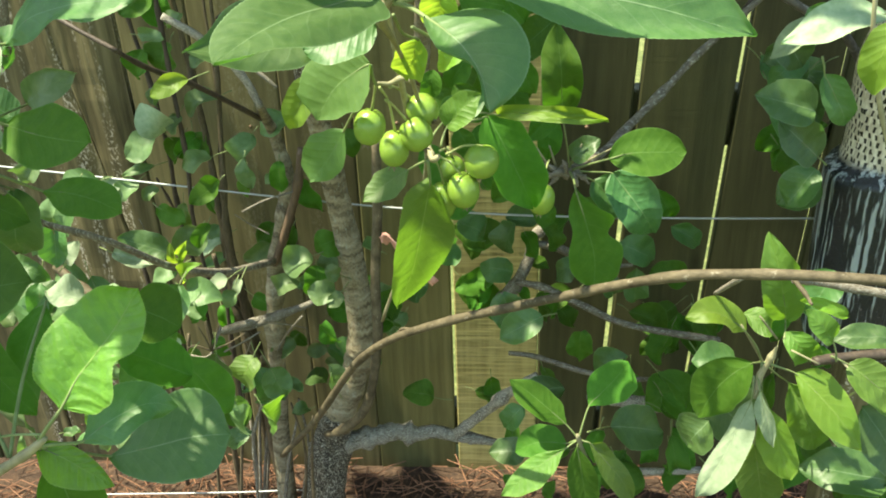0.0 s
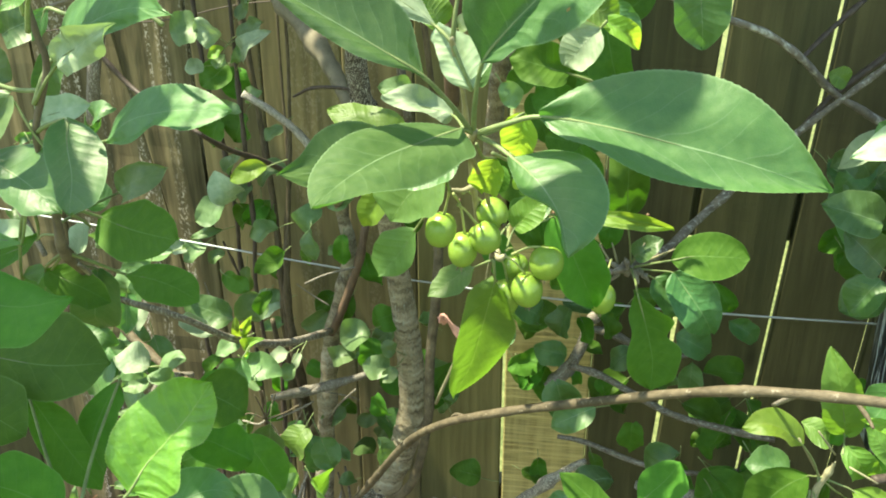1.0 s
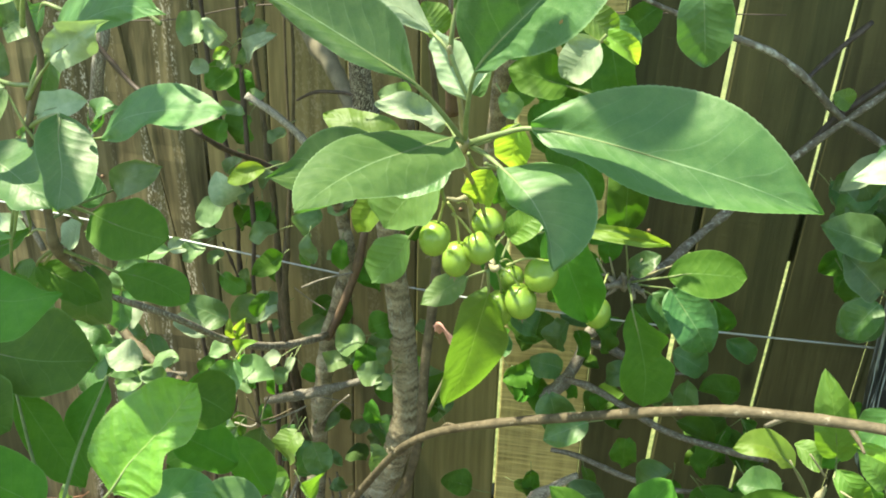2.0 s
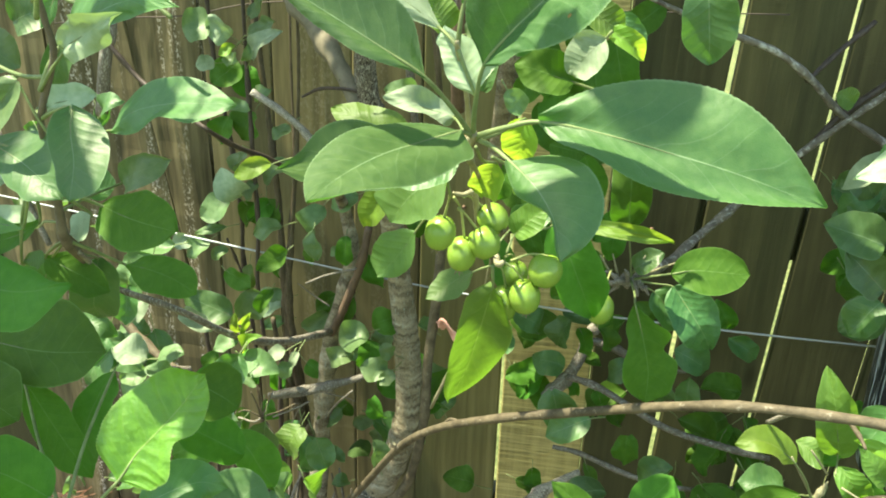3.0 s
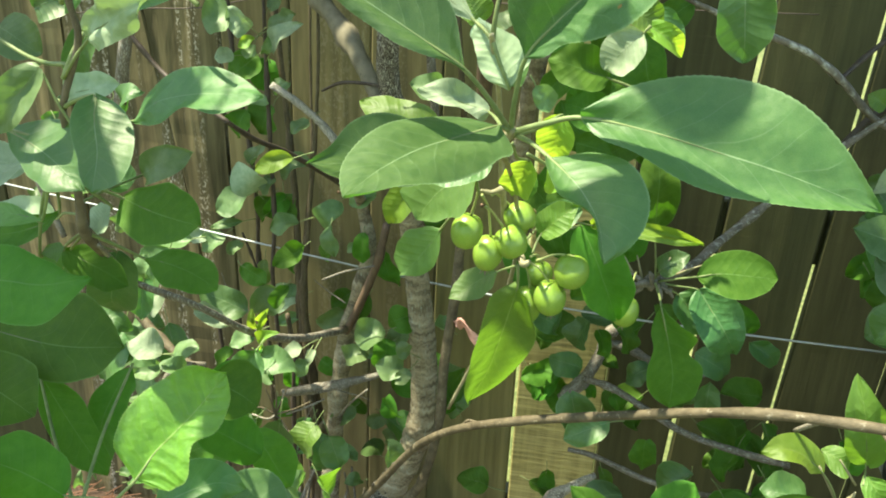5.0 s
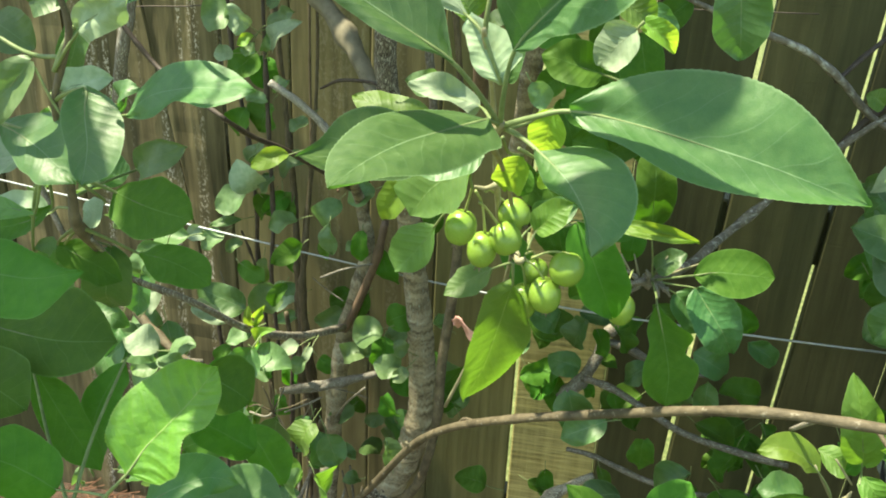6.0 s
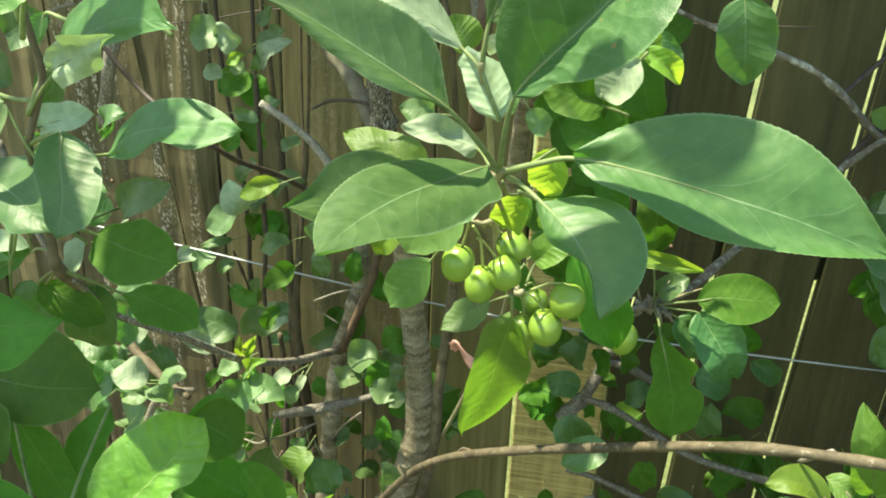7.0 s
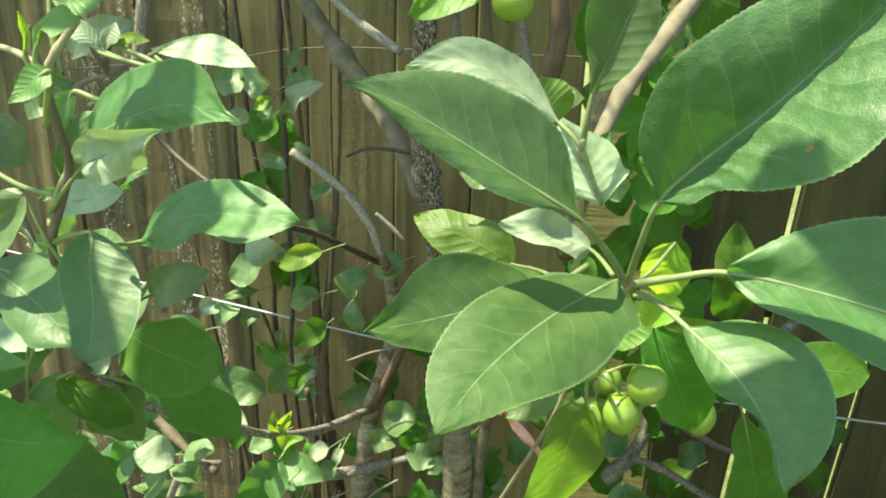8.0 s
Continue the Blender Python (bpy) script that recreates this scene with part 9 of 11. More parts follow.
small_leaf(twig_main, (-0.0136, 1.1000, 0.6316), (0.0248, 1.1000, 0.6019), 0.0415, (0.47, -0.64, 0.61), LEAF)
small_leaf(twig_main, (0.0622, 1.1000, 0.6280), (0.0446, 1.1000, 0.5817), 0.0428, (-0.68, -0.69, 0.26), LEAF)
small_leaf(twig_main, (-0.0405, 1.1500, 0.5777), (-0.0303, 1.1500, 0.5316), 0.0406, (0.71, -0.69, 0.16), LEAF)
small_leaf(twig_main, (0.1002, 1.1000, 0.6218), (0.1234, 1.1000, 0.5859), 0.0344, (0.54, -0.77, 0.35), LEAF_DEEP)
small_leaf(twig_main, (0.0615, 1.1500, 0.5194), (0.0135, 1.1500, 0.5327), 0.0401, (0.16, -0.81, 0.56), LEAF)
small_leaf(twig_main, (0.0510, 1.1200, 0.6254), (0.0975, 1.1200, 0.6220), 0.0391, (0.05, -0.72, 0.69), LEAF)
small_leaf(twig_main, (0.0487, 0.9500, 0.6091), (0.0643, 0.9500, 0.5441), 0.0470, (0.39, -0.91, 0.09), LEAF)
small_leaf(twig_main, (0.2105, 1.1200, 0.5852), (0.2608, 1.1200, 0.5600), 0.0442, (0.22, -0.87, 0.44), LEAF)
small_leaf(twig_main, (0.3027, 1.1000, 0.5432), (0.2499, 1.1000, 0.5466), 0.0452, (0.05, -0.69, 0.72), LEAF_DEEP)
small_leaf(twig_main, (0.2248, 1.0500, 0.5875), (0.2249, 1.0500, 0.5343), 0.0363, (-0.07, -1.00, -0.00), LEAF)
small_leaf(twig_main, (0.2860, 1.1500, 0.5978), (0.3265, 1.1500, 0.5676), 0.0395, (0.33, -0.84, 0.44), LEAF)
small_leaf(twig_main, (0.2220, 1.1500, 0.6529), (0.2376, 1.1500, 0.6015), 0.0462, (0.56, -0.81, 0.17), LEAF)
small_leaf(twig_main, (0.1513, 1.0000, 0.5190), (0.1502, 1.0000, 0.4678), 0.0348, (-0.37, -0.93, 0.01), LEAF_DEEP)
small_leaf(twig_main, (0.1785, 1.0500, 0.5842), (0.1965, 1.0500, 0.5446), 0.0313, (0.36, -0.92, 0.16), LEAF)
small_leaf(twig_main, (-0.0540, 1.1000, 0.5995), (-0.0575, 1.1000, 0.5626), 0.0312, (-0.54, -0.84, 0.05), LEAF_DEEP)
small_leaf(twig_main, (-0.0649, 1.1500, 0.5041), (-0.1007, 1.1500, 0.4738), 0.0376, (-0.48, -0.67, 0.57), LEAF)
small_leaf(twig_main, (0.1474, 1.1000, 0.6647), (0.1652, 1.1000, 0.6259), 0.0373, (0.62, -0.73, 0.28), LEAF_DEEP)
small_leaf(twig_main, (0.2595, 1.1500, 0.6565), (0.2828, 1.1500, 0.6088), 0.0378, (0.13, -0.99, 0.07), LEAF_DEEP)
small_leaf(twig_main, (0.1521, 1.1000, 0.5662), (0.1216, 1.1000, 0.5384), 0.0327, (-0.45, -0.74, 0.50), LEAF)
small_leaf(twig_main, (0.1992, 0.9000, 0.5521), (0.1582, 0.9000, 0.5107), 0.0482, (-0.60, -0.53, 0.60), LEAF)
small_leaf(twig_main, (0.1267, 0.9500, 0.4660), (0.0817, 0.9500, 0.4355), 0.0456, (-0.49, -0.49, 0.72), LEAF)
small_leaf(twig_main, (0.3127, 0.8500, 0.5816), (0.2641, 0.8500, 0.5841), 0.0419, (0.04, -0.62, 0.78), LEAF)
small_leaf(twig_main, (0.3308, 0.7500, 0.6922), (0.3572, 0.7500, 0.6548), 0.0309, (0.17, -0.98, 0.12), LEAF_GREEN)
small_leaf(twig_main, (0.3003, 0.8000, 0.6801), (0.3324, 0.8000, 0.6640), 0.0279, (0.23, -0.86, 0.46), LEAF_GREEN)
small_leaf(twig_main, (-0.0219, 1.1671, 0.5908), (0.0209, 1.1505, 0.5602), 0.0302, (0.07, -0.83, 0.55), LEAF_DEEP, stalk=(-0.0389, 1.1721, 0.6040), point=0.35)
small_leaf(twig_main, (0.1409, 1.1273, 0.6230), (0.1212, 1.1231, 0.5882), 0.0273, (-0.70, -0.54, 0.46), LEAF_DEEP, stalk=(0.1490, 1.1323, 0.6350), point=0.35)
small_leaf(twig_main, (-0.0051, 1.2265, 0.4524), (0.0262, 1.2183, 0.4153), 0.0298, (0.26, -0.88, 0.41), LEAF_DEEP, stalk=(-0.0177, 1.2315, 0.4661), point=0.35)
small_leaf(twig_main, (0.0841, 1.1995, 0.5159), (0.1159, 1.1849, 0.5055), 0.0191, (-0.15, -0.76, 0.63), LEAF_DEEP, stalk=(0.0712, 1.2045, 0.5206), point=0.35)
small_leaf(twig_main, (-0.0210, 1.2242, 0.4650), (0.0155, 1.2281, 0.4092), 0.0384, (0.40, -0.89, 0.20), LEAF_DEEP, stalk=(-0.0357, 1.2292, 0.4830), point=0.35)
small_leaf(twig_main, (0.0775, 1.1250, 0.6010), (0.0946, 1.1169, 0.5610), 0.0284, (0.40, -0.85, 0.34), LEAF_DEEP, stalk=(0.0708, 1.1300, 0.6158), point=0.35)
small_leaf(twig_main, (0.1237, 1.2148, 0.4217), (0.1578, 1.2135, 0.3837), 0.0371, (0.64, -0.48, 0.59), LEAF_DEEP, stalk=(0.1105, 1.2198, 0.4338), point=0.35)
small_leaf(twig_main, (0.0208, 1.2305, 0.5519), (-0.0048, 1.2134, 0.5050), 0.0342, (-0.34, -0.81, 0.48), LEAF_DEEP, stalk=(0.0309, 1.2355, 0.5714), point=0.35)
small_leaf(twig_main, (0.1073, 1.1337, 0.4944), (0.1236, 1.1258, 0.4562), 0.0265, (0.67, -0.62, 0.41), LEAF_DEEP, stalk=(0.1010, 1.1387, 0.5083), point=0.35)
small_leaf(twig_main, (0.0110, 1.1965, 0.4634), (0.0568, 1.1813, 0.4130), 0.0480, (0.21, -0.86, 0.45), LEAF_DEEP, stalk=(-0.0070, 1.2015, 0.4839), point=0.35)
small_leaf(twig_main, (0.0332, 1.1814, 0.4998), (-0.0258, 1.1762, 0.4739), 0.0395, (-0.15, -0.84, 0.52), LEAF_DEEP, stalk=(0.0565, 1.1864, 0.5083), point=0.35)
small_leaf(twig_main, (0.0355, 1.2032, 0.4857), (-0.0067, 1.1908, 0.4286), 0.0479, (-0.41, -0.78, 0.47), LEAF_DEEP, stalk=(0.0520, 1.2082, 0.5080), point=0.35)
small_leaf(twig_main, (0.0527, 1.1899, 0.5710), (0.0080, 1.1739, 0.5599), 0.0386, (-0.10, -0.36, 0.93), LEAF_DEEP, stalk=(0.0706, 1.1949, 0.5762), point=0.35)
small_leaf(twig_main, (0.1580, 1.2147, 0.4462), (0.1058, 1.2153, 0.3938), 0.0552, (-0.65, -0.40, 0.64), LEAF_DEEP, stalk=(0.1788, 1.2197, 0.4633), point=0.35)
small_leaf(twig_main, (0.0556, 1.1804, 0.4887), (0.0844, 1.1788, 0.4536), 0.0252, (0.49, -0.76, 0.43), LEAF_DEEP, stalk=(0.0442, 1.1854, 0.4999), point=0.35)
small_leaf(twig_main, (0.0408, 1.2140, 0.5599), (-0.0124, 1.2147, 0.5272), 0.0370, (-0.26, -0.87, 0.41), LEAF_DEEP, stalk=(0.0616, 1.2190, 0.5699), point=0.35)
small_leaf(twig_main, (0.3299, 1.1595, 0.4626), (0.3423, 1.1487, 0.4267), 0.0288, (0.53, -0.74, 0.41), LEAF_DEEP, stalk=(0.3251, 1.1645, 0.4765), point=0.35)
small_leaf(twig_main, (0.3233, 1.2090, 0.4116), (0.2828, 1.1900, 0.3753), 0.0384, (-0.37, -0.59, 0.72), LEAF_DEEP, stalk=(0.3388, 1.2140, 0.4276), point=0.35)
small_leaf(twig_main, (0.2852, 1.1983, 0.3718), (0.3232, 1.1916, 0.3558), 0.0271, (0.09, -0.83, 0.56), LEAF_DEEP, stalk=(0.2703, 1.2033, 0.3766), point=0.35)
small_leaf(twig_main, (0.2635, 1.2343, 0.3783), (0.2931, 1.2434, 0.3353), 0.0355, (0.73, -0.56, 0.39), LEAF_DEEP, stalk=(0.2532, 1.2393, 0.3895), point=0.35)
small_leaf(twig_main, (0.3469, 1.1913, 0.3969), (0.3601, 1.1733, 0.3439), 0.0312, (0.21, -0.91, 0.36), LEAF_DEEP, stalk=(0.3412, 1.1963, 0.4193), point=0.35)
small_leaf(twig_main, (0.3678, 1.1381, 0.4449), (0.3345, 1.1255, 0.4240), 0.0234, (-0.15, -0.73, 0.67), LEAF_DEEP, stalk=(0.3810, 1.1431, 0.4533), point=0.35)
small_leaf(twig_main, (0.2966, 1.1757, 0.3211), (0.3363, 1.1730, 0.2927), 0.0261, (0.38, -0.70, 0.60), LEAF_DEEP, stalk=(0.2816, 1.1807, 0.3296), point=0.35)
small_leaf(twig_main, (0.2707, 1.1657, 0.4367), (0.3108, 1.1694, 0.3716), 0.0365, (0.26, -0.96, 0.11), LEAF_DEEP, stalk=(0.2562, 1.1707, 0.4578), point=0.35)
small_leaf(twig_main, (0.3607, 1.1068, 0.3861), (0.3162, 1.0939, 0.3681), 0.0355, (-0.20, -0.50, 0.84), LEAF_DEEP, stalk=(0.3785, 1.1118, 0.3934), point=0.35)
small_leaf(twig_main, (0.3251, 1.1151, 0.4726), (0.3505, 1.1170, 0.4183), 0.0337, (0.38, -0.91, 0.15), LEAF_DEEP, stalk=(0.3165, 1.1201, 0.4901), point=0.35)
small_leaf(twig_main, (0.3174, 1.2118, 0.4043), (0.3643, 1.2177, 0.3395), 0.0397, (0.29, -0.95, 0.12), LEAF_DEEP, stalk=(0.3006, 1.2168, 0.4248), point=0.35)
small_leaf(twig_main, (0.2955, 1.1380, 0.4286), (0.2750, 1.1181, 0.3798), 0.0464, (-0.75, -0.44, 0.50), LEAF_DEEP, stalk=(0.3031, 1.1430, 0.4499), point=0.35)
small_leaf(twig_main, (0.2311, 1.1126, 0.4790), (0.2827, 1.1096, 0.4496), 0.0414, (0.32, -0.70, 0.64), LEAF_DEEP, stalk=(0.2112, 1.1176, 0.4883), point=0.35)
small_leaf(twig_main, (0.3081, 1.2322, 0.3644), (0.2662, 1.2134, 0.3293), 0.0399, (-0.35, -0.58, 0.73), LEAF_DEEP, stalk=(0.3242, 1.2372, 0.3801), point=0.35)
small_leaf(twig_main, (0.2517, 1.2102, 0.2986), (0.2529, 1.1997, 0.2215), 0.0396, (0.21, -0.97, 0.13), LEAF_DEEP, stalk=(0.2514, 1.2152, 0.3279), point=0.35)
small_leaf(twig_main, (0.3069, 1.1820, 0.4452), (0.2607, 1.1657, 0.4108), 0.0350, (-0.19, -0.77, 0.61), LEAF_DEEP, stalk=(0.3250, 1.1870, 0.4598), point=0.35)
small_leaf(twig_main, (0.4035, 1.1132, 0.7322), (0.4352, 1.1064, 0.6869), 0.0351, (0.21, -0.93, 0.29), LEAF_DEEP, stalk=(0.3916, 1.1182, 0.7491), point=0.35)
small_leaf(twig_main, (0.3590, 1.0890, 0.8573), (0.4108, 1.0916, 0.8106), 0.0350, (0.29, -0.92, 0.27), LEAF, stalk=(0.3403, 1.0940, 0.8736), point=0.35)
small_leaf(twig_main, (0.4075, 1.0795, 0.8296), (0.4388, 1.0865, 0.7745), 0.0386, (0.26, -0.96, 0.03), LEAF, stalk=(0.3978, 1.0845, 0.8482), point=0.35)
small_leaf(twig_main, (0.3682, 1.0734, 0.8310), (0.3958, 1.0789, 0.7834), 0.0268, (0.07, -0.99, -0.08), LEAF, stalk=(0.3594, 1.0784, 0.8470), point=0.35)
small_leaf(twig_main, (0.4285, 1.1416, 0.7593), (0.3809, 1.1381, 0.7187), 0.0413, (-0.31, -0.85, 0.43), LEAF_DEEP, stalk=(0.4484, 1.1466, 0.7737), point=0.35)
small_leaf(twig_main, (0.3736, 1.1083, 0.8409), (0.4024, 1.1065, 0.7913), 0.0439, (0.49, -0.81, 0.32), LEAF, stalk=(0.3635, 1.1133, 0.8588), point=0.35)
small_leaf(twig_main, (0.4564, 1.1532, 0.8315), (0.4188, 1.1548, 0.8104), 0.0395, (-0.46, -0.43, 0.78), LEAF, stalk=(0.4732, 1.1582, 0.8381), point=0.35)
small_leaf(twig_main, (0.4226, 1.0758, 0.7507), (0.4067, 1.0734, 0.6972), 0.0390, (-0.65, -0.73, 0.23), LEAF_DEEP, stalk=(0.4302, 1.0808, 0.7698), point=0.35)
small_leaf(twig_main, (0.4226, 1.1250, 0.8271), (0.4641, 1.1091, 0.7879), 0.0397, (-0.11, -0.96, 0.27), LEAF, stalk=(0.4056, 1.1300, 0.8432), point=0.35)
small_leaf(twig_main, (0.4690, 1.1387, 0.7524), (0.4361, 1.1423, 0.7142), 0.0359, (-0.72, -0.37, 0.58), LEAF_DEEP, stalk=(0.4841, 1.1437, 0.7648), point=0.35)
small_leaf(twig_main, (0.4020, 1.0647, 0.8712), (0.3618, 1.0551, 0.8345), 0.0317, (-0.22, -0.86, 0.47), LEAF, stalk=(0.4183, 1.0697, 0.8852), point=0.35)
small_leaf(twig_main, (0.4067, 1.0578, 0.8519), (0.3739, 1.0397, 0.8239), 0.0355, (-0.48, -0.36, 0.80), LEAF, stalk=(0.4190, 1.0628, 0.8638), point=0.35)
small_leaf(twig_main, (0.3885, 1.0611, 0.8803), (0.3539, 1.0670, 0.8611), 0.0278, (-0.34, -0.88, 0.34), LEAF, stalk=(0.4043, 1.0661, 0.8856), point=0.35)
small_leaf(twig_main, (0.4499, 1.1950, 0.7156), (0.4193, 1.1906, 0.6668), 0.0458, (-0.76, -0.41, 0.51), LEAF_DEEP, stalk=(0.4629, 1.2000, 0.7333), point=0.35)
small_leaf(twig_main, (0.3906, 1.0764, 0.2680), (0.4280, 1.0569, 0.2281), 0.0490, (0.49, -0.51, 0.71), LEAF_DEEP, stalk=(0.3748, 1.0814, 0.2862), point=0.35)
small_leaf(twig_main, (0.3422, 1.0062, 0.2807), (0.3795, 0.9999, 0.2309), 0.0395, (0.64, -0.54, 0.55), LEAF_DEEP, stalk=(0.3281, 1.0112, 0.2980), point=0.35)
small_leaf(twig_main, (0.3538, 1.0214, 0.4326), (0.4041, 1.0280, 0.3505), 0.0545, (0.67, -0.65, 0.36), LEAF_DEEP, stalk=(0.3365, 1.0264, 0.4585), point=0.35)
small_leaf(twig_main, (0.2761, 1.0578, 0.3462), (0.3422, 1.0538, 0.3170), 0.0556, (0.37, -0.30, 0.88), LEAF_DEEP, stalk=(0.2504, 1.0628, 0.3551), point=0.35)
small_leaf(twig_main, (0.3715, 1.0902, 0.3123), (0.3192, 1.0933, 0.2421), 0.0623, (-0.78, -0.24, 0.57), LEAF_DEEP, stalk=(0.3935, 1.0952, 0.3344), point=0.35)
small_leaf(twig_main, (0.3243, 1.0875, 0.3734), (0.2578, 1.0760, 0.3350), 0.0578, (-0.35, -0.53, 0.77), LEAF_DEEP, stalk=(0.3506, 1.0925, 0.3882), point=0.35)
small_leaf(twig_main, (0.3441, 1.0705, 0.4174), (0.3274, 1.0792, 0.3428), 0.0413, (-0.89, -0.43, 0.15), LEAF_DEEP, stalk=(0.3527, 1.0755, 0.4400), point=0.35)
small_leaf(twig_main, (0.3349, 0.9570, 0.4834), (0.3122, 0.9558, 0.4073), 0.0378, (-0.68, -0.70, 0.22), LEAF_DEEP, stalk=(0.3450, 0.9620, 0.5092), point=0.35)
small_leaf(twig_main, (0.2755, 0.9689, 0.3738), (0.2801, 0.9681, 0.3097), 0.0305, (0.19, -0.98, 0.03), LEAF_DEEP, stalk=(0.2747, 0.9739, 0.3947), point=0.35)
small_leaf(twig_main, (0.2614, 0.9824, 0.4302), (0.2905, 0.9662, 0.3867), 0.0368, (0.56, -0.58, 0.59), LEAF_DEEP, stalk=(0.2495, 0.9874, 0.4485), point=0.35)
small_leaf(twig_main, (0.2487, 0.9592, 0.4831), (0.2862, 0.9422, 0.4411), 0.0385, (0.52, -0.52, 0.68), LEAF_DEEP, stalk=(0.2335, 0.9642, 0.5010), point=0.35)
small_leaf(twig_main, (0.2951, 0.9566, 0.5174), (0.3251, 0.9500, 0.4734), 0.0250, (0.16, -0.96, 0.25), LEAF_DEEP, stalk=(0.2839, 0.9616, 0.5330), point=0.35)
small_leaf(twig_main, (0.5018, 1.0452, 0.5459), (0.5395, 1.0499, 0.4778), 0.0450, (0.54, -0.80, 0.25), LEAF_DEEP, stalk=(0.4900, 1.0502, 0.5680), point=0.35)
small_leaf(twig_main, (0.5760, 1.0609, 0.4114), (0.5240, 1.0558, 0.3888), 0.0492, (-0.38, -0.15, 0.91), LEAF_DEEP, stalk=(0.5980, 1.0659, 0.4181), point=0.35)
small_leaf(twig_main, (0.4004, 0.8559, 0.6052), (0.3978, 0.8464, 0.5797), 0.0239, (0.35, -0.89, 0.29), LEAF_DEEP, stalk=(0.4019, 0.8609, 0.6146), point=0.35)
small_leaf(twig_main, (0.4397, 0.9636, 0.6142), (0.4431, 0.9699, 0.5733), 0.0216, (0.34, -0.93, -0.11), LEAF_DEEP, stalk=(0.4413, 0.9686, 0.6256), point=0.35)
small_leaf(twig_main, (0.4732, 1.0386, 0.5351), (0.4745, 1.0274, 0.4894), 0.0288, (0.02, -0.97, 0.24), LEAF_DEEP, stalk=(0.4729, 1.0436, 0.5527), point=0.35)
small_leaf(twig_main, (0.3744, 0.8625, 0.6352), (0.3509, 0.8670, 0.6095), 0.0202, (-0.66, -0.55, 0.51), LEAF_DEEP, stalk=(0.3861, 0.8675, 0.6408), point=0.35)
small_leaf(twig_main, (0.4361, 0.9390, 0.6214), (0.4742, 0.9463, 0.5803), 0.0230, (0.43, -0.87, 0.24), LEAF_DEEP, stalk=(0.4242, 0.9440, 0.6326), point=0.35)
small_leaf(twig_main, (0.4011, 1.0525, 0.5235), (0.4247, 1.0591, 0.4658), 0.0330, (0.59, -0.80, 0.15), LEAF_DEEP, stalk=(0.3944, 1.0575, 0.5411), point=0.35)
small_leaf(twig_main, (0.5022, 1.0656, 0.4831), (0.5107, 1.0738, 0.4148), 0.0327, (-0.23, -0.96, -0.14), LEAF_DEEP, stalk=(0.5022, 1.0706, 0.5040), point=0.35)
small_leaf(twig_main, (0.4452, 1.0266, 0.5875), (0.4176, 1.0276, 0.5528), 0.0350, (-0.75, -0.28, 0.59), LEAF_DEEP, stalk=(0.4580, 1.0316, 0.5979), point=0.35)
small_leaf(twig_main, (0.3940, 0.9588, 0.4881), (0.3891, 0.9635, 0.4289), 0.0286, (-0.47, -0.88, -0.03), LEAF_DEEP, stalk=(0.3982, 0.9638, 0.5060), point=0.35)
small_leaf(twig_main, (0.5219, 0.9800, 0.5746), (0.4874, 0.9697, 0.5480), 0.0271, (-0.29, -0.70, 0.65), LEAF_DEEP, stalk=(0.5361, 0.9850, 0.5846), point=0.35)
small_leaf(twig_main, (0.4962, 1.0072, 0.6203), (0.4962, 1.0096, 0.5542), 0.0328, (-0.69, -0.73, -0.03), LEAF_DEEP, stalk=(0.4988, 1.0122, 0.6424), point=0.35)
small_leaf(twig_main, (0.4661, 0.9303, 0.5912), (0.5050, 0.9285, 0.5529), 0.0314, (0.15, -0.97, 0.20), LEAF_DEEP, stalk=(0.4526, 0.9353, 0.6034), point=0.35)
small_leaf(twig_main, (0.4796, 0.8769, 0.4022), (0.4911, 0.8781, 0.3276), 0.0456, (0.37, -0.93, 0.04), LEAF_DEEP, stalk=(0.4777, 0.8819, 0.4260), point=0.35)
small_leaf(twig_main, (0.4856, 0.9295, 0.4442), (0.5162, 0.9300, 0.3766), 0.0305, (0.25, -0.96, 0.11), LEAF_DEEP, stalk=(0.4760, 0.9345, 0.4662), point=0.35)
small_leaf(twig_main, (0.5428, 0.9464, 0.3501), (0.5389, 0.9294, 0.2719), 0.0531, (0.27, -0.94, 0.19), LEAF_DEEP, stalk=(0.5435, 0.9514, 0.3819), point=0.35)
small_leaf(twig_main, (0.5280, 0.9225, 0.4437), (0.5059, 0.9217, 0.3789), 0.0409, (-0.78, -0.56, 0.27), LEAF_DEEP, stalk=(0.5389, 0.9275, 0.4649), point=0.35)
small_leaf(twig_main, (0.5312, 0.9183, 0.4322), (0.4998, 0.9136, 0.3974), 0.0430, (-0.73, -0.13, 0.67), LEAF_DEEP, stalk=(0.5451, 0.9233, 0.4433), point=0.35)
small_leaf(twig_main, (0.4518, 0.9640, 0.4242), (0.4665, 0.9714, 0.3327), 0.0464, (0.41, -0.91, -0.01), LEAF_DEEP, stalk=(0.4493, 0.9690, 0.4528), point=0.35)
small_leaf(twig_main, (0.4178, 0.8258, 0.5154), (0.4519, 0.8291, 0.4763), 0.0236, (0.28, -0.95, 0.16), LEAF, stalk=(0.4070, 0.8308, 0.5255), point=0.35)
small_leaf(twig_main, (0.5015, 0.9574, 0.3166), (0.5123, 0.9484, 0.2506), 0.0397, (0.40, -0.90, 0.19), LEAF_DEEP, stalk=(0.4980, 0.9624, 0.3410), point=0.35)
small_leaf(twig_main, (0.4572, 0.9855, 0.3576), (0.4462, 0.9905, 0.2661), 0.0522, (-0.73, -0.68, 0.05), LEAF_DEEP, stalk=(0.4641, 0.9905, 0.3866), point=0.35)
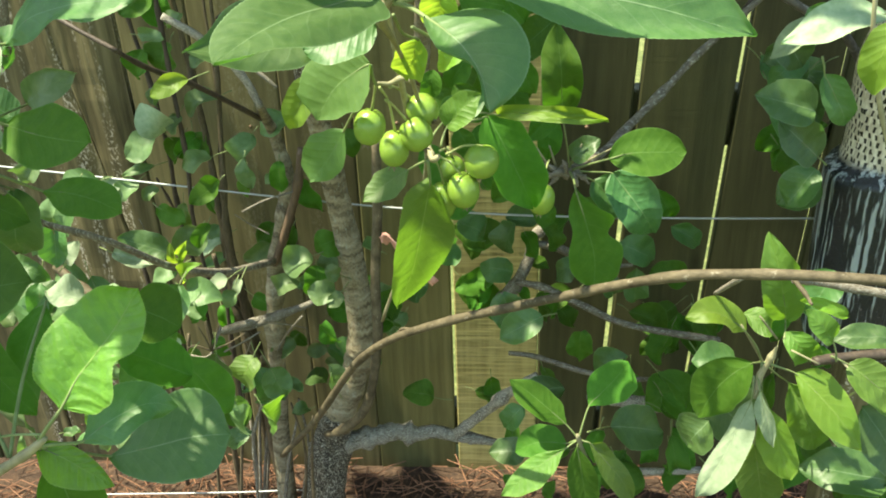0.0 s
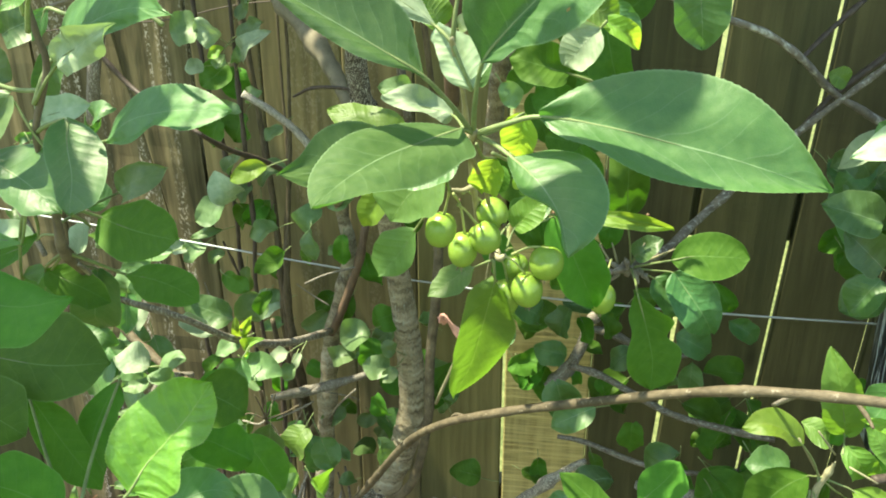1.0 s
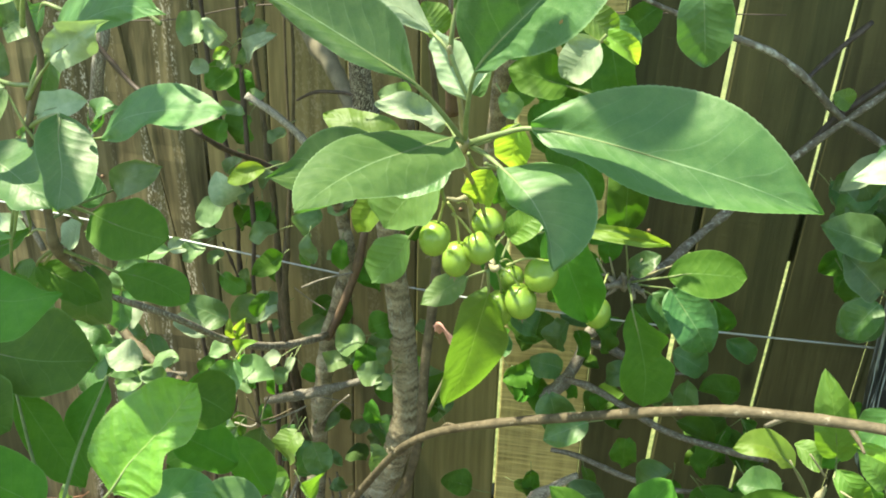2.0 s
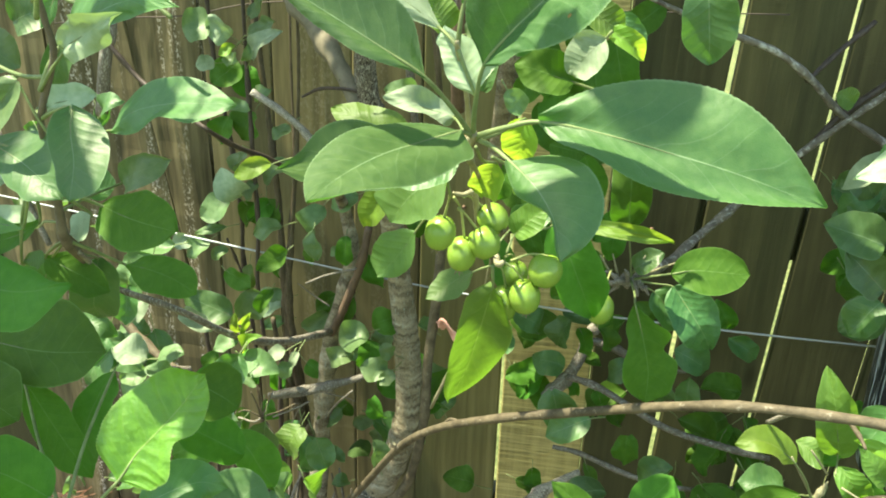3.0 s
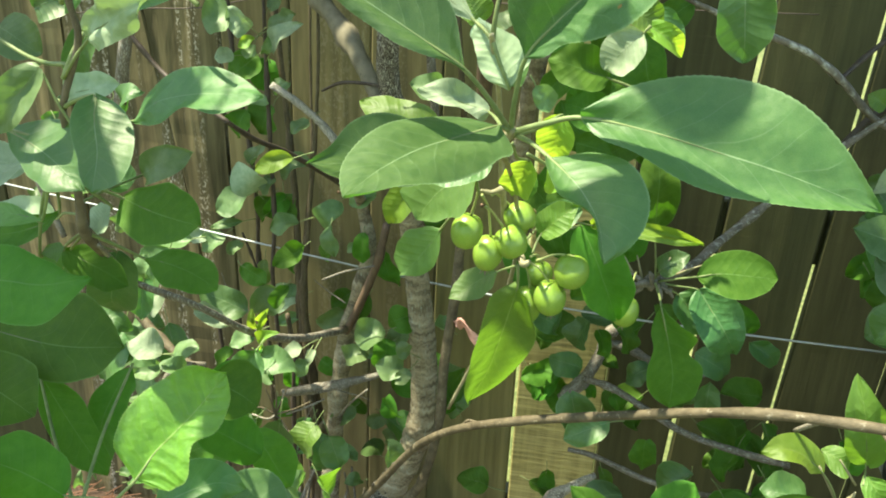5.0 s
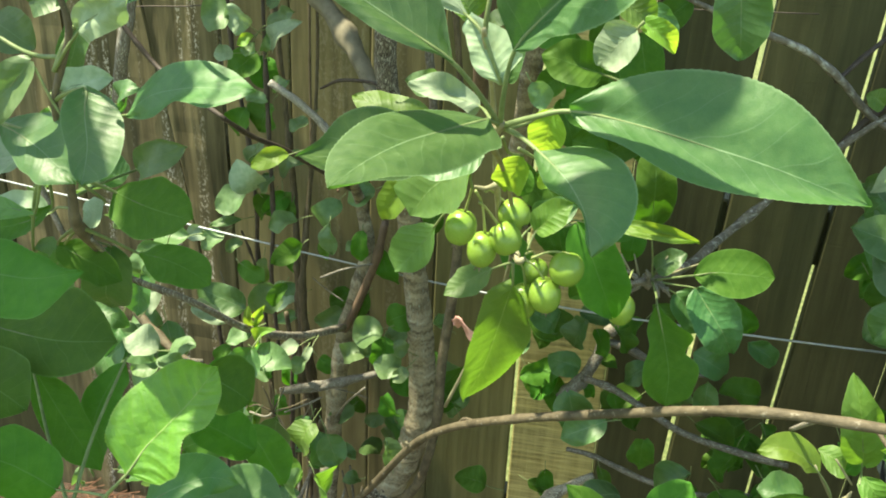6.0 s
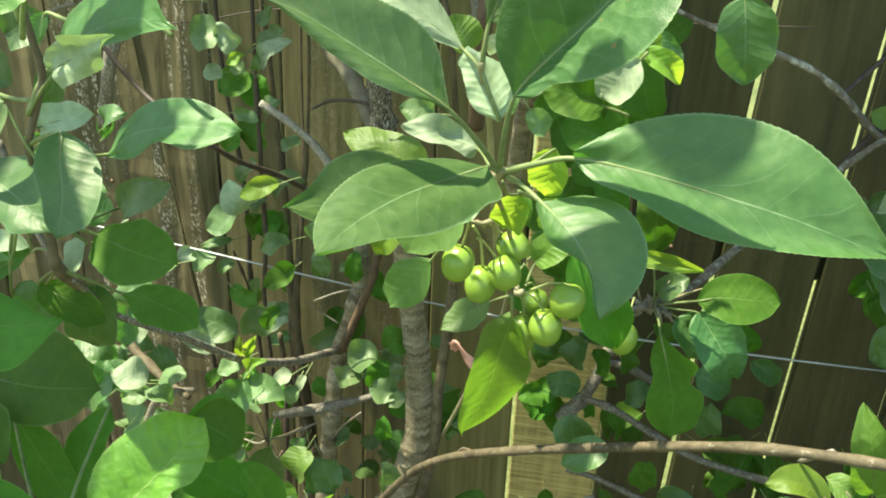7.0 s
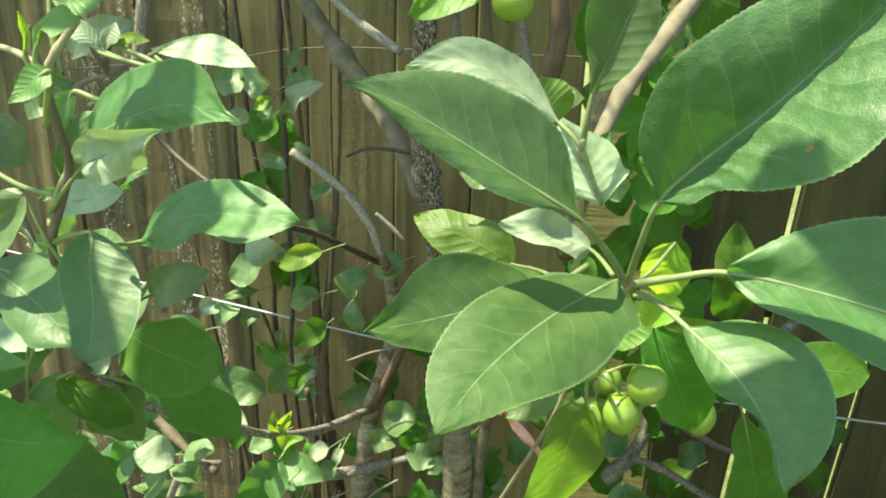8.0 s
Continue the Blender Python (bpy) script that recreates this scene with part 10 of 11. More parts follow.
small_leaf(twig_main, (0.5295, 0.8988, 0.3781), (0.5353, 0.8937, 0.3199), 0.0332, (-0.28, -0.96, 0.06), LEAF_DEEP, stalk=(0.5288, 0.9038, 0.3981), point=0.35)
small_leaf(twig_main, (0.5320, 0.9202, 0.3616), (0.4906, 0.9079, 0.3338), 0.0374, (-0.43, -0.39, 0.81), LEAF_DEEP, stalk=(0.5485, 0.9252, 0.3726), point=0.35)
small_leaf(twig_main, (0.4733, 0.8455, 0.4906), (0.5211, 0.8490, 0.4341), 0.0336, (0.23, -0.96, 0.14), LEAF_DEEP, stalk=(0.4577, 0.8505, 0.5073), point=0.35)
small_leaf(twig_main, (0.1082, 1.1426, 0.3550), (0.1200, 1.1504, 0.3131), 0.0210, (0.31, -0.95, -0.09), LEAF_DEEP, stalk=(0.1039, 1.1476, 0.3655), point=0.35)
small_leaf(twig_main, (0.0508, 1.0354, 0.2331), (0.0727, 1.0243, 0.2001), 0.0238, (0.27, -0.84, 0.47), LEAF_DEEP, stalk=(0.0420, 1.0404, 0.2457), point=0.35)
small_leaf(twig_main, (0.1482, 1.0590, 0.2636), (0.1026, 1.0594, 0.2382), 0.0291, (-0.42, -0.51, 0.75), LEAF_DEEP, stalk=(0.1666, 1.0640, 0.2691), point=0.35)
small_leaf(twig_main, (0.0652, 1.1749, 0.2163), (0.0582, 1.1576, 0.1735), 0.0290, (-0.14, -0.91, 0.39), LEAF_DEEP, stalk=(0.0679, 1.1799, 0.2349), point=0.35)
small_leaf(twig_main, (0.0913, 1.1881, 0.0904), (0.0586, 1.1980, 0.0434), 0.0257, (-0.71, -0.60, 0.37), LEAF_DEEP, stalk=(0.1043, 1.1931, 0.1005), point=0.35)
small_leaf(twig_main, (0.0013, 1.1978, 0.2651), (0.0391, 1.2030, 0.2432), 0.0269, (0.48, -0.55, 0.69), LEAF_DEEP, stalk=(-0.0141, 1.2028, 0.2683), point=0.35)
small_leaf(twig_main, (0.1266, 1.0788, 0.1819), (0.1242, 1.0744, 0.1428), 0.0291, (-0.72, -0.69, 0.12), LEAF_DEEP, stalk=(0.1278, 1.0838, 0.1942), point=0.35)
small_leaf(twig_main, (0.0271, 1.1958, 0.2906), (0.0300, 1.2024, 0.2318), 0.0284, (0.16, -0.98, -0.10), LEAF_DEEP, stalk=(0.0258, 1.2008, 0.3077), point=0.35)
small_leaf(twig_main, (0.2200, 0.9974, 0.3168), (0.2084, 1.0029, 0.2361), 0.0314, (-0.37, -0.93, -0.01), LEAF_DEEP, stalk=(0.2256, 1.0024, 0.3416), point=0.35)
small_leaf(twig_main, (0.1876, 1.0009, 0.3097), (0.2078, 0.9828, 0.2619), 0.0459, (0.63, -0.60, 0.49), LEAF_DEEP, stalk=(0.1793, 1.0059, 0.3305), point=0.35)
small_leaf(twig_main, (0.3075, 1.1220, 0.2092), (0.3169, 1.1302, 0.1197), 0.0464, (0.54, -0.84, -0.02), LEAF_DEEP, stalk=(0.3056, 1.1270, 0.2364), point=0.35)
small_leaf(twig_main, (0.2837, 1.1454, 0.2223), (0.2840, 1.1415, 0.1618), 0.0264, (-0.09, -0.99, 0.06), LEAF_DEEP, stalk=(0.2842, 1.1504, 0.2431), point=0.35)
small_leaf(twig_main, (0.2060, 0.9788, 0.3132), (0.2243, 0.9612, 0.2547), 0.0523, (0.63, -0.67, 0.40), LEAF_DEEP, stalk=(0.1985, 0.9838, 0.3380), point=0.35)
small_leaf(twig_main, (0.1785, 0.9518, 0.3939), (0.1668, 0.9339, 0.3517), 0.0311, (-0.74, -0.52, 0.43), LEAF_DEEP, stalk=(0.1829, 0.9568, 0.4123), point=0.35)
small_leaf(twig_main, (0.2929, 1.0499, 0.3160), (0.2985, 1.0527, 0.2291), 0.0488, (0.51, -0.86, 0.01), LEAF_DEEP, stalk=(0.2920, 1.0549, 0.3443), point=0.35)
small_leaf(twig_main, (0.1907, 1.0397, 0.2515), (0.1682, 1.0319, 0.1889), 0.0360, (-0.38, -0.89, 0.25), LEAF_DEEP, stalk=(0.1998, 1.0447, 0.2742), point=0.35)
small_leaf(cane_main, (-0.2457, 1.0795, 0.7298), (-0.2449, 1.0675, 0.6896), 0.0260, (0.01, -0.82, 0.48), LEAF_DEEP, stalk=(-0.2458, 1.0855, 0.7368))
small_leaf(cane_main, (-0.3408, 1.0007, 0.3976), (-0.3190, 0.9887, 0.3550), 0.0404, (0.42, -0.83, 0.37), LEAF_DEEP, stalk=(-0.3446, 1.0067, 0.4050))
small_leaf(cane_main, (-0.4143, 1.0146, 0.5627), (-0.4358, 1.0026, 0.5400), 0.0190, (-0.03, -0.75, 0.51), LEAF_DEEP, stalk=(-0.4105, 1.0206, 0.5667))
small_leaf(cane_main, (-0.2164, 1.0942, 0.5621), (-0.2210, 1.0822, 0.5177), 0.0379, (0.45, -0.89, 0.42), LEAF_DEEP, stalk=(-0.2156, 1.1002, 0.5698))
small_leaf(cane_main, (-0.3638, 1.0494, 0.4682), (-0.3447, 1.0374, 0.4431), 0.0256, (-0.10, -0.94, 0.51), LEAF_DEEP, stalk=(-0.3671, 1.0554, 0.4726))
small_leaf(cane_main, (-0.3794, 0.9801, 0.7119), (-0.3422, 0.9681, 0.6963), 0.0249, (0.12, -0.87, 0.16), LEAF_DEEP, stalk=(-0.3859, 0.9861, 0.7146))
small_leaf(cane_main, (-0.3015, 0.9992, 0.7395), (-0.3390, 0.9872, 0.7117), 0.0292, (-0.40, -0.88, 0.11), LEAF_DEEP, stalk=(-0.2949, 1.0052, 0.7444))
small_leaf(cane_main, (-0.2643, 1.1030, 0.4306), (-0.3004, 1.0910, 0.4020), 0.0290, (-0.07, -0.67, 0.16), LEAF_SHRUB, stalk=(-0.2579, 1.1090, 0.4356))
small_leaf(cane_main, (-0.1488, 1.1936, 0.4805), (-0.1809, 1.1816, 0.4429), 0.0402, (0.13, -0.64, 0.59), LEAF_DEEP, stalk=(-0.1432, 1.1996, 0.4870))
small_leaf(cane_main, (-0.3359, 1.0269, 0.6654), (-0.3537, 1.0149, 0.6327), 0.0232, (0.07, -0.69, 0.36), LEAF_DEEP, stalk=(-0.3328, 1.0329, 0.6712))
small_leaf(cane_main, (-0.2841, 1.0618, 0.7436), (-0.2768, 1.0498, 0.7037), 0.0262, (-0.31, -0.92, 0.49), LEAF_SHRUB, stalk=(-0.2854, 1.0678, 0.7506))
small_leaf(cane_main, (-0.3503, 1.0349, 0.6545), (-0.3845, 1.0229, 0.6171), 0.0416, (0.09, -0.75, 0.06), LEAF_SHRUB, stalk=(-0.3443, 1.0409, 0.6610))
small_leaf(cane_main, (-0.0996, 1.1400, 0.4542), (-0.1250, 1.1280, 0.4165), 0.0341, (-0.19, -0.66, 0.43), LEAF_SHRUB, stalk=(-0.0951, 1.1460, 0.4608))
small_leaf(cane_main, (-0.3613, 0.9951, 0.5872), (-0.3479, 0.9831, 0.5403), 0.0404, (-0.27, -0.61, 0.16), LEAF_DEEP, stalk=(-0.3637, 1.0011, 0.5954))
small_leaf(cane_main, (-0.4134, 1.0781, 0.4293), (-0.4067, 1.0661, 0.3917), 0.0263, (0.35, -0.94, 0.39), LEAF_DEEP, stalk=(-0.4146, 1.0841, 0.4358))
small_leaf(cane_main, (-0.2229, 1.1321, 0.4020), (-0.2513, 1.1201, 0.3902), 0.0239, (0.42, -0.61, 0.38), LEAF_SHRUB, stalk=(-0.2179, 1.1381, 0.4041))
small_leaf(cane_main, (-0.1665, 1.1400, 0.4808), (-0.2113, 1.1280, 0.4544), 0.0408, (0.36, -0.86, 0.42), LEAF_DEEP, stalk=(-0.1587, 1.1460, 0.4854))
small_leaf(cane_main, (-0.1468, 1.1545, 0.4933), (-0.1093, 1.1425, 0.4682), 0.0317, (0.26, -0.90, 0.34), LEAF_SHRUB, stalk=(-0.1533, 1.1605, 0.4977))
small_leaf(cane_main, (-0.2853, 1.1175, 0.5843), (-0.3224, 1.1055, 0.5618), 0.0368, (0.34, -0.85, 0.23), LEAF_SHRUB, stalk=(-0.2788, 1.1235, 0.5883))
small_leaf(cane_main, (-0.2177, 1.1417, 0.5289), (-0.2589, 1.1297, 0.5035), 0.0294, (0.09, -0.77, 0.14), LEAF_SHRUB, stalk=(-0.2105, 1.1477, 0.5334))
small_leaf(cane_main, (-0.2518, 1.1336, 0.6066), (-0.2800, 1.1216, 0.5650), 0.0339, (0.16, -0.67, 0.10), LEAF_DEEP, stalk=(-0.2469, 1.1396, 0.6139))
small_leaf(cane_main, (-0.2020, 1.1793, 0.5394), (-0.2224, 1.1673, 0.4941), 0.0322, (-0.06, -0.88, 0.55), LEAF_SHRUB, stalk=(-0.1985, 1.1853, 0.5473))
small_leaf(cane_main, (-0.2888, 1.1737, 0.5849), (-0.3175, 1.1617, 0.5616), 0.0299, (0.31, -0.85, 0.57), LEAF_DEEP, stalk=(-0.2838, 1.1797, 0.5890))
small_leaf(cane_main, (-0.3626, 1.0409, 0.5341), (-0.3858, 1.0289, 0.5065), 0.0273, (-0.01, -0.71, 0.50), LEAF_DEEP, stalk=(-0.3585, 1.0469, 0.5389))
small_leaf(cane_main, (-0.2928, 1.1960, 0.3793), (-0.2686, 1.1840, 0.3605), 0.0239, (0.06, -0.71, 0.47), LEAF_DEEP, stalk=(-0.2971, 1.2020, 0.3826))
small_leaf(cane_main, (-0.3962, 0.9842, 0.5325), (-0.3741, 0.9722, 0.5114), 0.0194, (-0.41, -0.82, 0.27), LEAF_DEEP, stalk=(-0.4000, 0.9902, 0.5362))
small_leaf(cane_main, (-0.2250, 1.1186, 0.6859), (-0.2027, 1.1066, 0.6400), 0.0367, (-0.29, -0.60, 0.28), LEAF_DEEP, stalk=(-0.2289, 1.1246, 0.6940))
small_leaf(cane_main, (-0.3796, 1.1371, 0.4656), (-0.3622, 1.1251, 0.4323), 0.0283, (0.23, -0.74, 0.48), LEAF_DEEP, stalk=(-0.3827, 1.1431, 0.4714))
small_leaf(cane_main, (-0.3832, 1.1794, 0.7272), (-0.4193, 1.1674, 0.6989), 0.0347, (0.37, -0.73, 0.34), LEAF_DEEP, stalk=(-0.3769, 1.1854, 0.7322))
small_leaf(cane_main, (-0.1743, 1.1735, 0.7364), (-0.1598, 1.1615, 0.6990), 0.0314, (0.29, -0.82, 0.43), LEAF_DEEP, stalk=(-0.1769, 1.1795, 0.7430))
small_leaf(cane_main, (-0.0081, 0.7000, 1.0521), (0.0052, 0.7000, 1.0322), 0.0190, (0.36, -0.90, 0.24), LEAF_SHRUB, stalk=(-0.0134, 0.7050, 1.0583))
small_leaf(cane_main, (0.0333, 0.9000, 1.1220), (0.0501, 0.9000, 1.0987), 0.0227, (0.11, -0.99, 0.08), LEAF, stalk=(0.0269, 0.9050, 1.1304))
small_leaf(cane_main, (-0.0431, 0.7000, 1.0945), (-0.0263, 0.7000, 1.1023), 0.0164, (-0.26, -0.79, 0.55), LEAF_SHRUB, stalk=(-0.0502, 0.7050, 1.0900))
small_leaf(cane_main, (0.0399, 0.8000, 1.1587), (0.0509, 0.8000, 1.1236), 0.0304, (0.22, -0.97, 0.07), LEAF, stalk=(0.0360, 0.8050, 1.1717))
small_leaf(cane_main, (-0.3548, 0.8000, 0.8323), (-0.3945, 0.8000, 0.8199), 0.0325, (-0.22, -0.67, 0.71), LEAF_SHRUB, stalk=(-0.3415, 0.8050, 0.8342))
small_leaf(cane_main, (0.0817, 1.0500, 0.6811), (0.1144, 1.0500, 0.6560), 0.0327, (0.37, -0.79, 0.49), LEAF_DEEP, stalk=(0.0691, 1.0550, 0.6881))

# ---- the faded ribbon tied to the tree ----
def ribbon(points, width):
    root = thing("ribbon", points[0], "faded pink plastic ribbon tied round the tree", "ribbon")
    line = spline(points, 8)
    verts, faces = [], []
    for i, p in enumerate(line):
        d = unit(line[min(i + 1, len(line) - 1)] - line[max(i - 1, 0)])
        s = unit(np.cross(d, (0.9 * math.sin(i * 0.42), 1.0, 0.25 + 0.5 * math.cos(i * 0.3))))
        back = unit(np.cross(s, d)) * 0.0006
        for e in (-0.5, 0.0, 0.5):
            verts.append(p + s * width * e + back * (2.0 if e == 0.0 else 1.0))
        for e in (0.5, 0.0, -0.5):
            verts.append(p + s * width * e - back * (0.0 if e == 0.0 else 1.0))
    for i in range(len(line) - 1):
        for k in range(6):
            faces.append((i * 6 + k, i * 6 + (k + 1) % 6, (i + 1) * 6 + (k + 1) % 6, (i + 1) * 6 + k))
    faces += [tuple(range(6))[::-1], tuple((len(line) - 1) * 6 + k for k in range(6))]
    mesh_object("strip", verts, faces, RIBBON, root)

ribbon([(-0.1046, 0.9850, 0.6647), (-0.0940, 0.9620, 0.6750), (-0.0903, 0.9500, 0.6885), (-0.0740, 0.9450, 0.6723), (-0.0553, 0.9450, 0.6508), (-0.0338, 0.9500, 0.6227)], 0.011)

# ---- the bird-scaring decoy on its stake ----
def owl(at):
    """A moulded plastic owl: flared body with shoulders, wings and a barred head, one mesh."""
    profile = ((0.0, 0.070), (0.02, 0.080), (0.08, 0.084), (0.15, 0.086), (0.20, 0.087), (0.226, 0.088), (0.238, 0.086), (0.244, 0.078), (0.252, 0.072), (0.28, 0.070), (0.32, 0.072), (0.36, 0.072), (0.40, 0.060), (0.425, 0.034), (0.435, 0.004))
    sides = 48
    verts, faces = [], []
    line = spline([(r, 0.0, z) for z, r in profile], 6)
    for r, _, z in line:
        for k in range(sides):
            a = 2 * math.pi * k / sides
            ridge = 1 + (0.05 * max(0.0, math.cos(2 * a)) ** 3 + 0.012 * math.sin(17 * a + 20 * z)) * (1 if z < 0.25 else 0.25)
            ear = 0.02 * max(0.0, z - 0.38) / 0.05 * max(0.0, math.cos(2 * (a - 0.2))) ** 6
            verts.append((r * ridge * math.cos(a), 0.85 * r * ridge * math.sin(a), z + ear))
    for i in range(len(line) - 1):
        for k in range(sides):
            faces.append((i * sides + k, i * sides + (k + 1) % sides, (i + 1) * sides + (k + 1) % sides, (i + 1) * sides + k))
    faces.append(tuple(range(sides))[::-1])
    faces.append(tuple((len(line) - 1) * sides + k for k in range(sides)))
    ob = mesh_object("owl_decoy", verts, faces, OWL)
    ob.matrix_world = pose(*at, 0, 0, 25)
    tagged(ob, "plastic owl decoy with barred pale head and dark streaked wings", "decoy")
    stake = thing("stake", (at[0], at[1], 0), "plain wooden stake holding up the owl decoy", "stake")
    v, f = box_data((at[0] - 0.02, at[1] - 0.02, 0.0), (at[0] + 0.02, at[1] + 0.02, at[2]))
    mesh_object("shaft", v, f, POST, stake, smooth_faces=False)


owl((0.506, 0.990, 0.527))



# ---- fallen pine needles ----
def needles():
    rng = np.random.default_rng(11)
    verts, faces = [], []
    for i in range(5200):
        x, y = rng.uniform(-0.9, 0.9), rng.uniform(0.35, 1.295)
        z = 0.006 + rng.uniform(0, 0.02)
        a, tilt, n = rng.uniform(0, math.pi), rng.uniform(-0.25, 0.25), rng.uniform(0.03, 0.075)
        d = np.array((math.cos(a), math.sin(a), tilt)) * n / 2
        s = np.array((-math.sin(a), math.cos(a), 0)) * 0.0011
        c = np.array((x, y, z + abs(tilt) * n / 2))
        if c[1] + abs(d[1]) > 1.297:
            continue
        o = len(verts)
        lift = np.array((0, 0, 0.0016))
        verts += [c - d - s, c - d + s, c - d + lift, c + d - s, c + d + s, c + d + lift]
        faces += [(o, o + 1, o + 4, o + 3), (o + 1, o + 2, o + 5, o + 4), (o + 2, o, o + 3, o + 5)]
    ob = mesh_object("pine_needles", verts, faces, NEEDLE, smooth_faces=False)
    tagged(ob, "loose carpet of dry reddish pine needles on the ground", "mulch", kind="stuff")


needles()


# ---- unseen upper leaves and limbs, added to throw the dappled shade ----
def crown():
    sun_to = np.array(SUN_TO)
    fork = (-0.188, 0.88, 1.30)
    # unseen limbs, added to carry the shade leaves
    limbs = [
        [fork, (-0.21, 0.86, 1.62), (-0.42, 0.58, 1.82), (-0.72, 0.26, 1.88), (-0.98, 0.06, 1.86)],
        [fork, (-0.14, 0.90, 1.60), (0.12, 0.78, 1.78), (0.46, 0.66, 1.86), (0.88, 0.62, 1.84)],
        [fork, (-0.22, 0.92, 1.62), (-0.46, 0.98, 1.80), (-0.80, 0.92, 1.88)],
        [fork, (-0.17, 0.93, 1.66), (0.10, 1.04, 1.84), (0.44, 1.02, 1.94), (0.86, 1.04, 1.90)],
    ]
    for line in limbs:
        limb(apple_tree, "limb", line, [0.016, 0.013, 0.010, 0.007, 0.003], BARK_TAN, sides=9, steps=6)
    along = np.concatenate([spline(line, 8)[8:] for line in limbs])

    def shade(p, axis, value):
        """Where the shadow of p falls on the plane axis = value."""
        return p - sun_to * (p[axis] - value) / sun_to[axis]

    # True where a leaf would shade a spot meant to stay sunlit
    def sunny(p, low, rng):
        wall, lit, high, level = shade(p, 1, 1.3), shade(p, 2, 0.93), shade(p, 2, 1.15), shade(p, 2, 1.05)
        if -0.20 < wall[0] < (0.26 if wall[2] < 0.3 else 0.12) and -0.3 < wall[2] < 0.5:
            return True
        if -0.2 < wall[0] < 0.2 and -0.3 < wall[2] < 0.62 and rng.uniform() < 0.6:
            return True
        if -0.26 < lit[0] < -0.09 and 0.28 < lit[1] < 0.44:
            return True
        if -0.16 < high[0] < 0.26 and 0.26 < high[1] < 0.50 and rng.uniform() < (1.0 if high[0] > -0.09 and high[1] > 0.28 else 0.7):
            return True
        if -0.36 < high[0] < -0.10 and 0.24 < high[1] < 0.54 and rng.uniform() < 0.93:
            return True
        if -0.08 < lit[0] < 0.10 and 0.53 < lit[1] < 0.72:
            return True
        if 0.09 < lit[0] < 0.42 and 0.50 < lit[1] < 0.84:
            return True
        if 0.30 < lit[0] < 0.43 and 0.83 < lit[1] < 0.92:
            return True
        return low and -0.3 < level[0] < 0.35 and level[1] < 0.62

    verts, uvs, faces, slots = [], [], [], []
    sticks, bars = [], []
    # added shade-casting leaf clusters: over the bed, over the near shoots, beside the fence, over the decoy
    boxes = [(28, (-0.60, 0.95), (0.55, 1.20), (1.42, 2.0)), (5, (-0.72, -0.46), (0.24, 0.46), (1.42, 1.6)), (30, (-1.0, 0.05), (0.06, 0.50), (1.42, 1.8)),
             (7, (0.10, 0.95), (0.80, 1.20), (1.45, 2.05)), (22, (0.04, 0.30), (0.84, 1.04), (1.45, 1.8)), (36, (-0.42, 0.12), (0.88, 1.14), (1.5, 1.95)), (10, (-1.0, -0.5), (0.95, 1.2), (1.45, 1.9))]
    spots = [(kind, spans, 100 * kind + c) for kind, (count, *spans) in enumerate(boxes) for c in range(count)]
    for kind, spans, i in spots:
        rng = np.random.default_rng(i)
        q = np.array([rng.uniform(*span) for span in spans])
        root = along[np.argmin(np.linalg.norm(along - q, axis=1))]
        mid = 0.5 * (root + q) + rng.uniform(-0.02, 0.02, 3)
        before = len(verts)
        for j in range(5):
            f = (0.5, 0.65, 0.8, 0.92, 1.0)[j]
            p = (1 - f) * root + f * q + rng.uniform(-0.03, 0.03, 3) if f < 1 else q
            a = rng.uniform(0, 6.28)
            d = np.array((math.cos(a), math.sin(a), rng.uniform(-0.5, 0.2))) * rng.uniform(0.06, 0.11)
            if sunny(p + 0.5 * d, kind == 0, rng) or p[2] < 1.40:
                continue
            v, u, g, s = leaf_data(p, p + d, np.linalg.norm(d) * 0.62, (rng.uniform(-0.5, 0.5), rng.uniform(-0.5, 0.5), 1), rows=8, cols=4, teeth=0.0, seed=5 * i + j)
            o = len(verts)
            verts += v
            uvs += u
            faces += [tuple(o + k for k in e) for e in g]
            slots += s
        if len(verts) == before or sunny(mid, False, rng):
            continue
        tv, tf = tube_data([root, mid, q], [0.003, 0.002, 0.0012], 5, 3)
        o = len(sticks)
        sticks += tv
        bars += [tuple(o + j for j in g) for g in tf]
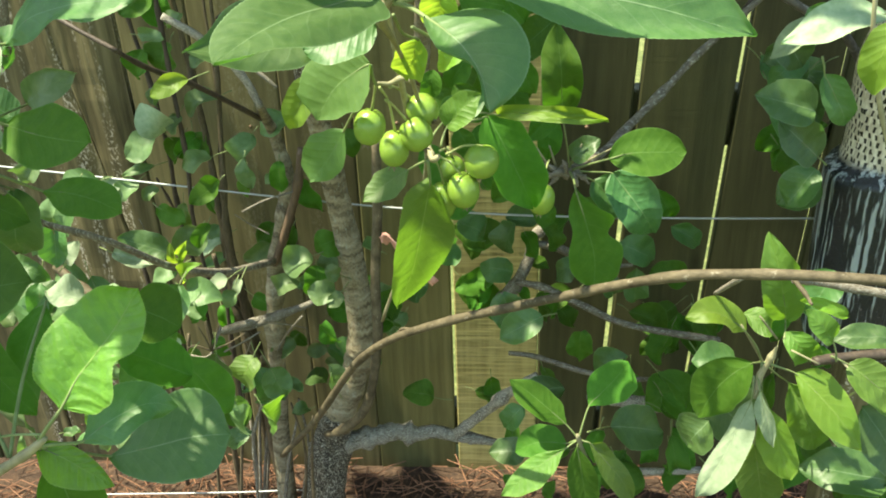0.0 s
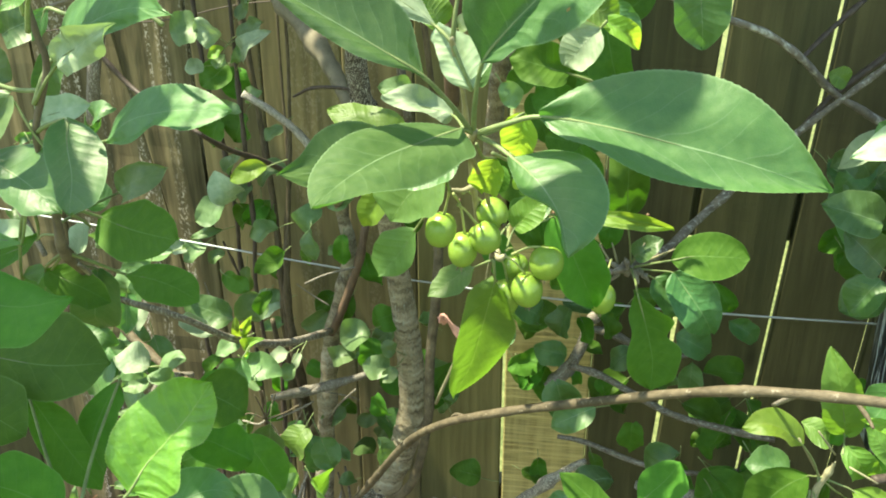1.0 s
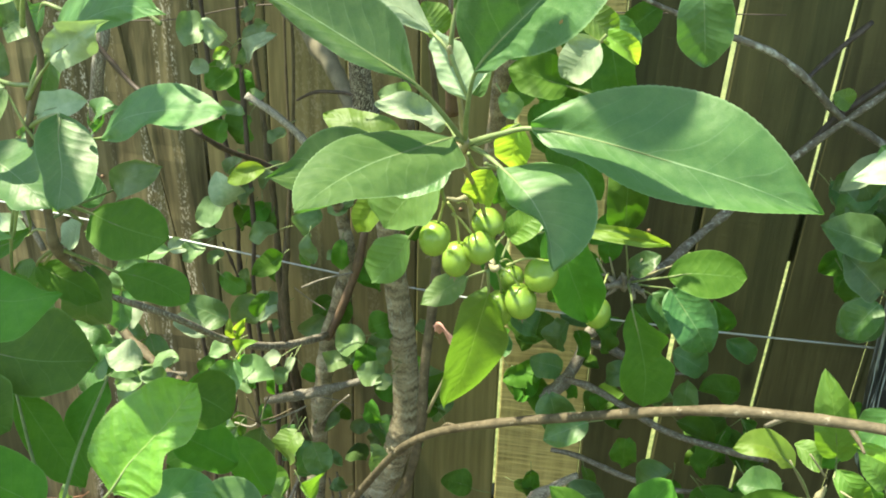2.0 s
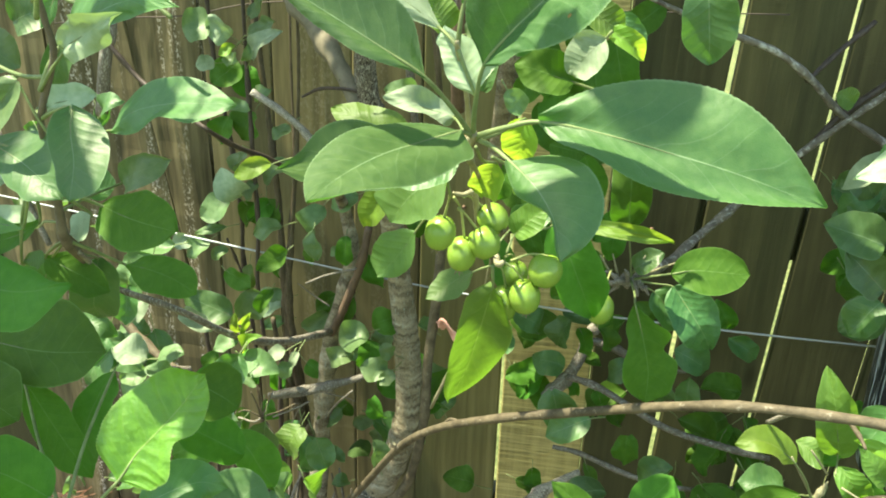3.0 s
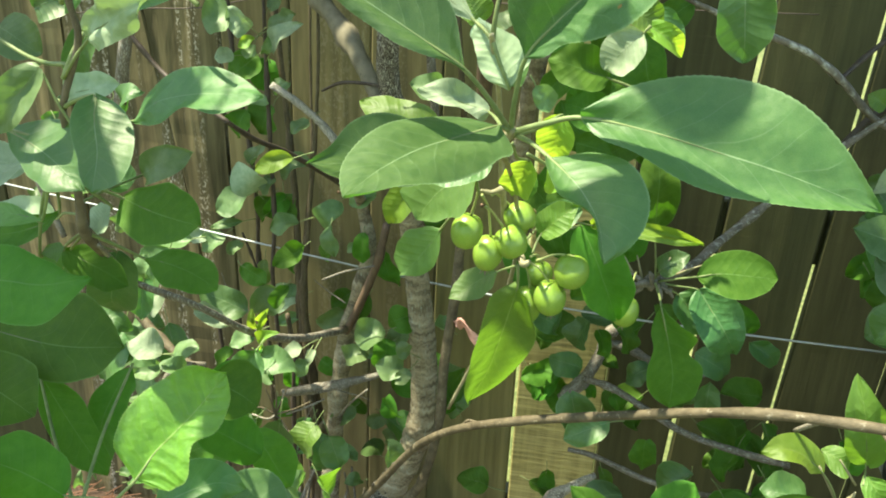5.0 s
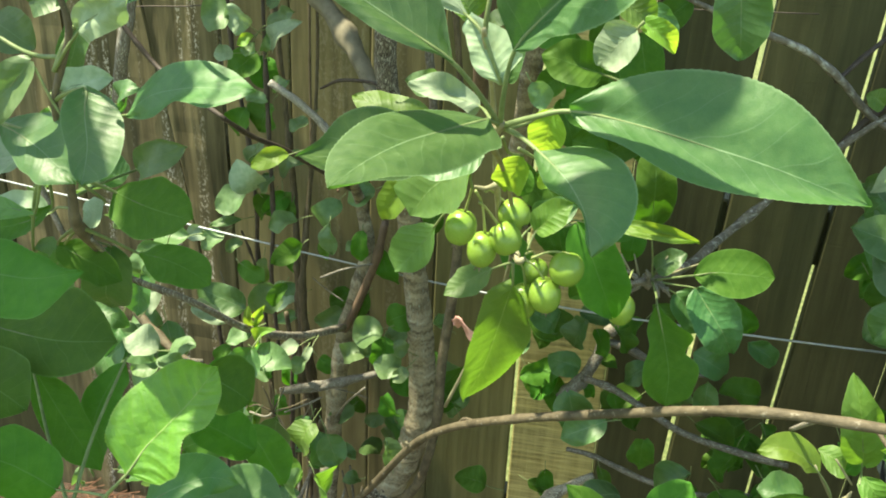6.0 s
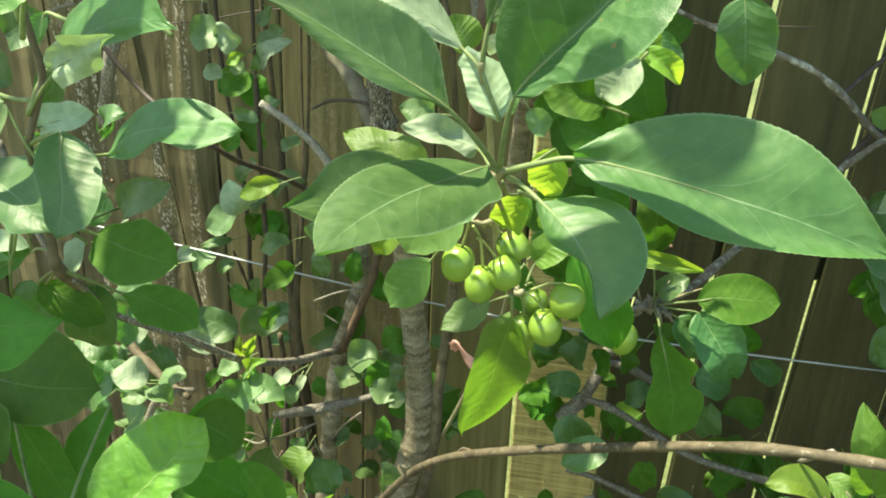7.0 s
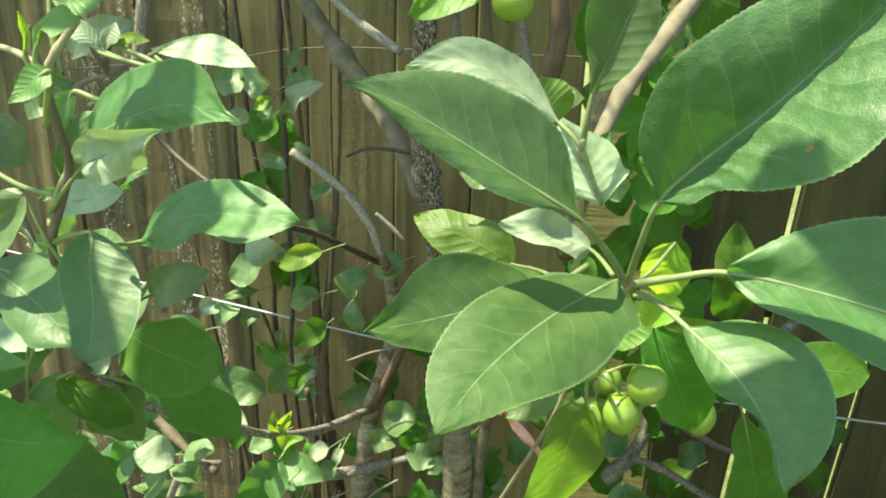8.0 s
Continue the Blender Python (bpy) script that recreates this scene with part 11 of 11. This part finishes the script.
    # added overhanging leaves that shade chosen near blades: (what lies below it, height above, length, turn)
    shade_spray = [((0.054, 0.352, 1.10), 0.38, 0.065, 0.3), ((0.076, 0.408, 1.15), 0.42, 0.062, 0.1),
             ((-0.215, 0.385, 1.08), 0.40, 0.075, 1.9), ((-0.190, 0.470, 1.02), 0.5, 0.09, 0.2), ((-0.285, 0.440, 0.978), 0.52, 0.12, 0.2), ((-0.320, 0.465, 0.915), 0.56, 0.12, 1.0), ((-0.255, 0.460, 0.920), 0.60, 0.09, 2.2), ((-0.222, 0.512, 0.955), 0.55, 0.10, 0.5), ((-0.300, 0.560, 0.80), 0.70, 0.13, 0.5), ((-0.240, 0.600, 0.78), 0.75, 0.12, 1.5), ((-0.165, 0.390, 1.165), 0.38, 0.06, 0.1), ((-0.160, 0.412, 0.930), 0.55, 0.045, 0.9), ((-0.236, 0.420, 0.770), 0.75, 0.12, 0.4), ((-0.345, 0.600, 0.750), 0.80, 0.14, 0.2), ((-0.235, 0.600, 0.795), 0.78, 0.11, 0.8), ((-0.375, 0.580, 0.745), 0.82, 0.13, 1.4)]
    for i, (below, up, size, a) in enumerate(shade_spray):
        c = np.array(below) + sun_to * up / sun_to[2]
        root = along[np.argmin(np.linalg.norm(along - c, axis=1))]
        d = 0.5 * size * np.array((math.cos(a), math.sin(a), -0.1))
        v, u, g, s = leaf_data(c - d, c + d, 0.62 * size, (0.1, -0.15, 1), rows=12, cols=4, teeth=0.0, seed=900 + i)
        o = len(verts)
        verts += v
        uvs += u
        faces += [tuple(o + k for k in e) for e in g]
        slots += s
        tv, tf = tube_data([root, 0.5 * (root + c - d) + np.array((0, 0, 0.03)), c - d], [0.002, 0.0016, 0.001], 5, 4)
        o = len(sticks)
        sticks += tv
        bars += [tuple(o + j for j in g) for g in tf]
    tagged(mesh_object("crown", verts, faces, [LEAF, PETIOLE], apple_tree, uvs, slots), "unseen upper leaves of the tree, added to cast dappled shade", kind="stuff")
    tagged(mesh_object("crown_twigs", sticks, bars, BARK_GREY, apple_tree), "unseen thin grey twigs, added to carry the shade leaves", kind="stuff")


crown()
